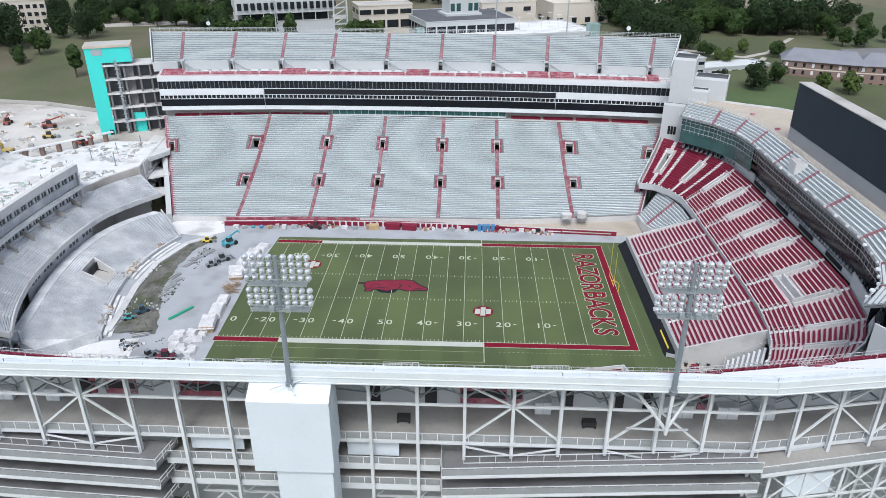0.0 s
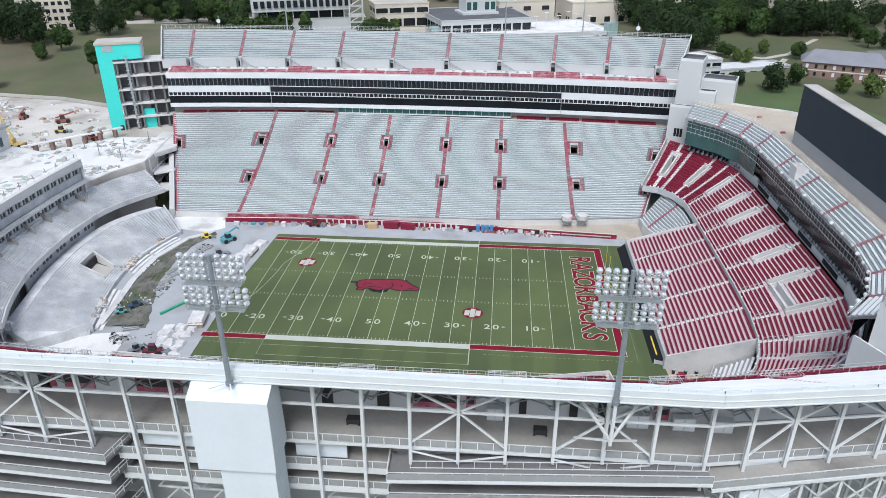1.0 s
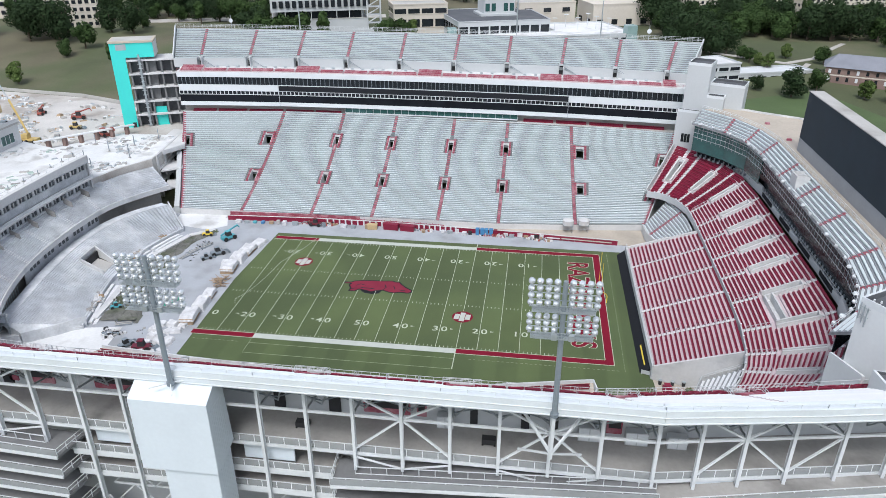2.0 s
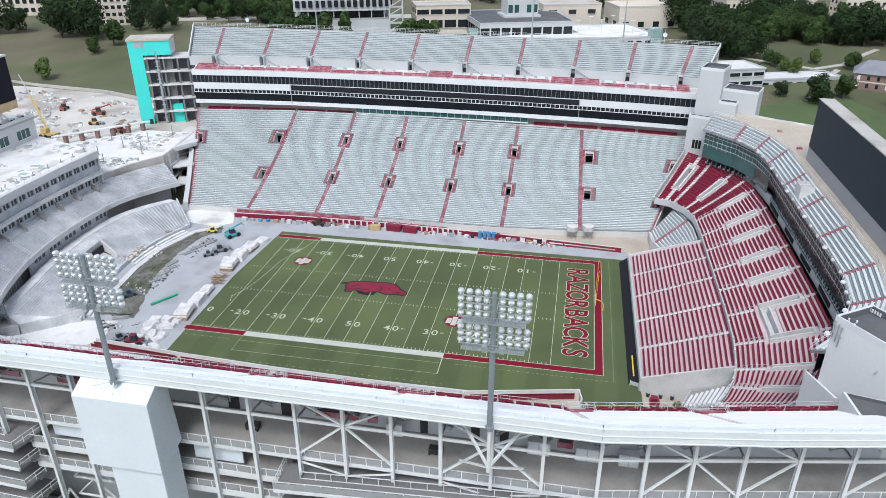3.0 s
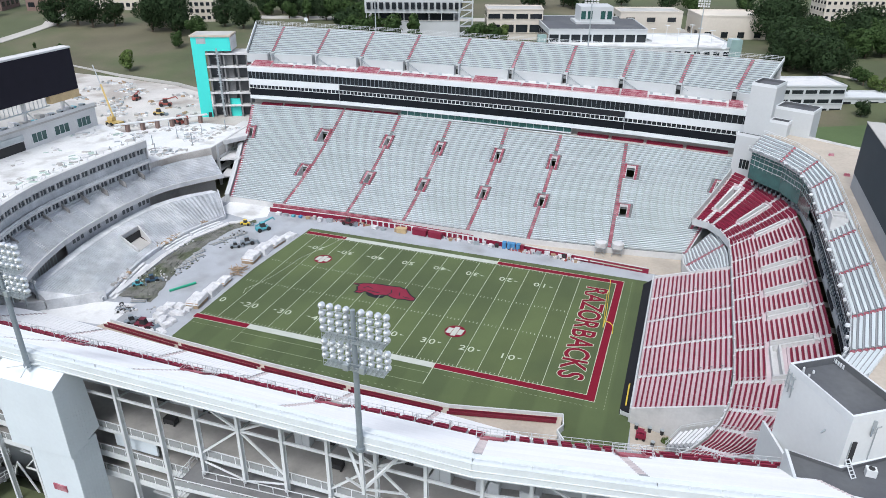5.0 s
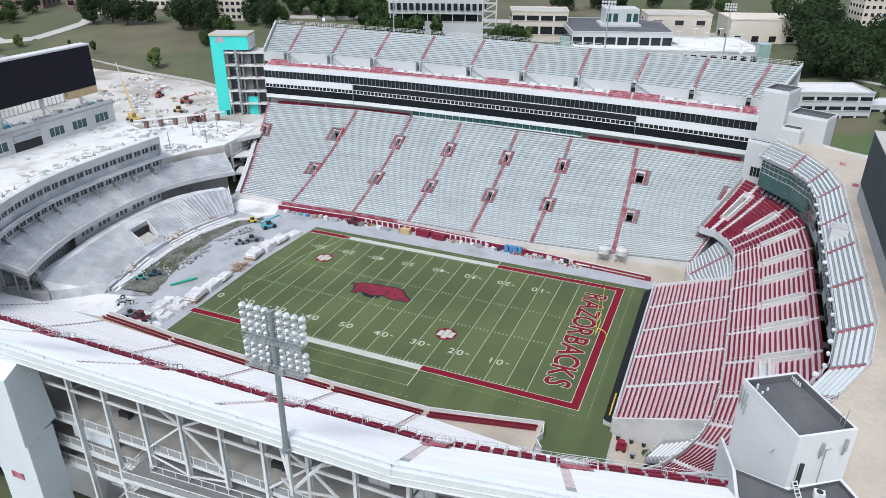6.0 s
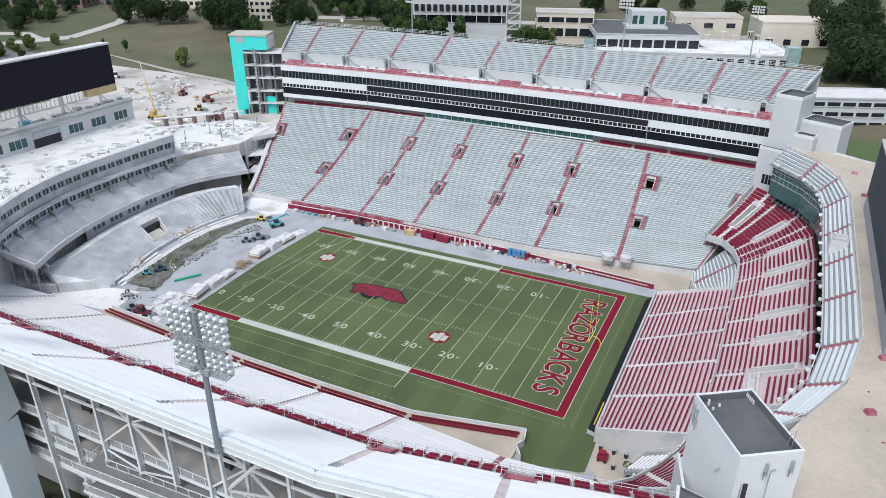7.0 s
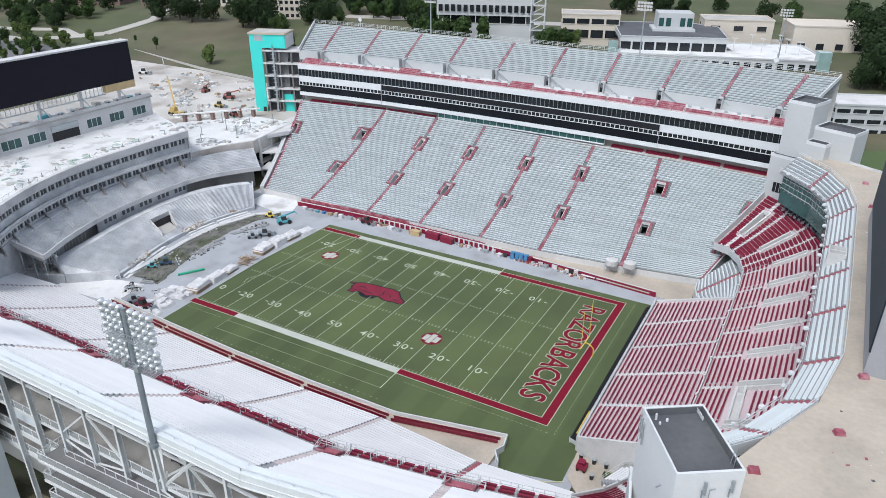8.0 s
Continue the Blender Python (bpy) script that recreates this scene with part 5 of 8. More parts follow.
for a, b, kind in ((-31.1, -25.4, 0), (-25.4, -19.7, 1), (19.0, 24.5, 0), (24.5, 29.9, 1), (35.3, 40.8, 0), (40.8, 46.2, 1), (56.6, 61.4, 0), (61.4, 66.5, 1), (66.5, 72, 0), (77.4, 82.8, 0), (82.8, 88.2, 1)):
    q = Mesh()
    ya, yb = col_y(a), col_y(b)
    if kind == 0:
        q.bar((a, ya, 39.4), (b, yb, 36.4), 0.22)
        q.bar((a, ya, 31.6), (b, yb, 36.4), 0.22)
        if b < 52:
            q.bar((a, ya, 30.4), (b, yb, 29.2), 0.16)
    else:
        q.bar((a, ya, 36.4), (b, yb, 39.4), 0.22)
        q.bar((a, ya, 36.4), (b, yb, 31.6), 0.22)
        if b < 52:
            q.bar((a, ya, 29.2), (b, yb, 30.4), 0.16)
    part("cross_brace", q, WHITE, FRAME)
# dark raker trusses that carry the deck
for x in cols:
    q = Mesh()
    y = col_y(x)
    q.bar((x, y + 0.5, 39.6), (x, y + 7.4, 34.0), 0.3, 0.5)
    q.bar((x, y + 0.3, 36.4), (x, y + 6.0, 35.0), 0.18)
    q.bar((x + 2.6, y + 1.0, 39.0), (x, y + 5.5, 33.0), 0.16)
    q.bar((x - 2.6, y + 1.0, 39.0), (x, y + 5.5, 33.0), 0.16)
    part("raker", q, STEEL, FRAME, "grey raker beam")
for a, b in zip(cols, cols[1:]):
    q = Mesh()
    ya, yb = col_y(a), col_y(b)
    q.bar((a, ya + 2.6, 37.6), (b, yb + 5.4, 33.6), 0.13)
    q.bar((b, yb + 2.6, 37.6), (a, ya + 5.4, 33.6), 0.13)
    part("sway_brace", q, POLE_GREY, FRAME, "dark grey sway brace")
# concourse floors with guard panels
for z, depth, out in ((30.7, 7.4, 0.0), (26.9, 7.4, 0.0), (23.7, 7.4, 0.0)):
    q = Mesh()
    if z > 30:
        q.prism([(-60, -91.35), (52, -91.35), (92, -83.95), (92, -77), (72, -81), (52, -92 + depth), (-60, -92 + depth)], z - 0.35, z)
        pts = [(-60, -91.4), (52, -91.4), (92, -84.0)]
    else:
        q.prism([(-17, -91.35), (16.2, -91.35), (16.2, -92 + depth), (-17, -92 + depth)], z - 0.35, z)
        pts = [(-17, -91.4), (16.2, -91.4)]
    part("floor_slab", q, CONCRETE_DARK, FRAME, "grey concourse slab")
    q = Mesh()
    q.strip(pts, z - (0.38 if z > 30 else 0.75), z + 0.06, 0.16)
    part("edge_beam", q, WHITE, FRAME)
    q = Mesh()
    q.strip(pts, z + 0.15, z + 1.0, 0.05)
    part("guard_mesh", q, MESH_PANEL, FRAME, "pale mesh guard panels")
    railing(FRAME, [(x, y, z) for x, y in pts], 1.15, 0.08, (1.0,), 1.8, WHITE, "guard_rail")
# the sloping walk round the corner, on an open white truss
ra, rb = (52.5, -94.1, 29.6), (92.0, -87.0, 31.0)
q = Mesh()
q.hexa([(52.5, -94.1, 29.25), (92.0, -87.0, 30.65), (92.0, -77.6, 30.65), (52.5, -86.0, 29.25)], [(52.5, -94.1, 29.6), (92.0, -87.0, 31.0), (92.0, -77.6, 31.0), (52.5, -86.0, 29.6)])
part("floor_slab", q, CONCRETE_DARK, FRAME, "grey sloping walk slab")
q = Mesh()
q.bar((ra[0], ra[1] - 0.05, ra[2] - 0.2), (rb[0], rb[1] - 0.05, rb[2] - 0.2), 0.18, 0.42)
part("edge_beam", q, WHITE, FRAME)
q = Mesh()
q.hexa([(ra[0], ra[1] - 0.05, ra[2] + 0.12), (rb[0], rb[1] - 0.05, rb[2] + 0.12), (rb[0], rb[1], rb[2] + 0.12), (ra[0], ra[1], ra[2] + 0.12)],
       [(ra[0], ra[1] - 0.05, ra[2] + 0.95), (rb[0], rb[1] - 0.05, rb[2] + 0.95), (rb[0], rb[1], rb[2] + 0.95), (ra[0], ra[1], ra[2] + 0.95)])
part("guard_mesh", q, MESH_PANEL, FRAME, "pale mesh guard panels")
railing(FRAME, [ra, rb], 1.12, 0.08, (1.0,), 1.8, WHITE, "guard_rail")
for x0, x1, y0, y1, z0, z1 in ((56.2, 62.0, -92.6, -91.6, 25.0, 28.2), (56.9, 62.2, -90.2, -89.2, 29.3, 30.3), (-14.0, -7.6, -90.5, -90.5, 27.9, 30.3), (5.0, 11.2, -90.5, -90.5, 27.6, 30.3)):
    q = Mesh()
    q.strip([(x0, y0), (x1, y1)], z0, z1, 0.25)
    part("blank_panel", q, WHITE_CLAD, FRAME, "white blank wall panel under the walk")
# open steelwork below the middle floors
for x in (-14.1, -8.4, 8.1, 13.6):
    for z0, z1 in ((17.0, 20.0), (20.0, 23.0)):
        q = Mesh()
        q.bar((x, -89.6, z0), (x + 5.6, -89.6, z0), 0.22)
        part("truss_chord", q, WHITE, FRAME)
        q = Mesh()
        q.bar((x, -89.6, z0), (x + 2.8, -89.6, z1), 0.16)
        q.bar((x + 2.8, -89.6, z1), (x + 5.6, -89.6, z0), 0.16)
        part("truss_diagonal", q, WHITE, FRAME)
posts = [(54.0 + k * 4.6, -93.2 + k * 0.85) for k in range(9)]
for (x0, y0), (x1, y1) in zip(posts, posts[1:]):
    for yy in (0.0, 5.0):
        q = Mesh()
        q.bar((x0, y0 + yy, 8), (x0, y0 + yy, 29.3), 0.34)
        part("truss_post", q, WHITE, FRAME)
        for z0, z1 in ((24.6, 28.8), (20.2, 24.2), (15.8, 19.8)):
            q = Mesh()
            q.bar((x0, y0 + yy, z0), (x1, y1 + yy, z0), 0.22)
            part("truss_chord", q, WHITE, FRAME)
            q = Mesh()
            q.bar((x0, y0 + yy, z0), (x1, y1 + yy, z1), 0.16)
            part("truss_diagonal", q, WHITE, FRAME)
            q = Mesh()
            q.bar((x0, y0 + yy, z1), (x1, y1 + yy, z0), 0.16)
            part("truss_diagonal", q, WHITE, FRAME)
# rear wall of the concourse with kiosks
walls("concourse_wall", [(-60, -84.6), (52, -84.6), (72, -81), (92, -77.4)], 8, 34.4, 0.3, WHITE_WALL, FRAME)
# the DARK pieces are flat panels painted for shade inside the kiosks
for x0, x1, mt in ((-17, -11, RED_PAINT), (18.4, 24.2, RED_PAINT), (25.0, 26.2, RED_PAINT), (-30, -28.6, DARK), (7, 8.4, DARK), (14, 15.5, DARK), (31.5, 32.4, DARK), (47.6, 49.4, RED_PAINT), (-26.6, -22.6, RED_PAINT), (-29.0, -27.8, RED_PAINT), (37.6, 38.6, DARK), (41.0, 42.0, DARK)):
    q = Mesh()
    q.box(x0, x1, -84.95, -84.7, 30.8 if mt is DARK else 31.3, 33.6)
    part("kiosk_opening", q, mt, FRAME)
    if mt is RED_PAINT:
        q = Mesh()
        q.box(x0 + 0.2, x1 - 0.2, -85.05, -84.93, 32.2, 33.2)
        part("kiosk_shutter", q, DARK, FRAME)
for x in (11.6, 34.0):
    crate = thing("concourse_crate", (x, -88.0, 30.7), "dark wheeled crate on the concourse floor", "crate", "concourse crates")
    q = Mesh()
    q.box(x - 0.8, x + 0.8, -88.4, -87.5, 30.9, 31.6)
    part("body", q, DARK, crate)
    for s in (-0.7, 0.7):
        q = Mesh()
        q.tube((x + s, -88.4, 30.82), (x + s, -88.3, 30.82), 0.12, 0.12, 8)
        part("wheel", q, RUBBER, crate)


for x, w, h in ((45.6, 2.6, 2.0), (51.0, 2.6, 1.9), (55.6, 2.2, 1.7), (-39.4, 2.4, 1.6), (-33.0, 1.8, 1.9), (28.6, 2.0, 1.8)):
    cb_ = thing("storage_cabinet", (x, -85.6, 30.7), "white metal storage cabinet on the concourse", "cabinet", "concourse cabinets")
    q = Mesh()
    q.box(x - w / 2, x + w / 2, -86.1, -85.1, 30.76, 30.7 + h)
    part("body", q, WHITE_WALL, cb_)
    for d in (-0.25, 0.25):
        q = Mesh()
        q.box(x + d * w - w * 0.22, x + d * w + w * 0.22, -86.16, -86.1, 30.9, 30.6 + h)
        part("door", q, WHITE, cb_)
    q = Mesh()
    q.box(x - w / 2 + 0.1, x + w / 2 - 0.1, -86.0, -85.2, 30.7, 30.76)
    part("plinth", q, DARK, cb_)


def ramp(name, xa, za, xb, zb, levels):
    """Stacked sloping pedestrian ramps with white guard rails; the end at xa is free and closed by a rail."""
    r = thing(name, ((xa + xb) / 2, -94, 8), "stacked grey pedestrian ramps with white guard rails", "ramp", "pedestrian ramps")
    for k in range(levels):
        z0, z1 = za - 3.05 * k, zb - 3.05 * k
        lo, hi = sorted(((xa, z0), (xb, z1)))
        ring = [(lo[0], -94.1), (hi[0], -94.1), (hi[0] + (0.9 if xa < 0 else 0.0), -89.8), (lo[0], -89.8)]
        zs = (lo[1], hi[1], hi[1], lo[1])
        q = Mesh()
        q.hexa([(x, y, z - 0.35) for (x, y), z in zip(ring, zs)], [(x, y, z) for (x, y), z in zip(ring, zs)])
        part("ramp_slab", q, RAMP_GREY, r)
        p0, p1 = (lo[0], -94.15, lo[1]), (hi[0], -94.15, hi[1])
        q = Mesh()
        q.hexa([(p0[0], p0[1] - 0.05, p0[2] + 0.12), (p1[0], p1[1] - 0.05, p1[2] + 0.12), (p1[0], p1[1], p1[2] + 0.12), (p0[0], p0[1], p0[2] + 0.12)],
               [(p0[0], p0[1] - 0.05, p0[2] + 0.95), (p1[0], p1[1] - 0.05, p1[2] + 0.95), (p1[0], p1[1], p1[2] + 0.95), (p0[0], p0[1], p0[2] + 0.95)])
        part("guard_panel", q, MESH_PANEL, r, "pale mesh guard panel")
        railing(r, [p0, p1], 1.12, 0.08, (1.0,), 1.9, WHITE, "guard_rail")
        q = Mesh()
        q.bar((p0[0], p0[1] - 0.05, p0[2] - 0.2), (p1[0], p1[1] - 0.05, p1[2] - 0.16), 0.18, 0.36)
        part("edge_beam", q, WHITE, r)
        railing(r, [(xa, -94.1, z0), (xa + (0.9 if xa < 0 else -0.2), -89.9, z0)], 1.12, 0.08, (1.0, 0.5), 1.5, WHITE, "guard_rail")
        if k == 0:
            railing(r, [(lo[0] if xa < 0 else 19.0, -92.3, lo[1] if xa < 0 else z0 + 0.2), (hi[0] if xa > 0 else -19.7, -92.3, hi[1] if xa > 0 else z0 + 0.2)], 1.12, 0.08, (1.0, 0.1), 1.9, WHITE, "guard_rail")
    q = Mesh()
    for x in range(int(min(xa, xb)) + 3, int(max(xa, xb)) - 1, 9):
        q.bar((x, -90.0, 6), (x, -90.0, za - 3.5), 0.4)
        q.bar((x, -90.0, 10), (x + 4, -90.0, 18), 0.2)
        q.bar((x + 8, -90.0, 10), (x + 4, -90.0, 18), 0.2)
    part("ramp_columns", q, WHITE, r)
    return r


ramp("pedestrian_ramp", 16.5, 28.0, 52.5, 30.4, 5)
ramp("pedestrian_ramp", -17.0, 28.0, -58.0, 30.3, 5)

# white ribbed lift tower
LT = thing("lift_tower", (0.2, -94, 8), "white ribbed metal lift tower hung below the deck", "tower")
q = Mesh()
prof = ((-96.6, 30.3), (-92.0, 31.5), (-92.6, 39.2), (-94.4, 41.1), (-96.6, 39.9))
q.hexa([(-4.3, y, z) for y, z in prof], [(4.6, y, z) for y, z in prof])
part("upper_box", q, WHITE_CLAD, LT)
q = Mesh()
for k in range(10):
    y = -96.5 + k * 0.39
    q.box(4.59, 4.62, y, y + 0.3, 31.6, 38.9)
part("ribs", q, WHITE_CLAD, LT, "white corrugated side")
q = Mesh()
q.box(-2.0, 4.3, -96.2, -92.5, 6, 30.7)
part("shaft", q, WHITE_CLAD, LT)
q = Mesh()
for k in range(9):
    y = -96.1 + k * 0.4
    q.box(4.29, 4.325, y, y + 0.3, 6, 30.3)
part("shaft_ribs", q, WHITE_CLAD, LT)
q = Mesh()
q.box(-0.1, 1.9, -96.32, -96.18, 24.0, 24.9)
part("sign_panel", q, RED_PAINT, LT, "small crimson panel with a pale bar")

# northeast stair tower with dark roof
T2 = thing("northeast_tower", (86, -69, 12), "white rendered stair tower with a dark flat roof", "tower")
ring = [(80.2, -66.8), (85.5, -63.2), (90.8, -71.2), (85.4, -74.8)]
roofed(T2, ring, 8, 42.0, 0.9, WHITE_BLOCK)
ring2 = [(80.4, -73.8), (85.4, -74.8), (90.8, -71.2), (94.2, -77.0), (91.0, -79.0), (81.0, -79.0)]
roofed(T2, ring2, 8, 35.6, 0.5, WHITE_BLOCK)
q = Mesh()
q.hexa([(79.4, -64.3, 8), (79.7, -64.3, 8), (81.3, -71.0, 8), (81.0, -71.0, 8)][::-1], [(79.4, -64.3, 31.7), (79.7, -64.3, 31.7), (81.3, -71.0, 32.6), (81.0, -71.0, 32.6)][::-1])
part("wing_wall", q, WHITE_BLOCK, T2, "thin white wing wall")
q = Mesh()
q.prism([(79.7, -64.4), (83.0, -65.8), (81.4, -67.4)], 29.6, 30.2)
part("wing_roof", q, ROOF_DARK, T2, "dark strip of roof behind the wing wall")
fd = (Vector(ring[2]) - Vector(ring[3])).normalized()
fn = Vector((fd.y, -fd.x))


def on_front(f, out, z):
    """A place on the tower's front, f along it, out from its face."""
    p = Vector(ring[3]).lerp(Vector(ring[2]), f) + fn * out
    return Vector((p.x, p.y, z))


for f, hang in ((0.44, 1.5), (0.84, 1.4)):
    q = Mesh()
    q.bar(on_front(f, 0.16, 41.0 - hang), on_front(f, 0.16, 41.0), 0.34, 0.2)
    part("wall_antenna", q, STEEL, T2, "grey panel antenna on the wall")
    q = Mesh()
    q.bar(on_front(f, 0.05, 40.3), on_front(f - 0.05, 0.45, 40.2), 0.08)
    q.bar(on_front(f - 0.05, 0.35, 39.3), on_front(f - 0.05, 0.35, 40.3), 0.14)
    part("antenna_bracket", q, POLE_GREY, T2)
q = Mesh()
q.bar(on_front(0.52, 0.12, 35.8), on_front(0.52, 0.12, 40.0), 0.09)
q.bar(on_front(0.52, 0.12, 40.0), on_front(0.6, 0.14, 40.1), 0.09)
part("conduit", q, STEEL, T2, "grey conduit")
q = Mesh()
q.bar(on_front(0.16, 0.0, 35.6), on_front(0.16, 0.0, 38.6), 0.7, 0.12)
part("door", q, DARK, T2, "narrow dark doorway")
q = Mesh()
for dx in (0.115, 0.205):
    q.bar(on_front(dx, 0.03, 35.6), on_front(dx, 0.03, 38.6), 0.12, 0.12)
part("door_frame", q, STEEL, T2)
q = Mesh()
for dx in (0.06, 0.14):
    q.bar(on_front(dx, 1.6, 35.2), on_front(dx, 0.2, 36.6), 0.08)
for k in range(6):
    q.bar(on_front(0.06, 1.6 - k * 0.26, 35.3 + k * 0.25), on_front(0.14, 1.6 - k * 0.26, 35.3 + k * 0.25), 0.07)
part("steel_steps", q, WHITE, T2, "short white steel steps")
q = Mesh()
c_ = on_front(0.42, 1.5, 35.15)
q.box(c_.x - 0.5, c_.x + 0.5, c_.y - 0.4, c_.y + 0.4, 35.15, 36.0)
part("cooling_unit", q, WHITE, T2, "white cooling unit on the lower roof")
q = Mesh()
q.tube((c_.x, c_.y, 36.0), (c_.x, c_.y, 36.06), 0.32, 0.32, 12)
part("cooling_fan", q, DARK, T2)
# left face lamp, roof fittings
ld = (Vector(ring[3]) - Vector(ring[0])).normalized()
ln_ = Vector((ld.y, -ld.x))
p = Vector(ring[0]).lerp(Vector(ring[3]), 0.72)
q = Mesh()
q.bar((p.x, p.y, 38.2), (p.x + ln_.x * 0.5, p.y + ln_.y * 0.5, 37.9), 0.16)
part("wall_lamp", q, STEEL, T2, "small grey wall lamp")
p = Vector(ring[0]) + ln_ * 0.15
q = Mesh()
for k in range(3):
    q.bar((p.x + ld.x * (0.3 + 0.5 * k), p.y + ld.y * (0.3 + 0.5 * k), 39.0 - 0.4 * k), (p.x + ld.x * (0.3 + 0.5 * k), p.y + ld.y * (0.3 + 0.5 * k), 41.4 - 0.2 * k), 0.12)
for z in (39.6, 40.8):
    q.bar((p.x, p.y, z), (p.x + ld.x * 1.6, p.y + ld.y * 1.6, z), 0.06)
part("antenna_cluster", q, STEEL, T2, "grey antenna cluster at the corner")
for f, g, h in ((0.10, 0.18, 0.7), (0.18, 0.2, 0.3), (0.14, 0.34, 0.35)):
    c_ = Vector(ring[0]).lerp(Vector(ring[3]), f).lerp(Vector(ring[1]).lerp(Vector(ring[2]), f), g)
    q = Mesh()
    q.tube((c_.x, c_.y, 41.1), (c_.x, c_.y, 41.1 + h), 0.14, 0.12, 8)
    part("roof_pipe", q, WHITE, T2, "white roof vent pipe")
for f in (0.80, 0.86):
    c_ = Vector(ring[0]).lerp(Vector(ring[3]), f).lerp(Vector(ring[1]).lerp(Vector(ring[2]), f), 0.93)
    q = Mesh()
    q.tube((c_.x, c_.y, 41.1), (c_.x + 0.1, c_.y, 43.4 if f > 0.82 else 42.5), 0.05, 0.04, 6)
    part("aerial", q, STEEL, T2, "thin roof aerial")
p0, p1 = Vector(ring[1]).lerp(Vector(ring[2]), 0.03), Vector(ring[1]).lerp(Vector(ring[2]), 0.22)
for k in range(5):
    a, b = p0.lerp(p1, k / 5 + 0.03), p0.lerp(p1, k / 5 + 0.15)
    q = Mesh()
    q.strip([(a.x - 0.7, a.y - 0.3), (b.x - 0.7, b.y - 0.3)], 41.35, 41.85, 0.06)
    part("louvre", q, WHITE, T2, "white louvre on the dark upstand")

# floodlight masts on the parapet
def floodlight_mast(x, y):
    fm = thing("floodlight_mast", (x, y, 41.9), "grey steel floodlight mast with seven rows of round lamps", "floodlight mast", "floodlight masts")
    q = Mesh()
    q.tube((x, y, 41.4), (x, y, 50.8), 0.30, 0.26, 12)
    q.tube((x, y, 50.8), (x, y, 56.7), 0.26, 0.22, 12)
    part("pole", q, POLE_GREY, fm)
    q = Mesh()
    q.tube((x, y, 41.3), (x, y, 41.7), 0.42, 0.42, 12)
    part("base_plate", q, POLE_GREY, fm)
    for a in range(4 if x < 10 else 0):
        q = Mesh()
        d = Vector((math.cos(0.5 + a * 1.571), math.sin(0.5 + a * 1.571), 0))
        q.bar(Vector((x, y, 41.55)) + d * 0.3, Vector((x, y, 41.4)) + d * 2.2, 0.12)
        part("foot_arm", q, WHITE, fm, "white steel foot arm")
    q = Mesh()
    for dx in (-0.45, 0.45):
        q.bar((x + dx, y - 0.1, 50.9), (x + dx, y - 0.1, 56.6), 0.07)
    for k in range(8):
        q.bar((x - 0.45, y - 0.1, 51.0 + k * 0.75), (x + 0.45, y - 0.1, 51.0 + k * 0.75), 0.05)
    part("head_frame", q, POLE_GREY, fm)
    for z in (56.5, 55.75, 55.0, 54.25, 52.8, 52.1, 51.4):
        q = Mesh()
        q.bar((x - 3.2, y, z - 0.35), (x + 3.2, y, z - 0.35), 0.09)
        part("crossarm", q, STEEL, fm)
        for k in (-3.05, -2.27, -1.49, -0.71, 0.71, 1.49, 2.27, 3.05):
            part("lamp", None, None, fm, data=LAMP).location += Vector((x + k, y + 0.1, z))
    q = Mesh()
    q.bar((x, y, 41.5), (x, y + 0.2, 35.6), 0.34)
    for dx in (-3.4, 3.4):
        q.bar((x + dx, -92.0, 39.8), (x, y + 0.2, 36.2), 0.26)
        q.bar((x + dx, -92.0, 34.0), (x, y + 0.2, 36.2), 0.2)
    part("bracket", q, WHITE, fm, "white steel bracket below the parapet")
    for z in (53.6, 50.7):
        q = Mesh()
        for k in range(8):
            q.box(x - 2.9, x + 2.9, y - 0.5 + k * 0.15, y - 0.44 + k * 0.15, z - 0.03, z + 0.02)
        for k in range(13):
            q.box(x - 2.93 + k * 0.483, x - 2.87 + k * 0.483, y - 0.5, y + 0.62, z - 0.06, z - 0.02)
        part("service_platform", q, STEEL, fm, "open grating platform")
        railing(fm, [(x - 2.9, y - 0.5, z), (x + 2.9, y - 0.5, z)], 0.75, 0.035, (1.0, 0.5), 0.7, STEEL, "platform_rail")
    for k in (-0.7, 0.9):
        q = Mesh()
        q.box(x + k - 0.25, x + k + 0.25, y - 0.7, y - 0.35, 50.7, 51.3)
        part("ballast_box", q, STEEL, fm)
    return fm


def lamp_mesh():
    """A round lamp bowl that faces forwards and down, with a rear cap and a front rim."""
    q = Mesh()
    n, prof = 12, [(-0.42, 0.05), (-0.36, 0.16), (-0.24, 0.27), (-0.05, 0.34), (0.12, 0.36), (0.16, 0.38), (0.2, 0.36)]
    for (d0, r0), (d1, r1) in zip(prof, prof[1:]):
        for k in range(n):
            a, b = 2 * math.pi * k / n, 2 * math.pi * (k + 1) / n
            q.face([(math.cos(b) * r0, d0, math.sin(b) * r0), (math.cos(a) * r0, d0, math.sin(a) * r0), (math.cos(a) * r1, d1, math.sin(a) * r1), (math.cos(b) * r1, d1, math.sin(b) * r1)])
    q.face([(math.cos(2 * math.pi * k / n) * 0.36, 0.2, math.sin(2 * math.pi * k / n) * 0.36) for k in range(n)])
    q.face([(math.cos(-2 * math.pi * k / n) * 0.05, -0.42, math.sin(-2 * math.pi * k / n) * 0.05) for k in range(n)])
    q.box(-0.04, 0.04, -0.3, -0.15, -0.42, -0.2)
    me = q.data("lamp", LAMP_WHITE)
    me.transform(pose(0, 0, 0, -24, 0, 0) @ Matrix.Scale(0.86, 4))
    for p in me.polygons:
        p.use_smooth = True
    return me


LAMP = lamp_mesh()
floodlight_mast(0.3, -95.3)
floodlight_mast(40.8, -95.0)

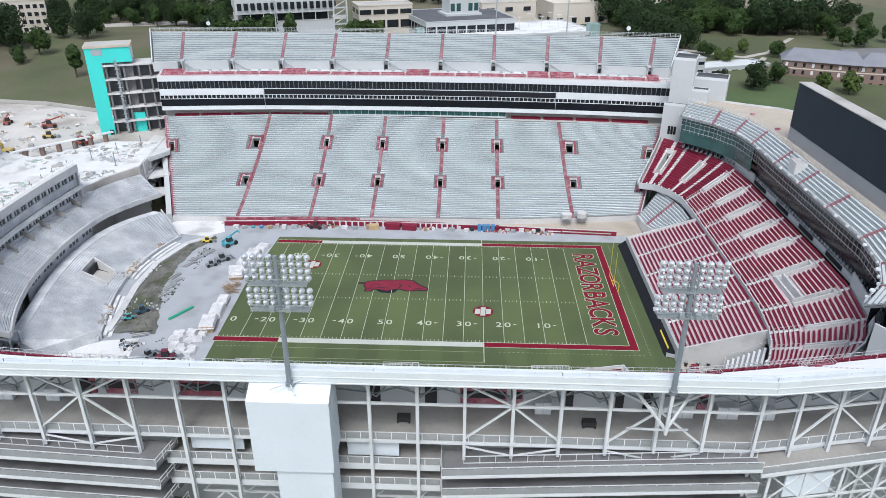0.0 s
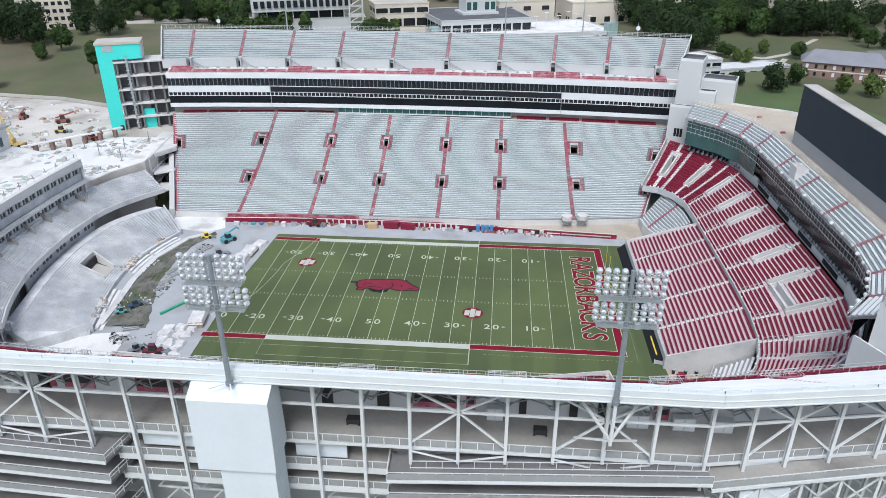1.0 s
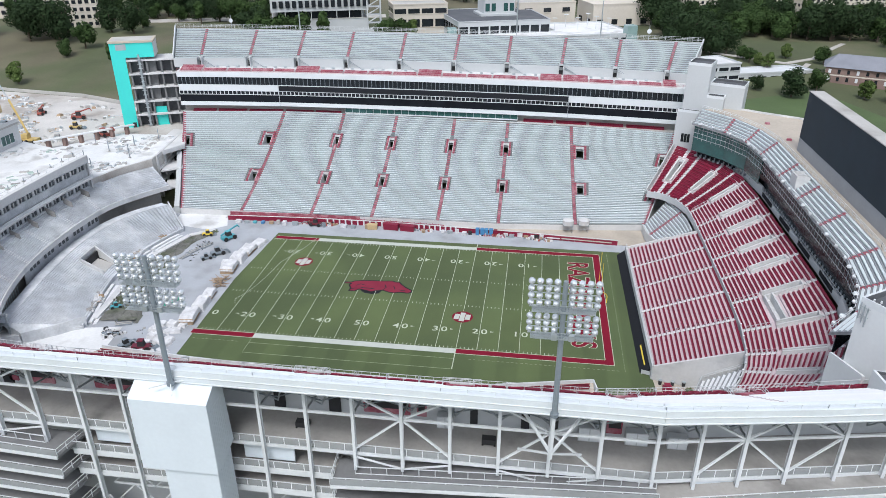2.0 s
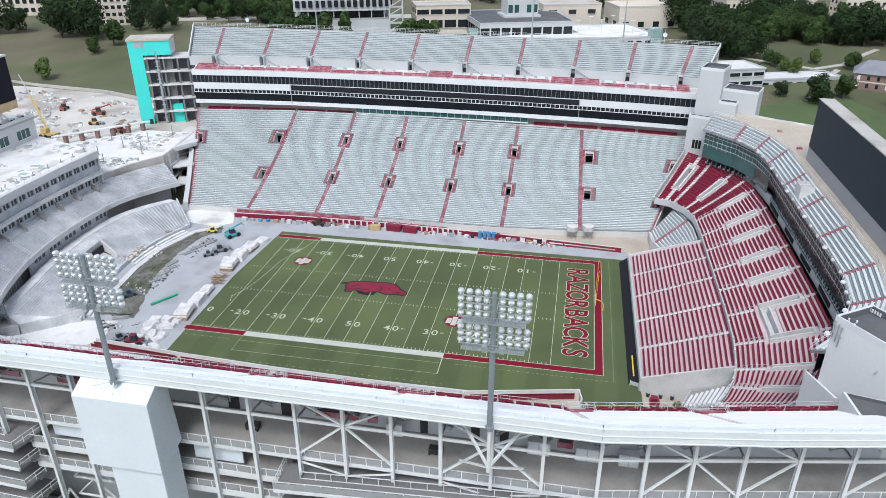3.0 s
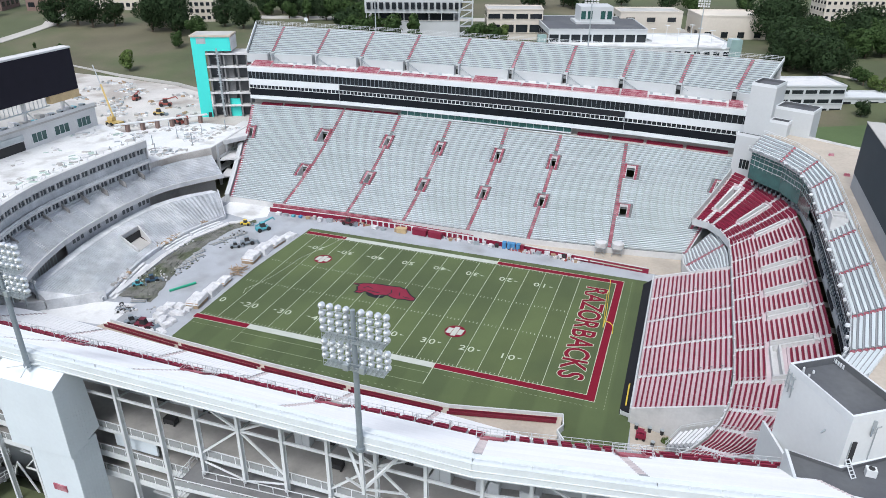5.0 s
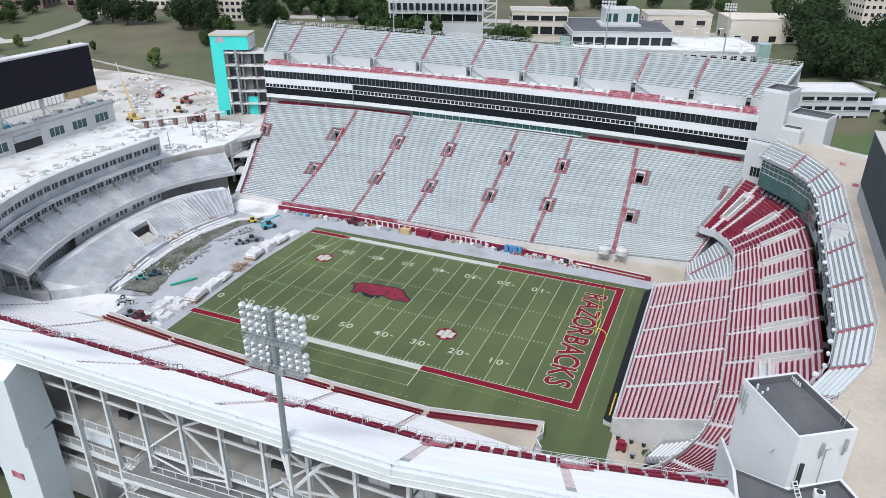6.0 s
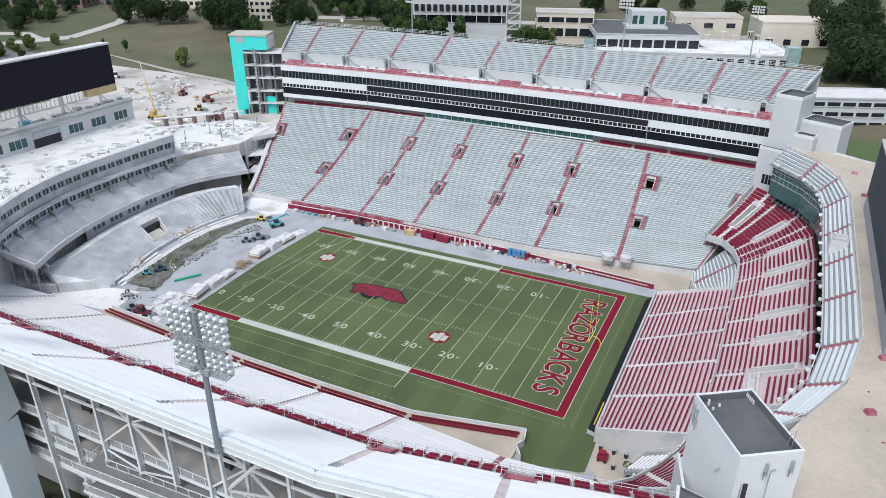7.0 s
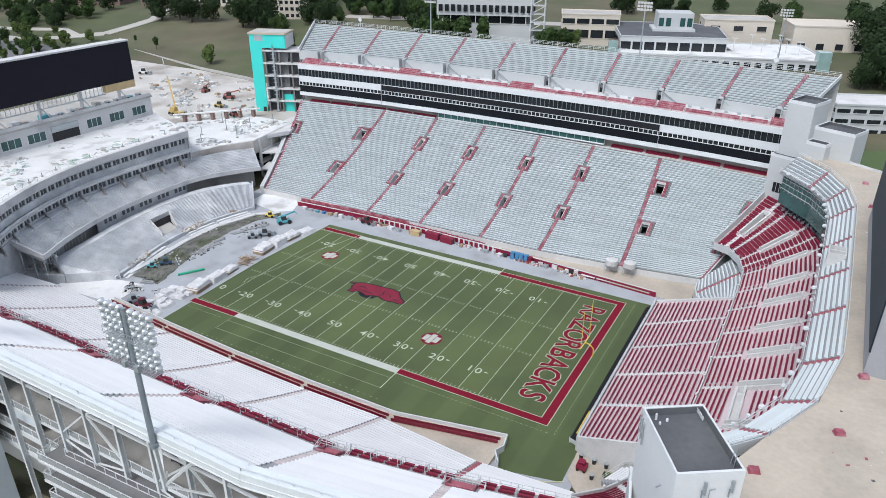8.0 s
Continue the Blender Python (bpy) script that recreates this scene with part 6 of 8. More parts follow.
# ---- south end under construction ----
SOUTH = thing("south_lower_tier", (-76, 5, 0), "bare grey concrete terrace steps under construction", "grandstand")
sf = smooth([(-64.3, 25.2, 0.7), (-67.0, 17.0, 0.7), (-68.6, 8.0, 0.7), (-68.7, 0.0, 0.7), (-67.7, -8.0, 0.7), (-65.8, -16.0, 0.7), (-63.8, -22.5, 0.7), (-62.4, -28.0, 0.7)], 3)
sb_ = smooth([(-72.6, 34.0, 4.6), (-77.7, 27.2, 4.7), (-81.5, 18.5, 4.7), (-82.7, 7.5, 4.7), (-81.8, -5.0, 4.7), (-80.2, -14.0, 4.7), (-77.6, -25.0, 4.7), (-75.4, -35.0, 4.7)], 3)
south = Tier(sf, sb_, 25)
s_holes = [(9.2, 11.2, 5, 18)]
part("stepped_deck", south.deck(s_holes), CONCRETE_RAW, SOUTH)
for h in s_holes:
    vomitory(south, SOUTH, h, red=False, wall=0.35, high=0.9)
    a, b = south.at(h[3] / 25, h[0]), south.at(h[3] / 25, h[1])
    # dark strip at the uphill end paints the shade of the passage
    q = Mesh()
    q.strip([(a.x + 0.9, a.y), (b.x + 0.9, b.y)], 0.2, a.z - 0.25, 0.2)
    part("passage_door", q, DARK, SOUTH, "dark panel for the shade in the passage mouth")
walls("front_wall", sf, -1.2, 0.4, 0.4, CONCRETE_RAW, SOUTH)
for i in range(2, 25):
    for u0, u1 in ((0.1, 5.0), (5.0, 9.0), (11.4, 15.5), (15.5, 20.9)):
        part("bench_bracket", south.seat(i, u0, u1, wide=0.22, high=0.2, thick=0.08, trim=(0.5, 0.5)), CONCRETE_RAW, SOUTH)
# the poured pale footing rows in front and the closing wall at the far end
for k, (u0, u1) in enumerate(((1.0, 4.6), (4.9, 8.6), (12.0, 15.2), (15.6, 19.8))):
    for d in (0.9, 2.0):
        ln = [along(sf, u0 + (u1 - u0) * j / 4) for j in range(5)]
        walls("footing", [(x + d, y, 0) for x, y, z in ln], -0.1, 0.75 - 0.3 * d, 0.8, SCREED, SOUTH, "white dusty poured footing")
walls("far_end_wall", [(-64.3, 25.6, 0.7), (-68.4, 29.9, 2.6), (-72.8, 34.5, 4.6)], -1.5, 0.7, 0.35, CONCRETE_RAW, SOUTH)
# back walk behind the rows, under the upper tier
for a, b in zip(sb_, sb_[1:]):
    q = Mesh()
    q.hexa([(a[0] - 2.6, a[1] + 0.5, 3.9), (b[0] - 2.6, b[1] + 0.5, 3.9), (b[0], b[1], 3.9), (a[0], a[1], 3.9)][::-1], [(a[0] - 2.6, a[1] + 0.5, a[2] + 0.1), (b[0] - 2.6, b[1] + 0.5, b[2] + 0.1), (b[0], b[1], b[2] + 0.04), (a[0], a[1], a[2] + 0.04)][::-1])
    part("back_walk", q, CONCRETE_RAW, SOUTH, "smooth pale concrete walk behind the rows")
# wall at its near end and a white sheeted floor
walls("end_wall", [(-62.2, -26.6), (-66.6, -31.0), (-72.0, -35.2)], -0.2, 2.7, 0.4, CONCRETE_RAW, SOUTH)
walls("end_wall", [(-72.2, -35.4), (-81.0, -39.6), (-90.0, -43.4)], -0.2, 2.3, 0.4, CONCRETE_RAW, SOUTH)
# pale floor, its tone raised further against the shade of the tier
q = Mesh()
q.prism([(-75.2, -34.6), (-72.2, -35.1), (-81.0, -39.3), (-90.0, -43.1), (-92.0, -33.0), (-80.0, -26.0)], 1.5, 2.0)
part("end_landing", q, SCREED, SOUTH, "pale concrete landing under the upper tier")
q = Mesh()
q.hexa([(-62.5, -27.8, -0.2), (-75.3, -34.8, -0.2), (-72.2, -35.0, -0.2), (-66.7, -30.8, -0.2)], [(-62.5, -27.8, 0.75), (-75.3, -34.8, 4.6), (-72.2, -35.0, 2.6), (-66.7, -30.8, 2.6)])
part("end_fill", q, CONCRETE_RAW, SOUTH, "sloped raw concrete between rows and end wall")
for nm, ringp in (("white_floor_sheet", [(-57, 41), (-71, 37.4), (-70.5, 30), (-57.5, 27.5), (-53, 31)]), ("white_floor_sheet", [(-54, -26), (-64, -27.8), (-73, -34.2), (-73.5, -38), (-53, -36.2)])):
    m = Mesh()
    m.prism(ringp, -0.1, 0.06)
    solid(nm, m, SCREED, "white protective sheet on the building site floor", "floor sheet", kind="structure")
m = Mesh()
curve = [(-54.9, 27.0), (-60.5, 22.0), (-64.0, 10.0), (-64.0, -3.0), (-62.0, -16.0), (-61.0, -24.0)]
inner = [(-53.5, 26.5), (-57.5, 19.0), (-58.6, 10.0), (-58.0, -2.0), (-55.0, -12.0), (-51.0, -24.0)]
rows_, cols_ = 60, 16
for i in range(rows_ + 1):
    for j in range(cols_ + 1):
        a, b = along(curve, i / rows_ * 5), along(inner, i / rows_ * 5)
        x, y = lerp(a, b, j / cols_)
        wob = noise.noise((x * 0.9, y * 0.9, 3)) * 0.5 + noise.noise((x * 2.5, y * 2.5, 7)) * 0.25
        fade = min(1.0, j / 3, (cols_ - j) / 3)
        m.v.append((x + wob * 1.4, y + wob, 0.05 + fade * (0.35 + 0.6 * wob)))
for i in range(rows_):
    for j in range(cols_):
        k = i * (cols_ + 1) + j
        m.f.append((k, k + 1, k + cols_ + 2, k + cols_ + 1))
        m.m.append(0)
solid("mud_bank", m, MUD, "churned bank of mud and weeds along the concrete steps", "mud", kind="structure")
m = Mesh()
m.strip([lerp(a, b, -0.12) + (0.0,) for a, b in zip(curve, inner)], -0.1, 0.5, 1.6)
solid("site_kerb", m, CONCRETE_PALE, "rough pale concrete footing along the mud bank", "kerb", kind="structure")

SUP = thing("south_upper_tier", (-88, 5, 6), "bare pale concrete upper terrace steps under construction", "grandstand")
uf = smooth([(-75.4, 41.8, 7.3), (-79.8, 32.5, 7.9), (-83.4, 22.0, 8.4), (-84.6, 10.0, 8.5), (-84.2, -3.0, 8.5), (-82.4, -16.0, 8.5), (-78.4, -28.5, 8.5), (-73.8, -38.0, 8.5)], 3)
ubk = smooth([(-83.6, 47.8, 11.5), (-88.6, 38.5, 11.9), (-91.6, 27.0, 12.1), (-92.9, 13.0, 12.1), (-92.2, -2.0, 12.1), (-90.2, -15.0, 12.1), (-86.4, -28.0, 12.1), (-80.6, -41.0, 12.1)], 3)
sup = Tier(uf, ubk, 14)
part("stepped_deck", sup.deck(drop=0.7), CONCRETE_RAW, SUP)
walls("front_parapet", uf, -0.9, 0.5, 0.3, CONCRETE_PALE, SUP)
for i in range(1, 14):
    for u0, u1 in ((0.1, 5.0), (5.0, 9.0), (9.0, 13.0), (13.0, 17.0), (17.0, 20.9)):
        part("bench_bracket", sup.seat(i, u0, u1, wide=0.18, high=0.2, thick=0.08, trim=(0.5, 0.5)), CONCRETE_RAW, SUP)
# groups of seat fixings left along the aisles
for u in (4.4, 7.0, 9.6, 12.2, 14.6, 16.8, 19.0):
    q = Mesh()
    for i in range(1, 13):
        for du_ in (0.0, 0.16):
            v = sup.at((i + 0.5) / 14, u + du_)
            q.box(v.x - 0.22, v.x + 0.22, v.y - 0.12, v.y + 0.12, v.z - 0.2, v.z + 0.06)
    part("step_blocks", q, SCREED, SUP, "white aisle step blocks")
# wall coloured darker than the raw concrete for shade beneath the tier
walls("recess_wall", [(x - 4.4, y + 1.0) for x, y, z in uf], -0.2, 7.2, 0.3, CONCRETE_DARK, SUP)
line_ = [(x - 1.6, y) for x, y, z in uf[7:16]]
walls("concourse_wall", line_, 2.5, 6.9, 0.3, CONCRETE_RAW, SUP, "raw concrete concourse wall")
for k in range(20):
    if k % 4 == 3:
        continue
    a, b = along(line_, 0.1 + k * 0.39), along(line_, 0.1 + (k + 0.6) * 0.39)
    q = Mesh()
    q.strip([(a[0] + 0.18, a[1]), (b[0] + 0.18, b[1])], 5.5, 6.8, 0.1)
    part("window_opening", q, WIN_DUSTY, SUP)
pts = [sup.at(i / 6, 21.0) for i in range(7)]
q = Mesh()
for a, b in zip(pts, pts[1:]):
    q.hexa([(a.x, a.y - 0.5, a.z - 0.9), (b.x, b.y - 0.5, b.z - 0.9), (b.x, b.y - 0.05, b.z - 0.9), (a.x, a.y - 0.05, a.z - 0.9)][::-1], [(a.x, a.y - 0.5, a.z + 0.5), (b.x, b.y - 0.5, b.z + 0.5), (b.x, b.y - 0.05, b.z + 0.5), (a.x, a.y - 0.05, a.z + 0.5)][::-1])
part("end_wall", q, CONCRETE_PALE, SUP, "pale concrete end wall")
# raking beams and slender posts under the open end
a, b = tuple(pts[0]), tuple(pts[-1])
for d in (0.2, 3.4):
    q = Mesh()
    q.bar((a[0] - 0.6, a[1] + d, a[2] - 1.9), (b[0], b[1] + d, b[2] - 1.6), 0.3, 0.5)
    part("raking_beam", q, CONCRETE_PALE, SUP)
    for f in (0.12, 0.5, 0.9):
        c = lerp(a, b, f)
        q = Mesh()
        q.bar((c[0], c[1] + d, 1.9), (c[0], c[1] + d, c[2] - 1.4), 0.24)
        part("end_post", q, STEEL, SUP, "slender grey steel post")
    q = Mesh()
    q.bar((a[0] - 0.8, a[1] + d, 4.6), (b[0], b[1] + d, 4.6), 0.18)
    part("end_beam", q, STEEL, SUP)
walls("inner_end_wall", [(a[0] - 6.5, a[1] + 9.0), (b[0] - 6.0, b[1] + 5.0)], 0.0, 10.4, 0.3, CONCRETE_RAW, SUP)
for k in range(14):
    x, y, z = along(uf, 16.2 + k * 4.4 / 14)
    q = Mesh()
    q.box(x - 1.3, x - 1.15, y - 0.08, y + 0.08, 3, z - 0.6)
    part("shoring_prop", q, STEEL, SUP, "steel shoring prop")

SUITE = thing("south_suites", (-97, 5, 12), "unfinished pale concrete suite block with dark window openings", "suite block")
sl = smooth([(-90.4, 26.4), (-91.3, 14.0), (-91.5, 2.0), (-91.2, -10.0), (-89.4, -21.0), (-85.6, -32.0), (-80.4, -42.0), (-73.5, -51.0), (-66, -58)], 2)
for z0, z1 in ((12.3, 15.1), (17.4, 19.8)):
    q = Mesh()
    q.strip([(x - 1.6, y) for x, y in sl], z0, z1, 0.3)
    part("dark_glazing", q, WIN_DUSTY, SUITE)
    for a, b in zip(sl, sl[1:]):
        n = max(1, round(math.dist(a, b) / 3.4))
        for k in range(n):
            x, y = lerp(a, b, k / n)
            x2, y2 = lerp(a, b, (k + 0.22) / n)
            q = Mesh()
            q.strip([(x - 1.3, y), (x2 - 1.3, y2)], z0, z1, 0.4)
            part("pier", q, CONCRETE_RAW if z0 < 15 else CONCRETE_PALE, SUITE)
            xm, ym = lerp(a, b, (k + 0.64) / n)
            q = Mesh()
            q.box(xm - 1.4, xm - 1.2, ym - 0.10, ym + 0.10, z0, z1)
            part("window_post", q, CONCRETE_RAW if z0 < 15 else CONCRETE_PALE, SUITE)
    walls("sill_wall", [(x - 1.25, y) for x, y in sl], z0 - (1.6 if z0 > 15 else 0.05), z0 + 0.45, 0.5, CONCRETE_RAW, SUITE)
walls("floor_edge", [(x - 0.5, y) for x, y in sl], 15.1, 15.6, 2.2, CONCRETE_PALE, SUITE)
walls("balcony_front", [(x + 0.3, y) for x, y in sl], 15.0, 16.3, 0.25, CONCRETE_RAW, SUITE, "raw concrete balcony front")
railing(SUITE, [(x + 0.3, y, 16.3) for x, y in sl], 0.5, 0.05, (1.0,), 2.4, STEEL, "balcony_rail")
walls("base_wall", [(x - 1.3, y) for x, y in sl[-6:]], 0.5, 11.9, 0.4, CONCRETE_RAW, SUITE)
walls("roof_soffit", [(x - 0.9, y) for x, y in sl], 19.8, 20.6, 1.4, CONCRETE_RAW, SUITE)
walls("roof_edge", [(x - 0.5, y) for x, y in sl], 20.2, 22.1, 1.2, CONCRETE_PALE, SUITE, "pale roof edge")
walls("end_wall", [(sl[0][0] - 0.3, sl[0][1]), (-117, 36)], 12, 21.8, 0.4, CONCRETE_PALE, SUITE)
for k in range(13):
    x, y = along(sl, 0.7 + k * 1.2)
    q = Mesh()
    q.hexa([(x - 1.2, y - 0.15, 11.4), (x + 1.6, y - 0.4, 11.0), (x + 1.6, y - 0.1, 11.0), (x - 1.2, y + 0.15, 11.4)], [(x - 1.2, y - 0.15, 13.6), (x + 1.6, y - 0.4, 12.4), (x + 1.6, y - 0.1, 12.4), (x - 1.2, y + 0.15, 13.6)])
    part("divider_wall", q, CONCRETE_DARK, SUITE, "dark grey divider wall")
walls("suite_walkway", [(x - 0.8, y) for x, y, z in ubk[5:]], 11.5, 12.2, 2.6, CONCRETE_RAW, SUITE, "raw concrete walkway behind the steps")
railing(SUITE, [(x - 0.9, y, 22.1) for x, y in sl], 1.0, 0.05, (1.0,), 3.2, STEEL, "roof_guard", "temporary grey roof guard rail")
m = Mesh()
bk = [(-117.4, 36.4 - 7.2 * k) for k in range(len(sl))]
for k in range(len(sl) - 1):
    a, b, c, d = sl[k], sl[k + 1], bk[k + 1], bk[k]
    m.hexa([(*d, 20.7), (*c, 20.7), (*b, 20.7), (*a, 20.7)], [(*d, 21.9), (*c, 21.9), (*b, 21.9), (*a, 21.9)])
solid("suite_roof", m, SCREED, "white screeded roof littered with building material", "roof", kind="structure")

SBL = thing("south_building", (-126, 0, 14), "pale concrete building with green windows behind the south stand", "building")
q = Mesh()
q.box(-140, -117.0, -75, 35.2, 12, 28.0)
part("wall", q, CONCRETE_PALE, SBL)
q = Mesh()
q.box(-140.2, -116.4, -75, 35.6, 28.0, 28.5)
part("roof_slab", q, CONCRETE, SBL)
for y0, y1 in ((27.0, 32.4), (18.0, 23.6), (9.6, 14.9), (-10.4, -4.6), (-18.5, -12.4), (-27, -21.5)):
    q = Mesh()
    q.box(-117.06, -116.9, y0, y1, 23.2, 25.8)
    pane = part("window", q, WIN_GREEN, SBL, "green glazed window")
    q = Mesh()
    for y in (y0, (y0 * 2 + y1) / 3, (y0 + 2 * y1) / 3, y1):
        q.box(-117.0, -116.84, y - 0.08, y + 0.08, 23.2, 25.8)
    q.box(-117.0, -116.8, y0 - 0.1, y1 + 0.1, 23.0, 23.2)
    part("window_frame", q, WHITE, pane)
# flat dark panel on the wall, painted for the shade inside the bay
q = Mesh()
q.box(-117.05, -116.9, -2.6, 6.6, 21.2, 24.6)
part("garage_opening", q, DARK, SBL, "dark loading opening")
q = Mesh()
q.box(-117.05, -116.6, -2.6, 6.6, 25.0, 26.6)
part("roller_box", q, STEEL, SBL)
walls("roof_parapet", [(-116.7, 35.2), (-116.7, -75)], 28.5, 29.5, 0.25, CONCRETE_PALE, SBL)
for k in range(16):
    q = Mesh()
    y = 30 - k * 3.1
    q.box(-118.8 - (k % 3) * 0.5, -117.4, y, y + 1.2 + (k % 4) * 0.5, 28.5, 29.3 + (k % 3) * 0.5)
    part("stacked_board", q, (CYAN if k % 5 == 1 else (CONCRETE if k % 2 else TARP)), SBL)
LSB = thing("south_scoreboard", (-118, -10, 28.5), "huge black video board on a steel truss over a pale building", "scoreboard")
q = Mesh()
q.box(-118.6, -115.8, -72, 29.3, 35.4, 47.8)
part("screen", q, mat("black_screen", (0.011, 0.010, 0.018), 0.7, 0, 0.1, spec=0.2), LSB, "blank black screen")
q = Mesh()
q.box(-119.4, -115.6, -72, 29.5, 47.8, 48.3)
part("cap", q, CONCRETE_PALE, LSB)
q = Mesh()
q.box(-117.5, -115.7, 18.0, 29.2, 33.0, 35.3)
part("plywood_panel", q, PLY, LSB, "plywood covered bay")
q = Mesh()
for k in range(54):
    y = -60 + k * 1.45
    if y < 17.5:
        q.bar((-116.4, y, 32.6), (-116.4, y, 35.4), 0.14)
q.bar((-116.4, -70, 32.6), (-116.4, 18, 32.6), 0.3)
part("truss", q, STEEL, LSB)
for y in (24, 10, -4, -18, -32):
    q = Mesh()
    q.bar((-118, y, 28.5), (-118, y, 35.4), 0.8)
    q.bar((-116.8, y + 3.0, 28.6), (-118, y, 33), 0.35)
    part("support", q, CONCRETE_PALE, LSB)
for y in (31.0, 26.4, 22.2, 18.8, 6, 2):
    u_ = thing("roof_fan_unit", (-117.6, y, 28.5), "dark mechanical unit on the south building roof", "roof unit", "roof units")
    q = Mesh()
    q.box(-118.4, -116.9, y - 0.7, y + 0.7, 28.5, 30.0)
    part("casing", q, STEEL, u_)
    q = Mesh()
    q.tube((-116.95, y, 29.3), (-116.75, y, 29.3), 0.5, 0.5, 10)
    part("fan", q, DARK, u_)

# turquoise sheathed tower frame
TEALT = thing("sheathed_stair_tower", (-104, 82, 14), "unfinished stair tower with bright turquoise sheathing and open floors", "tower")
o_, du = Vector((-110.6, 79.4)), Vector((0.86, 0.34)).normalized()
dv = Vector((-du.y, du.x))


def tring(a0, a1, b0, b1):
    return [(o_.x + du.x * a + dv.x * b, o_.y + du.y * a + dv.y * b) for a, b in ((a0, b0), (a1, b0), (a1, b1), (a0, b1))]


q = Mesh()
q.prism(tring(0, 4.6, 0, 0.4), 13.4, 43.6)
q.prism(tring(4.6, 14.2, 0, 0.4), 38.6, 43.6)
q.prism(tring(0, 0.4, 0.4, 9.5), 13.4, 43.6)
part("sheathing", q, TEAL, TEALT, "bright turquoise wall sheathing")
q = Mesh()
q.prism(tring(11.2, 15.2, 1.5, 1.8), 13.4, 20.6)
part("sheathing", q, TEAL, TEALT, "bright turquoise wall sheathing")
q = Mesh()
q.prism(tring(2.0, 5.4, -0.05, 0.0), 41.2, 43.2)
part("grey_patch", q, STEEL, TEALT)
# dark panel on the sheathing in place of the opening's shade
q = Mesh()
q.prism(tring(2.9, 4.2, -0.06, 0.0), 13.6, 15.6)
part("door_opening", q, DARK, TEALT)
for z in (17.8, 22.6, 27.6, 32.4, 37.2):
    q = Mesh()
    q.prism(tring(4.6, 24.0, 0.2, 9.5), z, z + 0.6)
    part("floor_slab", q, CONCRETE_PALE, TEALT)
for a in (5.2, 9.4, 10.8, 15.6, 19.2, 23.2):
    q = Mesh()
    q.prism(tring(a, a + 0.6, 0.6, 1.2), 13.4, 37.4 if a > 14 else 38.8)
    part("column", q, RAMP_GREY, TEALT)
# core wall coloured dark to give the open floors their shade
q = Mesh()
q.prism(tring(4.6, 23.8, 3.4, 5.9), 13.4, 37)
part("core_wall", q, ROOF_DARK, TEALT, "block core wall darkened for the shade between floors")
q = Mesh()
q.prism(tring(10.8, 14.0, 2.2, 5.6), 17.8, 37)
part("stair_shaft", q, RAMP_GREY, TEALT)
q = Mesh()
q.prism(tring(8.6, 9.3, 0.0, 0.3), 14, 39.6)
for k in range(16):
    q.prism(tring(8.2, 9.7, -0.4, 0.1), 14.5 + k * 1.55, 14.6 + k * 1.55)
part("ladder_hoist", q, STEEL, TEALT, "steel hoist mast")
q = Mesh()
q.prism(tring(-0.3, 14.6, -0.3, 9.8), 43.6, 44.3)
part("roof_curb", q, mat("weathered_board", (0.47, 0.41, 0.33), 0.85, 0, 0.15, 0.4, 4.0), TEALT, "weathered timber roof kerb")
q = Mesh()
q.prism(tring(0.4, 13.8, 0.4, 9.0), 44.3, 44.36)
part("roof", q, CONCRETE, TEALT)
q = Mesh()
q.prism(tring(10.5, 14.4, 0.5, 9.5), 38.6, 43.4)
part("white_wrap", q, SCREED, TEALT, "white wrapped wall")

# building site plaza
m = Mesh()
m.prism([(-83.6, 48.0), (-88.2, 79.0), (-92, 92), (-118, 106), (-153, 119), (-190, 124), (-262, 141), (-262, 92), (-142, 36.5), (-117.2, 36.2), (-91.8, 27.4), (-92.0, 29.0), (-89.2, 38.4), (-86.4, 43.6)], 9, 13.75)
solid("site_plaza", m, RUBBLE_GROUND, "dusty pale building site yard scattered with material", "yard", kind="structure")
m = Mesh()
m.prism([(-83.9, 48.6), (-87.8, 73), (-108, 72.5), (-124, 51), (-116, 37), (-92.2, 27.8), (-92.2, 29.4), (-89.5, 38.6), (-86.7, 43.8)], 13.2, 13.95)
solid("plaza_slab", m, SCREED, "white concrete slab of the new concourse", "slab", kind="structure")
m = Mesh()
m.strip([(-92, 92.6), (-118, 107), (-153, 120), (-190, 125), (-262, 142)], 12, 15.0, 0.5)
solid("site_wall", m, CONCRETE, "low pale retaining wall at the foot of the grass hill", "wall", kind="structure")
m = Mesh()
m.strip([(-83.7, 51), (-87.6, 78)], 12.9, 14.1, 0.4)
m.strip([(-86.4, 52), (-89.6, 79)], 12.6, 13.2, 0.4)
for k in range(5):
    x, y = lerp((-84.0, 51.4), (-87.4, 77), k / 4)
    m.box(x - 0.4, x + 0.4, y - 0.4, y + 0.4, -0.4, 13)
for z in (4.6, 9.0):
    m.strip([(-84.6, 51.4), (-88.0, 77)], z, z + 0.5, 2.6)
solid("slab_edge", m, CONCRETE_PALE, "raw concrete edge of the new slab", "slab edge", kind="structure")
m = Mesh()
m.prism([(-83.4, 55.0), (-79.6, 62.4), (-86.2, 79.0), (-92.4, 80.6), (-90.0, 60.0)], 13.0, 13.92)
m.strip([(-83.4, 55.0), (-79.6, 62.4)], 13.7, 14.5, 0.25)
solid("link_landing", m, CONCRETE_PALE, "pale concrete landing between the slab and the grandstand", "landing", kind="structure")
m = Mesh()
m.prism([(-83.0, 51.0), (-77.6, 55.0), (-79.4, 60.0), (-86.0, 62.0)], 8.4, 8.9)
m.prism([(-80.0, 46.0), (-75.4, 50.0), (-77.4, 55.0), (-83.0, 54.0)], 4.2, 4.7)
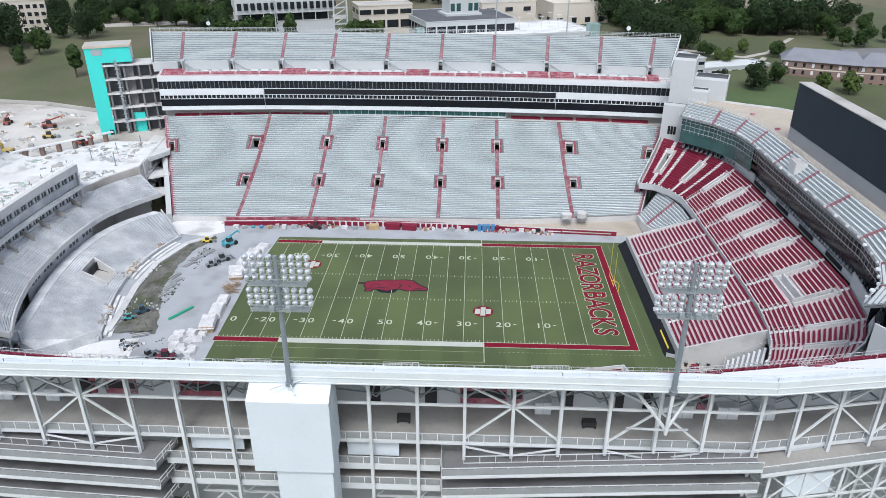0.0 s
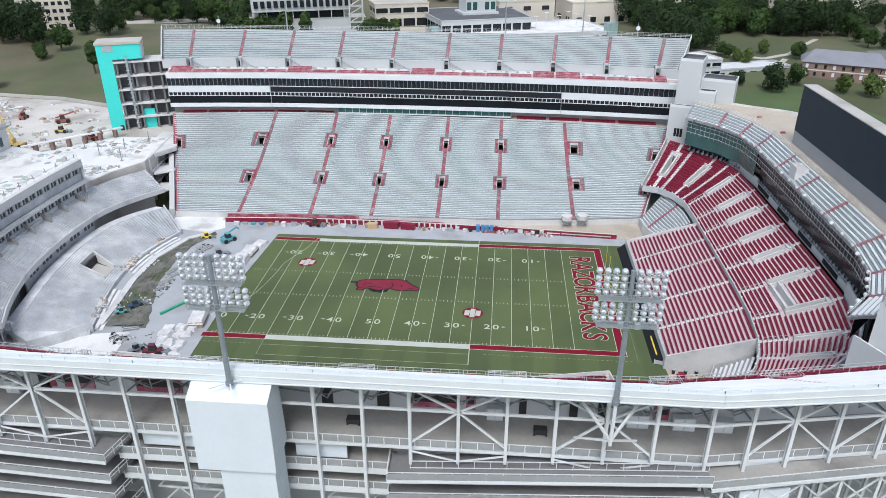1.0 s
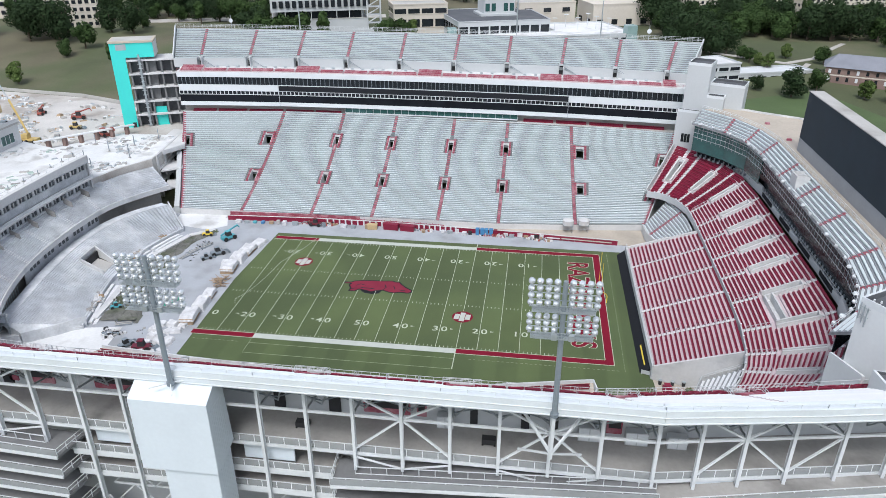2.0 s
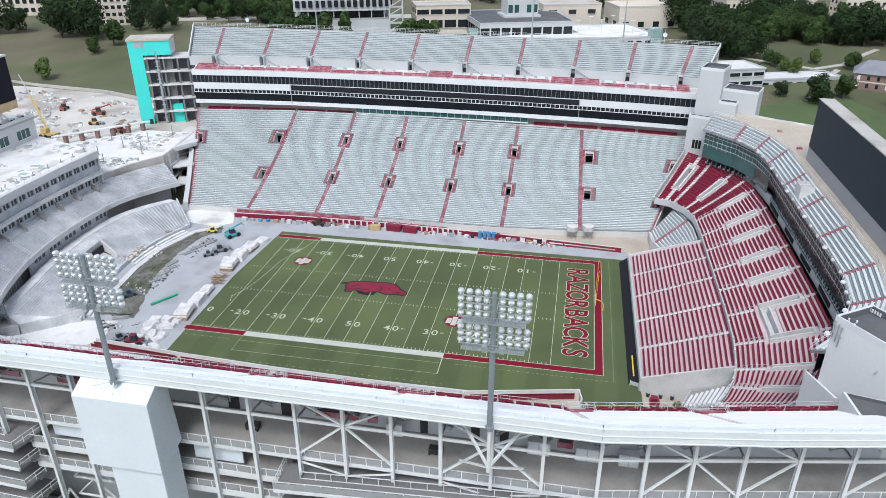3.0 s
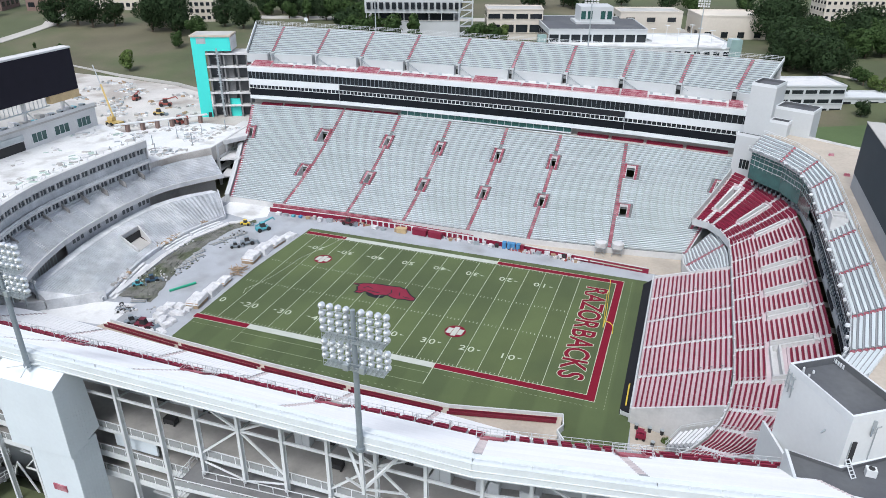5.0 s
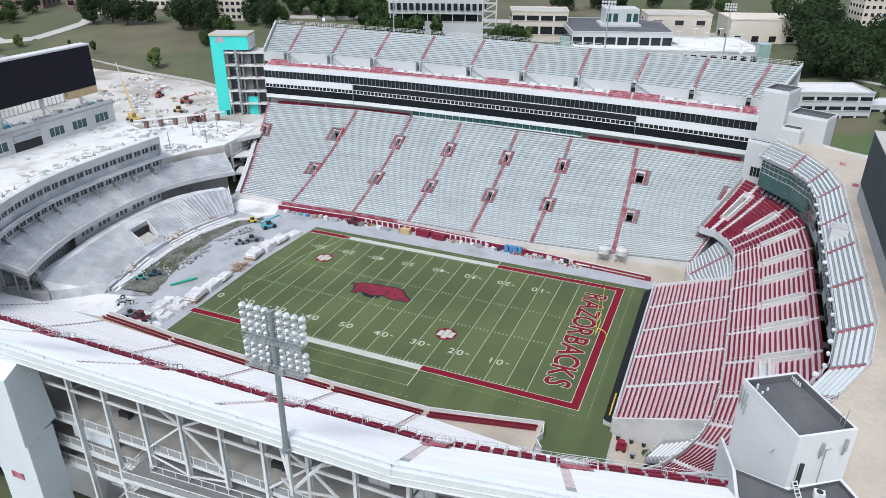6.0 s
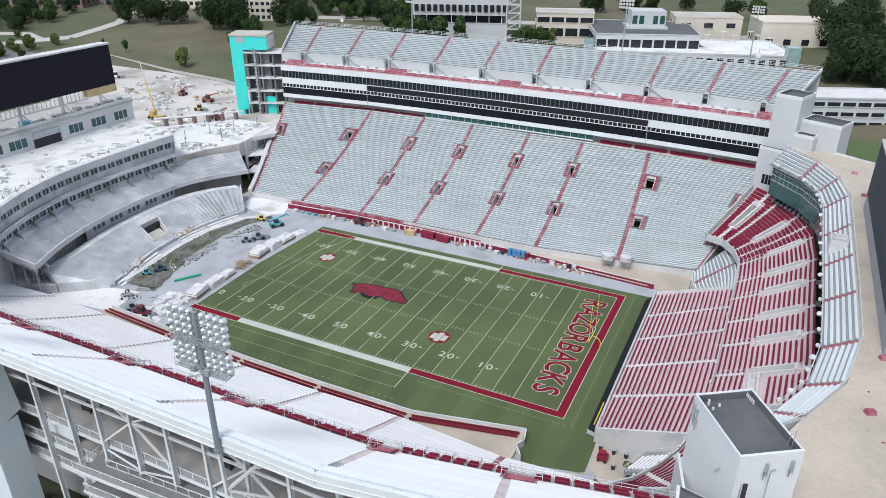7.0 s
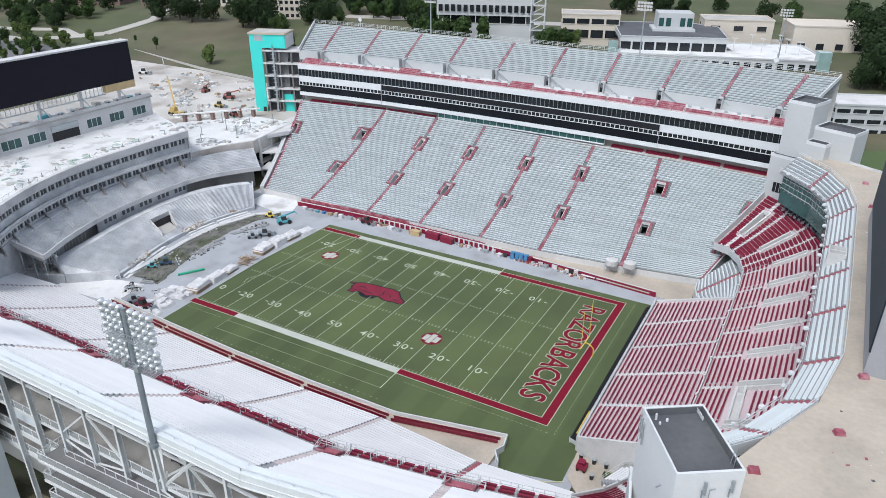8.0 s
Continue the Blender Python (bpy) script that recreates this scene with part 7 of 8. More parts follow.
solid("stair_landing", m, CONCRETE_PALE, "raw concrete landings stepping down in the gap", "landing", kind="structure")
# added dark wall that makes the gap under the slab read as shade
m = Mesh()
m.strip([(-88.6, 52), (-91.4, 79)], -0.4, 12.8, 0.4)
solid("undercroft_wall", m, DARK, "dark wall added for the shade under the new slab", "wall", kind="structure")
canopy = thing("brick_pier_wall", (-114, 62, 14), "long pale beam on short brick piers across the site", "wall")
q = Mesh()
q.bar((-125.2, 50.2, 16.9), (-103.6, 74.0, 16.9), 1.3, 0.4)
part("beam", q, SCREED, canopy)
for k in range(6):
    x, y = lerp((-122.4, 53.2), (-105.4, 72.0), k / 5)
    q = Mesh()
    q.box(x - 0.6, x + 0.6, y - 0.6, y + 0.6, 13.9, 16.7)
    part("pier", q, BRICK, canopy, "red-brown brick pier")
for x, y, h in ((-91, 48, 4.5), (-101, 53, 4), (-96, 60, 3.6), (-104, 44, 3.2), (-98, 38, 3), (-91, 67, 4), (-110, 60, 3.4)):
    sp = thing("site_post", (x, y, 13.95), "thin dark steel post standing on the slab", "post", "site posts")
    q = Mesh()
    q.tube((x, y, 13.95), (x, y, 13.95 + h), 0.13)
    part("shaft", q, POLE_GREY, sp)
    q = Mesh()
    q.box(x - 0.35, x + 0.35, y - 0.35, y + 0.35, 13.95, 14.25)
    part("foot", q, CONCRETE, sp)

# crane
CR = thing("mobile_crane", (-133, 59, 13.9), "yellow mobile crane with a raised lattice boom", "crane")
q = Mesh()
q.box(-136.2, -130.2, 57.4, 60.0, 14.7, 15.4)
part("chassis", q, CRANE_YELLOW, CR)
q = Mesh()
q.box(-135.4, -133.2, 57.6, 59.6, 15.5, 16.9)
part("cab", q, CRANE_YELLOW, CR)
for x in (-135.4, -133.6, -131.0):
    for y in (57.0, 60.2):
        q = Mesh()
        q.tube((x, y, 14.5), (x, y + 0.4, 14.5), 0.6, 0.6, 12)
        part("wheel", q, RUBBER, CR)
q = Mesh()
q.bar((-133.4, 58.8, 17.0), (-141.5, 64, 27.0), 0.55)
part("boom", q, CRANE_YELLOW, CR)
q = Mesh()
q.bar((-141.5, 64, 27.0), (-147.5, 68.0, 33.0), 0.28)
part("fly_jib", q, STEEL, CR)

# far road, beyond the site
m = Mesh()
m.prism([(-250, 88), (-262, 141), (-330, 160), (-420, 120), (-380, 20), (-260, 20)], 12, 14.0)
solid("lot", m, ASPHALT, "worn grey lot beyond the building site", "lot", kind="structure")


# ---- campus behind ----
def block(name, label, ring, z0, z1, wall_mat, roof_mat, storeys=(), category="building", rim=0.6, bays=4.0, win=WIN, sides=None, frac=0.62):
    """A building: walls, parapet, sunk roof and rows of windows along its sides; storeys are (z0, z1) of window rows."""
    cx, cy = sum(p[0] for p in ring) / len(ring), sum(p[1] for p in ring) / len(ring)
    b = thing(name, (cx, cy, z0), label, category)
    q = Mesh()
    q.prism(ring, z0 - 3, z1)
    part("wall", q, wall_mat, b)
    q = Mesh()
    q.strip(ring, z1, z1 + rim, 0.5, closed=True)
    part("parapet", q, wall_mat, b)
    q = Mesh()
    q.prism(ring, z1 + 0.02, z1 + 0.08)
    part("roof", q, roof_mat, b)
    n = len(ring)
    for w0, w1 in storeys:
        for k in range(n):
            if sides is not None and k not in sides:
                continue
            a, c = ring[k], ring[(k + 1) % n]
            ln = math.dist(a, c)
            num = max(1, int(ln / bays))
            d = Vector((c[0] - a[0], c[1] - a[1])).normalized()
            out = Vector((d.y, -d.x))
            for j in range(num):
                t0, t1 = (j + (1 - frac) / 2) / num, (j + (1 + frac) / 2) / num
                p, r = lerp(a, c, t0), lerp(a, c, t1)
                q = Mesh()
                q.prism([(p[0] - out.x * 0.1, p[1] - out.y * 0.1), (r[0] - out.x * 0.1, r[1] - out.y * 0.1), (r[0] + out.x * 0.06, r[1] + out.y * 0.06), (p[0] + out.x * 0.06, p[1] + out.y * 0.06)], w0, w1)
                wi = part("window", q, win, b)
                q = Mesh()
                q.prism([(p[0] - out.x * 0.1, p[1] - out.y * 0.1), (r[0] - out.x * 0.1, r[1] - out.y * 0.1), (r[0] + out.x * 0.3, r[1] + out.y * 0.3), (p[0] + out.x * 0.3, p[1] + out.y * 0.3)], w0 - 0.25, w0 - 0.02)
                part("sill", q, wall_mat, wi)
    return b


# long pale teaching block
tb_ring = [(-98, 204), (-52.5, 221), (-68, 262), (-113, 245)]
tb_ = block("teaching_block", "long white campus block with a window band over a dark colonnade", tb_ring, 22, 33.6, WHITE_WALL, CONCRETE, [], rim=0.02)
# window tone used as the shade of the deep recess behind the columns
q = Mesh()
q.prism([lerp(a, (-83, 233), 0.12) for a in tb_ring], 33.6, 37.6)
part("recessed_floor", q, WIN, tb_, "dark core for the shade in the recessed floor")
q = Mesh()
q.prism([lerp(a, (-83, 233), -0.02) for a in tb_ring], 37.6, 46.5)
upper_ = part("projecting_floor", q, WHITE_WALL, tb_, "white projecting upper floor")
for a, b, n in ((tb_ring[0], tb_ring[1], 15), (tb_ring[1], tb_ring[2], 12)):
    d = Vector((b[0] - a[0], b[1] - a[1])).normalized()
    o2 = Vector((d.y, -d.x))
    for k in range(n):
        for f0, f1, w0, w1, nm, mt in ((0.18, 0.82, 39.6, 42.9, "window", WIN), (0.0, 0.12, 33.6, 37.6, "column", WHITE_WALL)):
            if nm == "column" and k % 2:
                continue
            c, e = lerp(a, b, (k + f0) / n), lerp(a, b, (k + f1) / n)
            off = 0.75 if nm == "window" else -0.6
            c, e = (c[0] + o2.x * off, c[1] + o2.y * off), (e[0] + o2.x * off, e[1] + o2.y * off)
            q = Mesh()
            q.prism([c, e, (e[0] + o2.x * 0.5, e[1] + o2.y * 0.5), (c[0] + o2.x * 0.5, c[1] + o2.y * 0.5)], w0, w1)
            part(nm, q, mt, upper_ if nm == "window" else tb_)
st_ = thing("stair_block", (-49, 221, 22), "white open stair frame at the corner of a campus block", "stair block")
for z in range(23, 46, 4):
    q = Mesh()
    q.prism([(-52.5, 218.6), (-45.4, 221.4), (-46.6, 224.6), (-53.7, 221.8)], z, z + 0.5)
    part("landing", q, WHITE_WALL, st_)
    q = Mesh()
    q.bar((-52.4, 219.4, z + 0.3), (-46, 221.8, z + 4.1), 0.9, 0.4)
    part("flight", q, WHITE_WALL, st_)
for x, y in ((-52.2, 218.9), (-45.8, 221.4), (-46.8, 224.4)):
    q = Mesh()
    q.bar((x, y, 21), (x, y, 46), 0.6)
    part("post", q, WHITE_WALL, st_)
block("campus_block", "cream campus building with wide dark openings", [(-42, 236), (-14, 246), (-19, 262), (-48, 252)], 22, 38, CREAM, CONCRETE, [(33.5, 36.0), (26.5, 30.5)], bays=6, frac=0.85)
# its dark panes stand for shade in the open bays
hq = block("athletics_hall", "low white hall with a dark flat roof and a bay colonnade", [(-4.6, 216.5), (41.5, 233.5), (31, 268), (17, 275), (-22, 261)], 22, 32.8, WHITE_WALL, ROOF_DARK, [(26.0, 30.4)], bays=5.2, frac=0.84, rim=0.35)
q = Mesh()
q.prism([(5, 238), (24, 245.4), (18.5, 260), (-0.5, 252.6)], 32.8, 34.0)
part("podium", q, WHITE_WALL, hq)
q = Mesh()
q.prism([(6.6, 240), (22.4, 246), (17.6, 258.4), (1.8, 252.4)], 34.0, 41.4)
pent = part("penthouse", q, WHITE_WALL, hq, "white glazed penthouse")
for k in range(5):
    if k == 2:
        continue
    c, e = lerp((6.6, 239.9), (22.4, 245.9), (k + 0.15) / 5), lerp((6.6, 239.9), (22.4, 245.9), (k + 0.85) / 5)
    q = Mesh()
    q.prism([c, e, (e[0] - 0.1, e[1] + 0.4), (c[0] - 0.1, c[1] + 0.4)], 35.2, 39.2)
    part("penthouse_window", q, WIN_GREEN, pent)
annex = block("low_annex", "long low pale parking deck with a flat white roof", [(-2, 205), (86, 231.6), (71, 270.6), (34, 258), (44, 236), (-4, 217.5)], 20, 26.6, WHITE_WALL, SCREED, [(22.4, 25.2)], bays=4.5, rim=0.7)
for x, y, sx, sy, z1 in ((81.0, 228.5, 5.0, 5.0, 31.0), (-9.5, 214.5, 4.0, 4.0, 30.0)):
    q = Mesh()
    q.prism([(x, y), (x + sx, y + sx * 0.38), (x + sx - sy * 0.36, y + sx * 0.38 + sy), (x - sy * 0.36, y + sy)], 20, z1)
    part("glass_stair", q, mat("pale_green_glass", (0.26, 0.38, 0.37), 0.2, 0, 0.1), annex, "pale green glazed stair box")
for x, y in ((44, 236), (56, 240), (66, 246), (50, 250), (72, 240), (62, 256)):
    lp_ = thing("deck_lamp", (x, y, 26.7), "white lamp post with twin heads on the parking deck", "lamp post", "deck lamps")
    q = Mesh()
    q.tube((x, y, 26.7), (x, y, 33.0), 0.14, 0.1)
    part("shaft", q, WHITE, lp_)
    q = Mesh()
    q.box(x - 1.2, x + 1.2, y - 0.3, y + 0.3, 33.0, 33.3)
    part("head", q, WHITE, lp_)
block("cream_hall", "large cream hall without windows", [(66, 276), (100, 288), (92, 312), (58, 300)], 22, 35.0, CREAM, CREAM, [(24, 27)], bays=9, frac=0.4)
block("cream_hall", "large cream hall without windows", [(24, 268), (56, 280), (50, 298), (18, 286)], 22, 36, CREAM, CONCRETE, [(31, 33.4)], bays=9, frac=0.4)
block("dormitory", "tall pale dormitory with many small windows", [(132, 330), (190, 352), (184, 368), (126, 346)], 24, 60, CREAM, CONCRETE, [(z, z + 1.7) for z in (30, 34, 38, 42, 46, 50, 54)], bays=3.4, frac=0.5)
block("dormitory", "tall pale dormitory with many small windows", [(196, 318), (250, 330), (246, 346), (192, 334)], 24, 58, CREAM, CONCRETE, [(z, z + 1.7) for z in (30, 34, 38, 42, 46, 50)], bays=3.4, frac=0.5)
# long dark panes colour in the shade of the open parking floors
block("parking_block", "white parking block with long dark openings", [(92, 152), (122, 164), (116, 179), (86, 167)], 14, 26.2, WHITE_WALL, CONCRETE_PALE, [(23.6, 25.0), (20.0, 21.4), (16.4, 17.8)], bays=5.0, frac=0.82)
block("white_pavilion", "low white pavilion with a shallow roof", [(122, 170), (158, 183), (154, 194), (118, 181)], 13, 20.2, WHITE_WALL, WHITE, [(17, 19)], bays=5)
block("office_block", "pale office block with a dark window grid", [(-238, 226), (-214, 238), (-222, 252), (-246, 240)], 20, 40, CREAM, CONCRETE, [(z, z + 2) for z in (24, 28, 32, 36)], bays=3.0)
block("far_office", "pale far office block", [(-330, 250), (-290, 262), (-296, 280), (-336, 268)], 22, 34, CREAM, CONCRETE, [(25, 27.5), (30, 32.5)], bays=4)
block("brick_hall", "red brick hall with a red roof", [(-424, 200), (-374, 225), (-386, 250), (-436, 225)], 20, 32, BRICK, BRICK, [(25, 28)], bays=6)
block("brick_hall", "red brick hall with a red roof", [(-360, 232), (-330, 246), (-340, 268), (-370, 254)], 22, 32, BRICK, BRICK, [(25, 28)], bays=6)

# brick house with a slate hip roof
BH = thing("brick_residence", (185, 168, 14), "long red brick residence with a slate grey hipped roof", "building")
for ring, z1 in (([(159, 172), (189, 160), (194, 173), (164, 185)], 24.5), ([(187, 160.5), (223, 152), (226, 165), (192, 173.5)], 24.5)):
    q = Mesh()
    q.prism(ring, 11, z1)
    part("wall", q, BRICK, BH)
    q = Mesh()
    cx, cy = sum(p[0] for p in ring) / 4, sum(p[1] for p in ring) / 4
    out = [(cx + (x - cx) * 1.06, cy + (y - cy) * 1.15, z1) for x, y in ring]
    r0 = lerp(lerp(out[0], out[3], 0.5), lerp(out[1], out[2], 0.5), 0.14)
    r1 = lerp(lerp(out[0], out[3], 0.5), lerp(out[1], out[2], 0.5), 0.86)
    r0, r1 = (r0[0], r0[1], z1 + 4.6), (r1[0], r1[1], z1 + 4.6)
    q.face([out[0], out[1], r1, r0])
    q.face([out[1], out[2], r1])
    q.face([out[2], out[3], r0, r1])
    q.face([out[3], out[0], r0])
    q.face(out[::-1])
    part("roof", q, SLATE, BH)
    for z in (15.5, 18.8, 22.0):
        a, c = ring[0], ring[1]
        for j in range(9):
            p, r = lerp(a, c, (j + 0.32) / 9), lerp(a, c, (j + 0.62) / 9)
            d = Vector((c[0] - a[0], c[1] - a[1])).normalized()
            o2 = Vector((d.y, -d.x)) * 0.08
            q = Mesh()
            q.prism([(p[0] - o2.x, p[1] - o2.y), (r[0] - o2.x, r[1] - o2.y), (r[0] + o2.x, r[1] + o2.y), (p[0] + o2.x, p[1] + o2.y)], z, z + 1.7)
            part("window", q, WHITE if j % 3 == 0 else WIN, BH)
    q = Mesh()
    q.prism([(cx + (x - cx) * 1.008, cy + (y - cy) * 1.012) for x, y in ring], 21.0, 21.5)
    part("string_course", q, CREAM, BH)

# lawns, paths and parking on the slope
def draped(name, pts, wide, mat_, label, category, lift=0.14):
    """A ribbon that follows the ground."""
    q = Mesh()
    fine = [lerp(a, b, k / 10) for a, b in zip(pts, pts[1:]) for k in range(10)] + [pts[-1]]
    for a, b in zip(fine, fine[1:]):
        d = Vector((b[0] - a[0], b[1] - a[1])).normalized() * wide / 2
        s = Vector((-d.y, d.x))
        c = [(a[0] - s.x, a[1] - s.y), (b[0] - s.x, b[1] - s.y), (b[0] + s.x, b[1] + s.y), (a[0] + s.x, a[1] + s.y)]
        q.hexa([(x, y, ground_height(x, y) - 0.8) for x, y in c], [(x, y, ground_height(x, y) + lift) for x, y in c])
    return solid(name, q, mat_, label, category, kind="structure")


draped("lawn", [(99, 88), (170, 116)], 92, GRASS_LUSH, "green lawn beside the stadium", "lawn", 0.1)
draped("path", [(118, 212), (150, 196), (165, 205), (190, 240)], 2.4, ROAD, "pale concrete footpath across the grass", "path", 0.25)
draped("path", [(160, 196), (150, 180)], 2.4, ROAD, "pale concrete footpath across the grass", "path", 0.25)
draped("parking", [(205, 200), (300, 215)], 26, ASPHALT, "asphalt parking lot", "parking lot", 0.2)
draped("street", [(-390, 130), (-342, 130), (-321, 149), (-307, 160), (-306, 180), (-307, 199), (-330, 230)], 9, ROAD, "pale campus street", "road", 0.3)
draped("street", [(-321, 150), (-345, 158), (-372, 150), (-420, 140)], 6, ROAD, "pale campus street", "road", 0.28)
draped("street", [(-200, 262), (-120, 284), (-60, 300)], 12, ROAD, "pale campus street", "road", 0.25)
draped("street", [(-40, 250), (10, 272), (60, 300), (140, 322)], 12, ROAD, "pale campus street", "road", 0.25)


# ---- trees ----
def leaf_mesh(seed, r, h, n, mat_):
    """A crown of many small leaf clumps over several lobes, with gaps."""
    rnd = random.Random(seed)
    q = Mesh()
    lobes = []
    for _ in range(9):
        a, rr = rnd.uniform(0, 6.28), rnd.uniform(0.15, 0.62) * r
        lobes.append((Vector((math.cos(a) * rr, math.sin(a) * rr, rnd.uniform(0.24, 0.84) * h)), rnd.uniform(0.34, 0.56) * r))
    lobes.append((Vector((0, 0, 0.55 * h)), 0.6 * r))
    for _ in range(int(n * 1.7)):
        c, lr = rnd.choice(lobes)
        d = Vector((rnd.gauss(0, 1), rnd.gauss(0, 1), rnd.gauss(0.15, 1))).normalized()
        p = c + d * lr * rnd.uniform(0.72, 1.08)
        if p.z < 0.07 * h:
            continue
        s = rnd.uniform(0.28, 0.6)
        t = d.cross(Vector((rnd.gauss(0, 1), rnd.gauss(0, 1), rnd.gauss(0, 1)))).normalized()
        b = (d + Vector((rnd.gauss(0, 0.5), rnd.gauss(0, 0.5), rnd.gauss(0, 0.5)))).normalized().cross(t)
        q.face([p - t * s, p - b * s * 0.7, p + t * s, p + b * s * 0.8])
    return q.data("crown", mat_)


def wood_mesh(seed, r, h):
    rnd = random.Random(seed)
    q = Mesh()
    q.tube((0, 0, -1.5), (0.15, 0.1, h * 0.45), 0.035 * h, 0.022 * h, 8)
    q.tube((0.15, 0.1, h * 0.45), (0, 0, h * 0.8), 0.022 * h, 0.008 * h, 6)
    for k in range(6):
        a = k * 1.05 + rnd.uniform(-0.3, 0.3)
        z = rnd.uniform(0.3, 0.55) * h
        q.tube((0.1, 0.05, z), (math.cos(a) * r * 0.6, math.sin(a) * r * 0.6, z + rnd.uniform(0.15, 0.3) * h), 0.012 * h, 0.004 * h, 5)
    return q.data("trunk", BARK)


KINDS = []
for k, (r, h, n, mt) in enumerate(((6.5, 13.5, 1500, 0), (5.5, 12, 1200, 1), (7.5, 14.5, 1800, 0), (3.6, 8.0, 700, 2), (4.8, 10.5, 1000, 1), (2.2, 9.0, 600, 1))):
    KINDS.append((leaf_mesh(k + 11, r, h, n, LEAF[mt]), wood_mesh(k + 31, r, h), mt))


def tree(x, y, k, s=1.0, turn=0.0):
    z = ground_height(x, y)
    tr_ = thing("tree", (x, y, z), ("broad dark green tree", "leafy mid-green tree", "young light green tree")[KINDS[k][2]] + " with an uneven crown on grass", "tree", "campus trees")
    tr_.rotation_euler, tr_.scale = (0, 0, turn), (s, s, s)
    for nm, me in (("crown", KINDS[k][0]), ("trunk", KINDS[k][1])):
        ob = new(nm, me)
        ob.parent = tr_
    return tr_


shrub = thing("gate_shrub", (71.4, -33.4, 0.12), "small green shrubs in the paved gate area", "shrub")
for x, y, s in ((70.6, -33.6, 0.9), (71.6, -34.4, 0.8)):
    q = Mesh()
    r5 = random.Random(int(x * 10))
    for _ in range(160):
        d = Vector((r5.gauss(0, 1), r5.gauss(0, 1), abs(r5.gauss(0, 1)))).normalized()
        c = Vector((x, y, 0.3)) + d * s * r5.uniform(0.6, 1.05)
        t = d.cross(Vector((r5.gauss(0, 1), r5.gauss(0, 1), 0.3))).normalized() * 0.16
        b = d.cross(t).normalized() * 0.14 + d * 0.05
        q.face([c - t, c - b, c + t, c + b])
    part("foliage", q, LEAF[2], shrub)
rnd = random.Random(5)


def grove(x0, x1, y0, y1, count, kinds, s0=0.85, s1=1.25, gap=5.0):
    placed = []
    for _ in range(count * 12):
        if len(placed) >= count:
            break
        x, y = rnd.uniform(x0, x1), rnd.uniform(y0, y1)
        if all(math.hypot(x - a, y - b) > gap for a, b in placed):
            placed.append((x, y))
            tree(x, y, rnd.choice(kinds), rnd.uniform(s0, s1), rnd.uniform(0, 6.28))


grove(104, 218, 246, 300, 64, (0, 2, 1, 4, 1), 1.0, 1.5, 6)
grove(225, 270, 250, 300, 8, (1, 3, 0), 0.8, 1.1, 8)
grove(205, 250, 205, 232, 6, (0, 1, 4), 0.8, 1.1, 8)
grove(-345, -288, 92, 128, 26, (3, 4, 3), 0.45, 0.8, 4.5)
grove(-400, -352, 150, 190, 18, (1, 4, 0), 0.7, 1.1, 6)
grove(-470, -420, 120, 200, 16, (1, 0, 4), 0.8, 1.2, 7)
grove(99, 128, 206, 244, 14, (0, 2, 1), 0.8, 1.15, 6)
grove(-210, -120, 262, 300, 22, (0, 1, 2), 0.8, 1.2, 8)
grove(-330, -225, 262, 320, 26, (0, 1, 2), 0.9, 1.2, 8)
grove(-470, -340, 270, 420, 40, (0, 1, 2), 0.9, 1.2, 9)
grove(130, 168, 186, 206, 8, (3, 3, 4), 0.6, 0.9, 5)
grove(-60, 120, 340, 390, 14, (0, 1), 0.9, 1.2, 9)
west_trees = ((-214, 199, 2, 1.5), (-222, 206, 0, 1.5), (-232, 200, 2, 1.4), (-194, 190, 4, 1.3), (-185, 222, 2, 1.15), (-159, 157, 5, 1.7), (-208, 279, 1, 1.3), (-184, 280, 0, 1.3), (-162, 257, 5, 1.5), (-144, 258, 1, 1.5),
              (-136, 262, 1, 1.3), (-127, 262, 1, 1.3), (-189, 239, 1, 0.9), (-200, 225, 0, 1.1), (-97, 197, 1, 1.4), (-90, 199, 4, 1.65), (-82, 201, 4, 1.7), (-72, 205, 5, 2.0), (-104, 202, 1, 1.5), (-110, 208, 0, 1.4))
hill_trees = ((-300, 198, 0, 1.4), (-290, 204, 2, 1.3), (-275, 200, 2, 1.3), (-264, 206, 0, 1.2), (-241, 217, 2, 1.45), (-223, 216, 4, 0.9), (-362, 191, 1, 1.2), (-364, 208, 0, 1.0), (-349, 137, 3, 1.1), (-346, 122, 4, 0.9),
              (-270, 152, 5, 0.5), (-246, 146, 5, 0.8), (-193, 135, 3, 1.2), (-305, 132, 3, 1.05), (-299, 144, 3, 0.85), (-312, 126, 3, 0.9), (-365, 140, 3, 0.95), (-339, 149, 3, 0.6))
east_trees = ((-40, 221, 4, 1.1), (-35, 223, 4, 1.05), (-44, 218, 4, 1.05), (-30, 226, 3, 1.2), (99, 289, 2, 1.6), (106, 211, 2, 1.35), (112, 222, 0, 1.3), (104, 228, 0, 1.2), (118, 206, 2, 1.2), (108, 333, 0, 1.5),
              (128, 158, 0, 0.5), (140, 150, 0, 0.95), (152, 158, 1, 0.9), (168, 150, 3, 1.0), (178, 146, 3, 1.2), (122, 176, 4, 0.7), (-196, 176, 1, 0.8))
for x, y, k, s in west_trees + hill_trees + east_trees:
    tree(x, y, k, s, x)

# ---- west sideline: crimson wall, boxes and gear ----
wline = [(-54.5, 35.4), (-29.0, 36.8), (-7.0, 36.9), (12.0, 36.2), (30.0, 35.4), (62.2, 33.0)]
WL = thing("sideline_wall", (4, 36, 0), "crimson painted wall along the far sideline with a pale top rail", "wall", kind="structure")
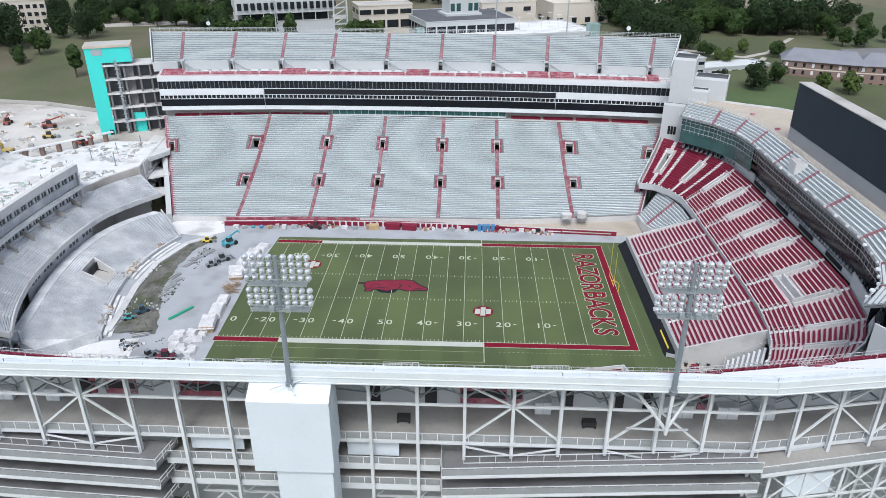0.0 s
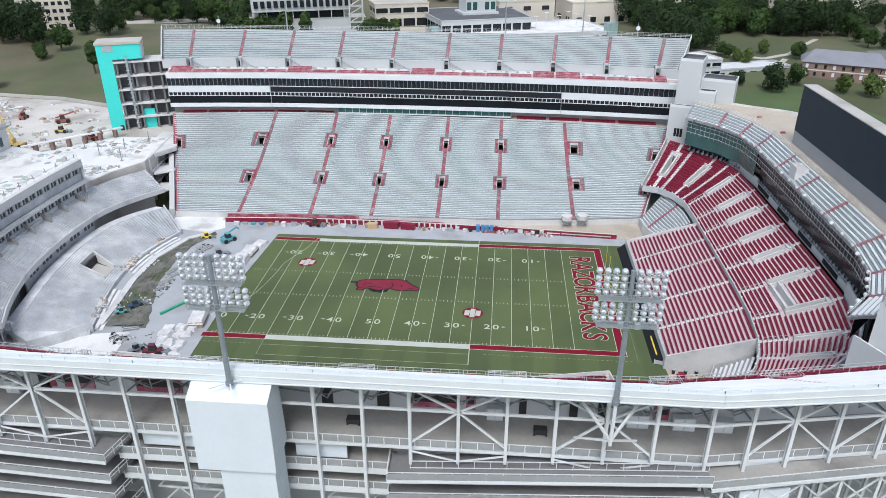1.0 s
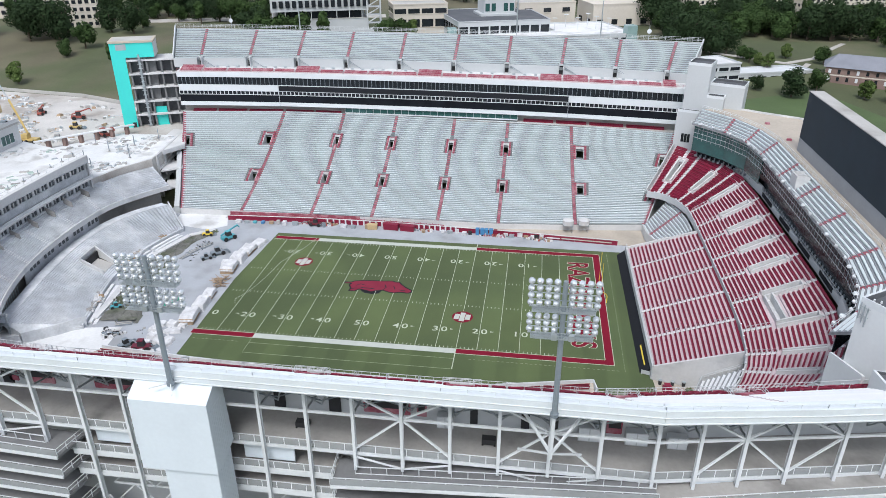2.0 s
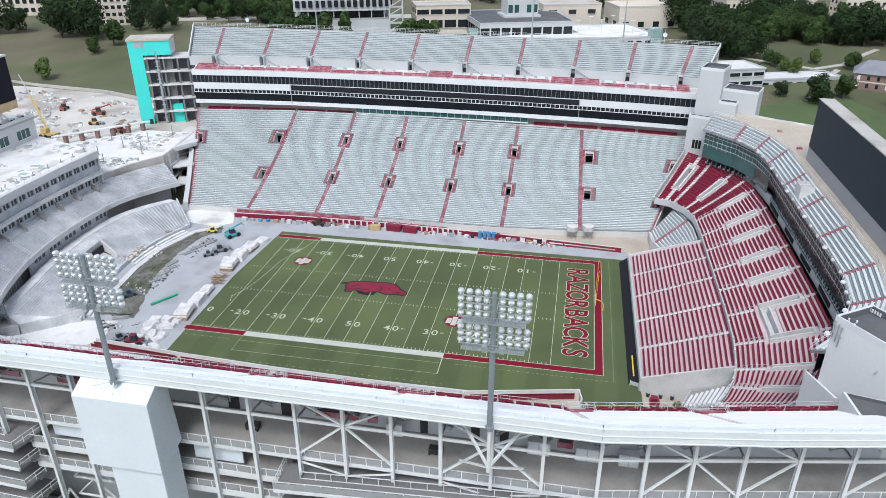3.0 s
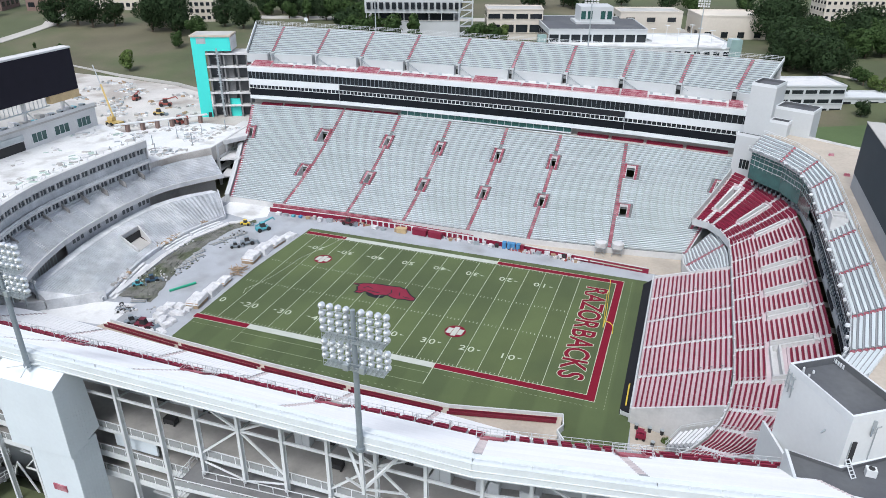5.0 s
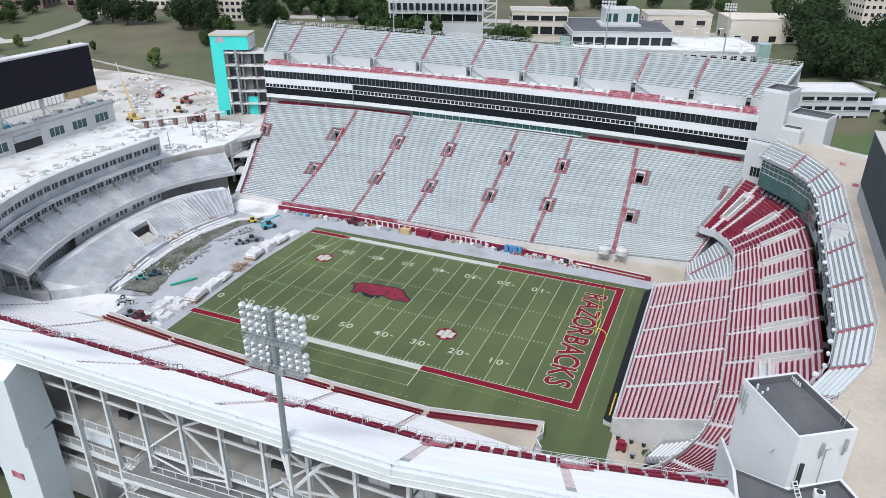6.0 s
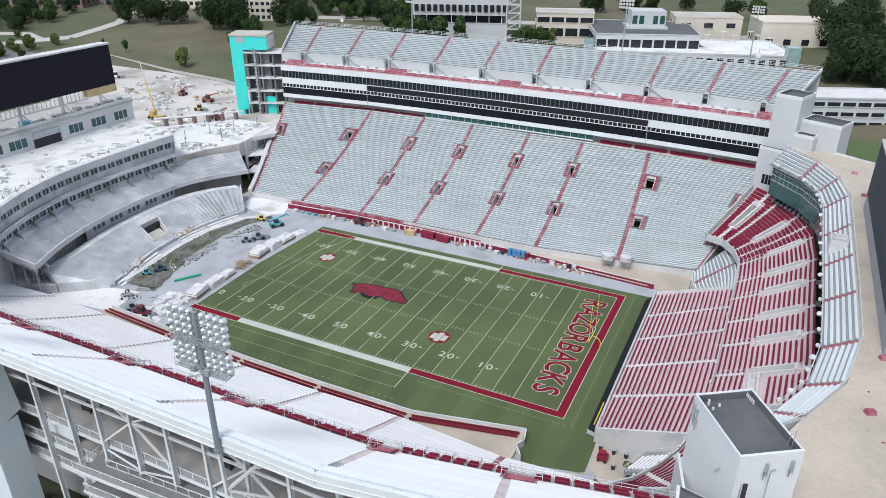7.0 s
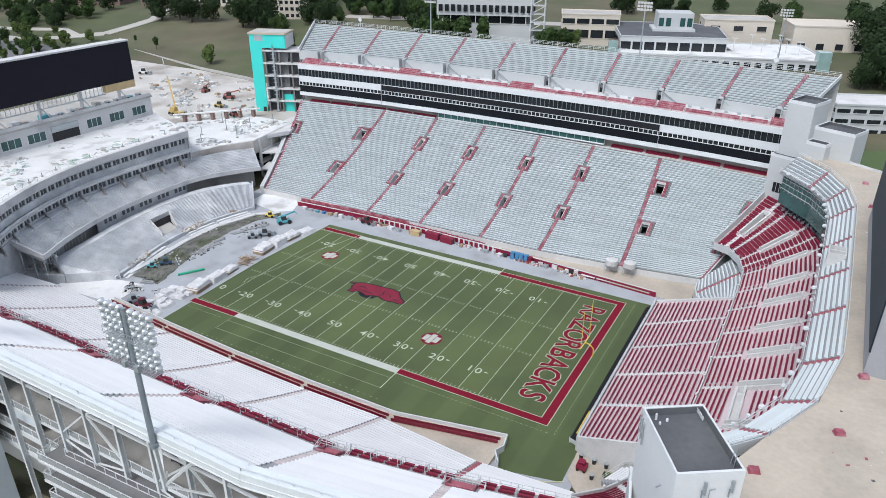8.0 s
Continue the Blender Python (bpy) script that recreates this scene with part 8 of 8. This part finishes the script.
for a, b in zip(wline, wline[1:]):
    q = Mesh()
    q.strip([a, b], 0, 1.45, 0.25)
    part("wall_panel", q, RED, WL)
    q = Mesh()
    q.strip([a, b], 1.45, 1.6, 0.32)
    part("top_rail", q, CONCRETE_PALE, WL)
walls("painted_bar", [(46.5, 34.0), (60.6, 32.95)], 0.55, 0.85, 0.05, LINE, WL, "white painted bar where writing is")
walls("box_row", [(x, y + 1.2) for x, y in wline[:4]], 0, 1.05, 1.4, RED, WL, "crimson box row behind the wall")
walls("back_box_row", [(x, y + 2.1) for x, y in (wline[0], wline[1], (-14.0, 36.9))], 0, 1.8, 0.5, RED_PAINT, WL, "worn crimson upper box row behind the wall")
for k in range(24):
    x, y = along(wline, 1.25 + k * 0.085)
    q = Mesh()
    q.box(x - 0.22, x + 0.22, y - 0.32, y - 0.14, 0.0, 1.5)
    part("wall_post", q, WHITE, WL, "white post on the crimson wall")
for k in range(30):
    x, y = along(wline, 0.1 + k * 2.9 / 30)
    q = Mesh()
    q.box(x - 0.1, x + 0.1, y + 0.55, y + 1.9, 1.0, 1.3)
    part("box_divider", q, PINK, WL)
m = Mesh()
m.prism([(14, 36.5), (30.0, 35.6), (62.0, 33.2), (70.5, 33.0), (70.0, 44.0), (50, 41.6), (27, 39.5), (14, 39.4)], -0.1, 0.12)
solid("corner_floor", m, TAN, "tan paved floor in front of the grandstand", "floor", kind="structure")
m = Mesh()
m.prism([(-56, 36.5), (14, 37.5), (14, 39.4), (-29, 38.8), (-56, 38.6)], -0.1, 0.1)
solid("front_floor", m, CONCRETE, "grey paved floor in front of the grandstand", "floor", kind="structure")


def crate(name, label, cat, x, y, sx, sy, sz, mat_, z=0.0, turn=0.0, lid=None, group=""):
    """A box with a lid and feet."""
    t_ = thing(name, (x, y, z), label, cat, group)
    c, s = math.cos(radians(turn)), math.sin(radians(turn))

    def ring(f):
        return [(x + (a * c - b * s) * f, y + (a * s + b * c) * f) for a, b in ((-sx / 2, -sy / 2), (sx / 2, -sy / 2), (sx / 2, sy / 2), (-sx / 2, sy / 2))]
    q = Mesh()
    q.prism(ring(0.94), z + 0.06, z + sz * 0.86)
    part("body", q, mat_, t_)
    q = Mesh()
    q.prism(ring(1.0), z + sz * 0.86, z + sz)
    part("lid", q, lid or mat_, t_)
    q = Mesh()
    q.prism(ring(0.8), z, z + 0.06)
    part("base", q, DARK, t_)
    return t_


rnd2 = random.Random(9)
for x in (22.2, 23.6, 24.8, 26.2):
    crate("blue_locker", "tall blue plastic locker against the sideline wall", "locker", x, 35.0, 1.1, 1.2, 2.0, BLUE, group="blue lockers")
crate("red_locker", "crimson locker beside blue lockers", "locker", 27.5, 34.9, 0.9, 1.1, 1.8, RED)
for x, mt, sz in ((30.5, TARP, 0.9), (32.2, STEEL, 0.8), (34.6, TARP, 1.2), (36.4, WOOD, 0.8), (38.2, TARP, 1.0), (39.4, DARK, 1.2), (40.8, TARP, 1.4), (12.0, TARP, 0.8), (14.0, STEEL, 0.9), (16.2, TARP, 1.1),
                  (18.4, TARP, 0.8), (20.0, DARK, 0.9), (8.6, TARP, 0.9), (6.2, WOOD, 0.7), (-9, TARP, 1.0), (-11, WOOD, 1.2), (-15, STEEL, 0.9), (-18, TARP, 0.9), (-33, STEEL, 1.1), (-36, TARP, 1.3), (-38.2, CONCRETE, 1.2),
                  (-40.4, WOOD, 0.8), (-43, BLUE, 0.7), (-45.5, CYAN, 0.6), (-48, STEEL, 0.8), (-50.5, TARP, 0.9)):
    nm = "pale" if mt in (TARP, CONCRETE) else ("timber" if mt is WOOD else ("blue" if mt in (BLUE, CYAN) else "grey"))
    y = along(wline, 0)[1] - 0.2 + rnd2.uniform(-1.4, -0.6) if x < -30 else 34.9 + rnd2.uniform(-0.5, 0.4)
    crate(f"{nm}_crate", f"{nm} crate standing along the sideline wall", "crate", x, y, rnd2.uniform(0.9, 1.9), rnd2.uniform(0.8, 1.3), sz, mt, 0, rnd2.uniform(-12, 12), group="sideline crates")
for x in (44.2, 48.6):
    tb = thing("folding_table", (x, 34.0, 0), "long white folding table by the sideline wall", "table", "folding tables")
    q = Mesh()
    q.box(x - 1.9, x + 1.9, 33.6, 34.5, 0.7, 0.78)
    part("tabletop", q, TARP, tb)
    for a in (-1.7, 1.7):
        for b in (33.7, 34.4):
            q = Mesh()
            q.bar((x + a, b, 0), (x + a, b, 0.7), 0.06)
            part("leg", q, STEEL, tb)
for x, y in ((48.4, 40.2), (53.0, 41.0)):
    tk = thing("water_tank", (x, y, 0.12), "round white water tank on a steel scaffold", "tank", "tanks")
    q = Mesh()
    q.tube((x, y, 2.6), (x, y, 3.9), 1.6, 1.6, 16)
    q.tube((x, y, 3.9), (x, y, 4.25), 1.6, 0.5, 16)
    part("drum", q, CONCRETE_PALE, tk)
    for a, b in ((-1.3, -1.3), (1.3, -1.3), (1.3, 1.3), (-1.3, 1.3)):
        q = Mesh()
        q.bar((x + a, y + b, 0.12), (x + a, y + b, 2.6), 0.1)
        part("scaffold_leg", q, STEEL, tk)
    q = Mesh()
    q.bar((x - 1.3, y - 1.3, 0.4), (x + 1.3, y - 1.3, 2.4), 0.07)
    q.bar((x + 1.3, y - 1.3, 0.4), (x - 1.3, y - 1.3, 2.4), 0.07)
    q.box(x - 1.5, x + 1.5, y - 1.5, y + 1.5, 2.5, 2.6)
    part("scaffold_brace", q, STEEL, tk)


def machine(name, label, cat, x, y, z, turn, mat_, arm=None, size=1.0, cabm=None):
    """A small site machine: body, cab, four wheels and a boom or bucket."""
    t_ = thing(name, (x, y, z), label, cat)
    t_.rotation_euler = (0, 0, radians(turn))
    t_.scale = (size, size, size)

    def local(nm, q, mt, lb=""):
        ob = new(nm, q.data(nm, mt))
        ob.parent = t_
        return tagged(ob, lb)
    q = Mesh()
    q.hexa([(-2.2, -0.8, 0.6), (2.0, -0.8, 0.6), (2.0, 0.8, 0.6), (-2.2, 0.8, 0.6)], [(-2.1, -0.7, 1.35), (1.6, -0.7, 1.2), (1.6, 0.7, 1.2), (-2.1, 0.7, 1.35)])
    local("body", q, mat_)
    q = Mesh()
    q.hexa([(-0.8, -0.65, 1.2), (0.7, -0.65, 1.2), (0.7, 0.65, 1.2), (-0.8, 0.65, 1.2)], [(-0.7, -0.55, 2.5), (0.4, -0.55, 2.5), (0.4, 0.55, 2.5), (-0.7, 0.55, 2.5)])
    local("cab", q, cabm or DARK, "glazed cab")
    q = Mesh()
    q.box(-0.8, 0.5, -0.62, 0.62, 2.5, 2.62)
    local("cab_roof", q, mat_)
    for a in (-1.4, 1.3):
        for b in (-1.0, 0.75):
            q = Mesh()
            q.tube((a, b, 0.6), (a, b + 0.3, 0.6), 0.6, 0.6, 12)
            local("wheel", q, RUBBER)
    q = Mesh()
    if arm == "boom":
        q.bar((-2.0, 0.7, 1.6), (3.4, 0.7, 3.0), 0.35)
        q.bar((3.4, 0.7, 3.0), (3.9, 0.7, 2.2), 0.25)
        local("boom", q, mat_)
    else:
        q.bar((1.4, -0.5, 1.0), (2.9, -0.5, 0.7), 0.2)
        q.bar((1.4, 0.5, 1.0), (2.9, 0.5, 0.7), 0.2)
        q.hexa([(2.8, -1.0, 0.15), (3.5, -1.0, 0.15), (3.5, 1.0, 0.15), (2.8, 1.0, 0.15)], [(2.7, -1.0, 0.95), (2.9, -1.0, 0.95), (2.9, 1.0, 0.95), (2.7, 1.0, 0.95)])
        local("bucket", q, POLE_GREY)
    return t_


machine("telehandler", "turquoise telehandler with a raised boom on gravel", "telehandler", -48.6, 22.0, 0, 55, CYAN, "boom", 1.05)
machine("wheel_loader", "dark wheel loader parked on gravel", "loader", -47.6, 12.2, 0, 40, POLE_GREY, None, 0.95)
machine("wheel_loader", "dark wheel loader parked on gravel", "loader", -49.6, 9.2, 0, 35, POLE_GREY, None, 0.7)
machine("compact_loader", "dark blue compact loader beside the mud bank", "loader", -57.6, -15.6, 0.2, 45, mat("deep_blue_paint", (0.03, 0.08, 0.14), 0.5), None, 0.8)
machine("compact_loader", "turquoise compact loader beside the mud bank", "loader", -59.6, -18.6, 0.2, 30, CYAN, None, 0.62)
machine("roller", "small yellow roller at the edge of the gravel", "roller", -55.6, 23.4, 0.1, 15, YELLOW, None, 0.7)
machine("utility_truck", "dark red utility truck by the sideline wall", "truck", -26.6, 34.6, 0, -4, mat("dark_red_paint", (0.12, 0.012, 0.02), 0.4), None, 0.9)
crate("equipment_bench", "long crimson covered team bench by the sideline wall", "bench", -3.6, 35.2, 4.6, 1.7, 1.9, RED, turn=-3)
crate("equipment_bench", "long crimson covered team bench by the sideline wall", "bench", 1.4, 34.9, 4.4, 1.7, 1.8, RED, turn=-5)
crate("timber_crate", "timber crate heaped with yellow sand bags beside a crimson bench", "crate", -9.2, 34.8, 3.0, 1.8, 1.5, PLY, turn=6)
machine("utility_truck", "dark red utility truck at the field corner", "truck", -44.6, -34.0, 0, 10, mat("maroon_paint", (0.14, 0.015, 0.03), 0.4), None, 1.0)
machine("wheel_loader", "dark wheel loader at the field corner", "loader", -48.8, -33.2, 0, 60, POLE_GREY, None, 0.8)
machine("excavator", "orange-red excavator on the building site", "excavator", -134.0, 88.0, 13.75, 30, ORANGE, "boom", 1.2)
machine("excavator", "orange-red lift on the building site", "excavator", -152.0, 92.0, 13.75, 100, ORANGE, "boom", 1.0)
machine("excavator", "red excavator beside the brick piers", "excavator", -112.0, 68.5, 13.75, -20, ORANGE, "boom", 1.2)
machine("site_loader", "yellow loader on the building site", "loader", -127.5, 76.0, 13.75, 10, CRANE_YELLOW, None, 1.0)
machine("parked_car", "white car parked beyond the building site", "car", -205.0, 103.0, 14.0, 30, TARP, None, 1.1)


def tarp_stack(x, y, lx, ly, h, turn, wood=True):
    """A pallet stack under a lumpy white sheet."""
    t_ = thing("sheeted_pallet_stack", (x, y, 0), "timber pallet stack under a rumpled white sheet on gravel", "pallet stack", "sheeted stacks")
    t_.rotation_euler = (0, 0, radians(turn))
    q = Mesh()
    nx, ny = 14, 9
    for j in range(ny + 1):
        for i in range(nx + 1):
            fx, fy = i / nx - 0.5, j / ny - 0.5
            edge_ = min(1.0, (0.5 - abs(fx)) * 13, (0.5 - abs(fy)) * 9)
            z = h * ((0.62 if wood else 0.30) + (0.38 if wood else 0.70) * edge_) + (0.30 * noise.noise((x + fx * lx * 0.8, y + fy * ly * 0.8, 1.0)) + 0.14 * noise.noise((x + fx * lx * 2.2, y + fy * ly * 2.2, 4.0))) * min(1.0, h) * edge_
            q.v.append((fx * lx * 1.06 + 0.12 * noise.noise((x, y + fy * 9, 8.0)), fy * ly * 1.06 + 0.12 * noise.noise((x + fx * 9, y, 9.0)), max(0.04, z - (1 - edge_) * h * (0.12 if wood else 0.33))))
    for j in range(ny):
        for i in range(nx):
            k = j * (nx + 1) + i
            q.f.append((k, k + 1, k + nx + 2, k + nx + 1))
            q.m.append(0)
    ob = new("sheet", q.data("sheet", TARP))
    ob.parent = t_
    if wood:
        q = Mesh()
        for a in range(5):
            z = a * h * 0.15
            q.box(-lx * 0.46, lx * 0.46, -ly * 0.50, ly * 0.40, z + 0.03, z + h * 0.13)
        ob = new("timber", q.data("timber", WOOD))
        ob.parent = t_


for x, y, lx, ly, h, a in ((-40.2, -20.5, 3.4, 5.4, 2.0, 8), (-40.2, -14.6, 3.0, 5.4, 1.6, 5), (-40.4, -9.4, 2.6, 4.0, 1.2, 4), (-41.0, 4.2, 3.6, 5.4, 1.9, 6), (-40.8, 9.8, 3.6, 5.2, 1.8, 4), (-40.2, 15.0, 3.4, 5.4, 1.5, -4),
                           (-39.0, 20.2, 3.2, 5.0, 0.9, -12), (-43.4, 6.8, 1.6, 3.0, 1.0, 10)):
    tarp_stack(x, y, lx, ly, h, a, (x, y) in ((-40.2, -20.5), (-40.4, -9.4), (-41.0, 4.2), (-40.2, 15.0)))
wd = thing("timber_heap", (-40.4, -3.6, 0), "heap of raw timber offcuts on gravel", "timber heap")
q = Mesh()
for k in range(46):
    x, y, z = -40.4 + rnd2.uniform(-1.6, 1.6), -3.8 + rnd2.uniform(-2.4, 2.4), rnd2.uniform(0.1, 1.3)
    a = rnd2.uniform(0, 3.14)
    d = Vector((math.cos(a), math.sin(a), rnd2.uniform(-0.15, 0.15))) * rnd2.uniform(0.6, 1.5)
    q.bar(Vector((x, y, z)) - d, Vector((x, y, z)) + d, 0.16, 0.08)
tagged(part("timber_litter", q, WOOD, wd), kind="stuff")
for k in range(15):
    x, y = -45.4 + (k % 3) * 2.5 + rnd2.uniform(-0.5, 0.5), -34.0 + (k // 3) * 2.5 + rnd2.uniform(-0.5, 0.5)
    if x > -39.0 and y > -30:
        x -= 1.0
    tarp_stack(x, y, rnd2.uniform(1.8, 2.8), rnd2.uniform(1.4, 2.2), rnd2.uniform(0.5, 1.0), rnd2.uniform(-25, 25), False)
gp_ = thing("green_pipe", (-48.6, -15.2, 0), "bright green plastic pipe lying on gravel", "pipe")
q = Mesh()
q.tube((-50.4, -18.2, 0.3), (-46.8, -12.4, 0.3), 0.32, 0.32, 12)
part("tube", q, GREEN_PIPE, gp_)
for x, y, a in ((-55.4, 13.2, 62), (-56.2, 9.6, 65), (-57.2, 3.0, 70), (-56.0, 0.6, 60), (-56.4, -2.4, 62), (-56.8, -6.8, 58), (-53.0, 17.4, 60), (-54.2, -24.6, 20), (-55.5, -22.4, 40)):
    bd = thing("plank_bundle", (x, y, 0), "grey bundle of planks and steel lying on gravel", "plank bundle", "plank bundles")
    d = Vector((math.cos(radians(a)), math.sin(radians(a)), 0))
    s = Vector((-d.y, d.x, 0))
    for k in range(5):
        q = Mesh()
        o = Vector((x, y, 0.12 + 0.1 * (k % 2))) + s * (k - 2) * 0.35 + d * rnd2.uniform(-0.4, 0.4)
        q.bar(o - d * 1.8, o + d * 1.8, 0.26, 0.1)
        part("plank", q, CONCRETE if k % 2 else POLE_GREY, bd)
# a hose across the turf
rope = [(-32.6, -12.4), (-33.4, -10.4), (-31.7, -7.0), (-30.5, -2.2), (-29.6, 3.6), (-29.0, 9.8), (-27.6, 13.6), (-25.4, 19.0), (-23.5, 26.4)]
m = Mesh()
for a, b in zip(rope, rope[1:]):
    n = max(1, round(math.dist(a, b) / 0.9))
    for k in range(n):
        p, r = lerp(a, b, k / n), lerp(a, b, (k + 0.55) / n)
        m.bar((*p, 0.09), (*r, 0.09), 0.12, 0.08)
solid("ground_hose", m, LINE, "pale jointed hose laid across the turf", "hose")


def litter(name, label, ring, z, count, mats, seed, smin=0.2, smax=1.2, flat=0.4, tall=0.5):
    """Countless loose pieces over an area, as stuff."""
    r_ = random.Random(seed)
    x0, x1 = min(p[0] for p in ring), max(p[0] for p in ring)
    y0, y1 = min(p[1] for p in ring), max(p[1] for p in ring)

    def inside(x, y):
        c = False
        for k in range(len(ring)):
            (ax, ay), (bx, by) = ring[k], ring[(k + 1) % len(ring)]
            if (ay > y) != (by > y) and x < (bx - ax) * (y - ay) / (by - ay) + ax:
                c = not c
        return c
    q = Mesh()
    done = 0
    for _ in range(count * 20):
        if done >= count:
            break
        x, y = r_.uniform(x0, x1), r_.uniform(y0, y1)
        if not inside(x, y) or noise.noise((x * 0.09, y * 0.09, seed)) < 0.08:
            continue
        done += 1
        a, sx, sy = r_.uniform(0, 3.14), r_.uniform(smin, smax), r_.uniform(smin, smax) * r_.choice((0.3, 0.6, 1))
        h = r_.uniform(0.05, tall) * r_.choice((flat, 1))
        c, s = math.cos(a), math.sin(a)
        zz = z(x, y) if callable(z) else z
        rr = [(x + (u * c - v * s), y + (u * s + v * c)) for u, v in ((-sx, -sy), (sx, -sy), (sx, sy), (-sx, sy))]
        t = r_.uniform(0.6, 1.0)
        q.hexa([(p[0], p[1], zz - 0.02) for p in rr], [(x + (p[0] - x) * t, y + (p[1] - y) * t, zz + h) for p in rr], r_.randrange(len(mats)))
    return solid(name, q, mats, label, "debris", kind="stuff")


litter("site_debris", "scattered boards, slabs and rubble on the dusty yard", [(-100, 76), (-112, 98), (-150, 112), (-190, 118), (-200, 96), (-150, 70), (-140, 50), (-128, 50), (-110, 72)], 13.75, 620,
       [CONCRETE_PALE, CONCRETE, WOOD, STEEL, CONCRETE_DARK, SCREED, RUBBLE_GROUND, CONCRETE], 3, 0.15, 1.3, 0.3, 0.9)
litter("slab_debris", "building material laid out on the white slab", [(-85, 50), (-88, 72), (-106, 70), (-120, 50), (-114, 38), (-93, 31), (-90, 40)], 13.95, 260, [CONCRETE, CONCRETE_PALE, STEEL, CONCRETE_DARK, CONCRETE, TARP], 4, 0.15, 1.1, 0.4, 0.5)
litter("roof_debris", "building material stacked on the white roof", [(-95, 28), (-116, 33), (-116, -40), (-89, -30), (-94, -4), (-95, 12)],
       21.9, 150, [CONCRETE_PALE, TARP, STEEL, CONCRETE, CONCRETE_PALE, CONCRETE, mat("pale_green_board", (0.38, 0.48, 0.43), 0.8)], 6, 0.3, 1.4, 0.4, 0.5)
litter("step_debris", "loose boards and buckets on the bare concrete steps", [(-65, -22), (-70, -4), (-71, 8), (-69, 22), (-66.6, 20), (-68.4, 6), (-67.4, -8), (-63.4, -22)], 0.9, 120, [CONCRETE_PALE, WOOD, TARP, CONCRETE_DARK], 8, 0.15, 0.7, 0.5, 0.6)
litter("mud_debris", "white bags and stones on the mud bank", [(-62, -20), (-65, -2), (-64, 10), (-60, 21), (-57, 18), (-59, 8), (-58, -4), (-54, -16)], 0.35, 80, [TARP, CONCRETE_PALE, CONCRETE, MUD, MUD], 12, 0.08, 0.28, 0.7, 0.5)
litter("gravel_debris", "rubble and timber along the edge of the mud", [(-60, -24), (-58, -10), (-58, 6), (-56, 18), (-53, 24), (-52, 18), (-54, 4), (-54, -10), (-48, -28)], 0.0, 150, [POLE_GREY, CONCRETE, CONCRETE_DARK, DARK, MUD, MUD], 13, 0.08, 0.38, 0.5, 0.4)
litter("sideline_debris", "mixed small gear and material along the crimson sideline wall", [(-50, 33.2), (-29, 35.0), (-7, 35.2), (12, 34.6), (30, 33.8), (44, 32.8), (44, 34.2), (30, 35.2), (12, 36.0), (-7, 36.6), (-29, 36.5), (-50, 35.2)], 0.0, 240,
       [TARP, WOOD, DARK, RED_PAINT, ORANGE, CONCRETE, CONCRETE_PALE, POLE_GREY], 21, 0.1, 0.55, 0.6, 0.9)
litter("terrace_grit", "small dark scraps lying on the tan terrace", [(101, 30), (112, 20), (112, -60), (96, -60), (101, -36)], 32.4, 46, [ROOF_DARK, TARP, RED_PAINT], 22, 0.06, 0.25, 0.5, 0.12)
litter("end_debris", "mixed building debris at the corner of the field", [(-58, -27), (-48, -29), (-46, -36), (-53, -36)], 0.05, 90, [POLE_GREY, TARP, CONCRETE, DARK], 14, 0.15, 0.7, 0.6, 0.6)
# small vents on the suite roof
for k in range(12):
    x, y = along([(-92.2, 25), (-93, 12), (-93, -4), (-91, -20), (-86.6, -33)], k / 11 * 4)
    vp = thing("roof_vent_pipe", (x - 1.5, y, 21.9), "small dark vent pipe on the white roof", "vent pipe", "roof vent pipes")
    q = Mesh()
    q.tube((x - 1.5, y, 21.9), (x - 1.5, y, 23.0), 0.12, 0.1, 8)
    part("stack", q, POLE_GREY, vp)
    q = Mesh()
    q.box(x - 1.85, x - 1.15, y - 0.3, y + 0.3, 21.9, 22.2)
    part("flashing", q, CONCRETE, vp)
# distant floodlight masts behind the upper deck
for x, y, z, h in ((28, 125, 14, 45), (-58, 128, 14, 42), (66, 210, 20, 30)):
    pl = thing("street_lamp", (x, y, z), "tall thin grey lamp mast behind the grandstand", "lamp mast", "lamp masts")
    q = Mesh()
    q.tube((x, y, z), (x, y, z + h), 0.35, 0.2, 8)
    part("mast", q, STEEL, pl)
    for r in range(3):
        for c in range(5):
            q = Mesh()
            q.box(x - 2.6 + c * 1.05, x - 1.8 + c * 1.05, y - 0.5, y, z + h - 0.4 - r * 1.1, z + h + 0.3 - r * 1.1)
            part("lamp", q, CONCRETE_PALE, pl)
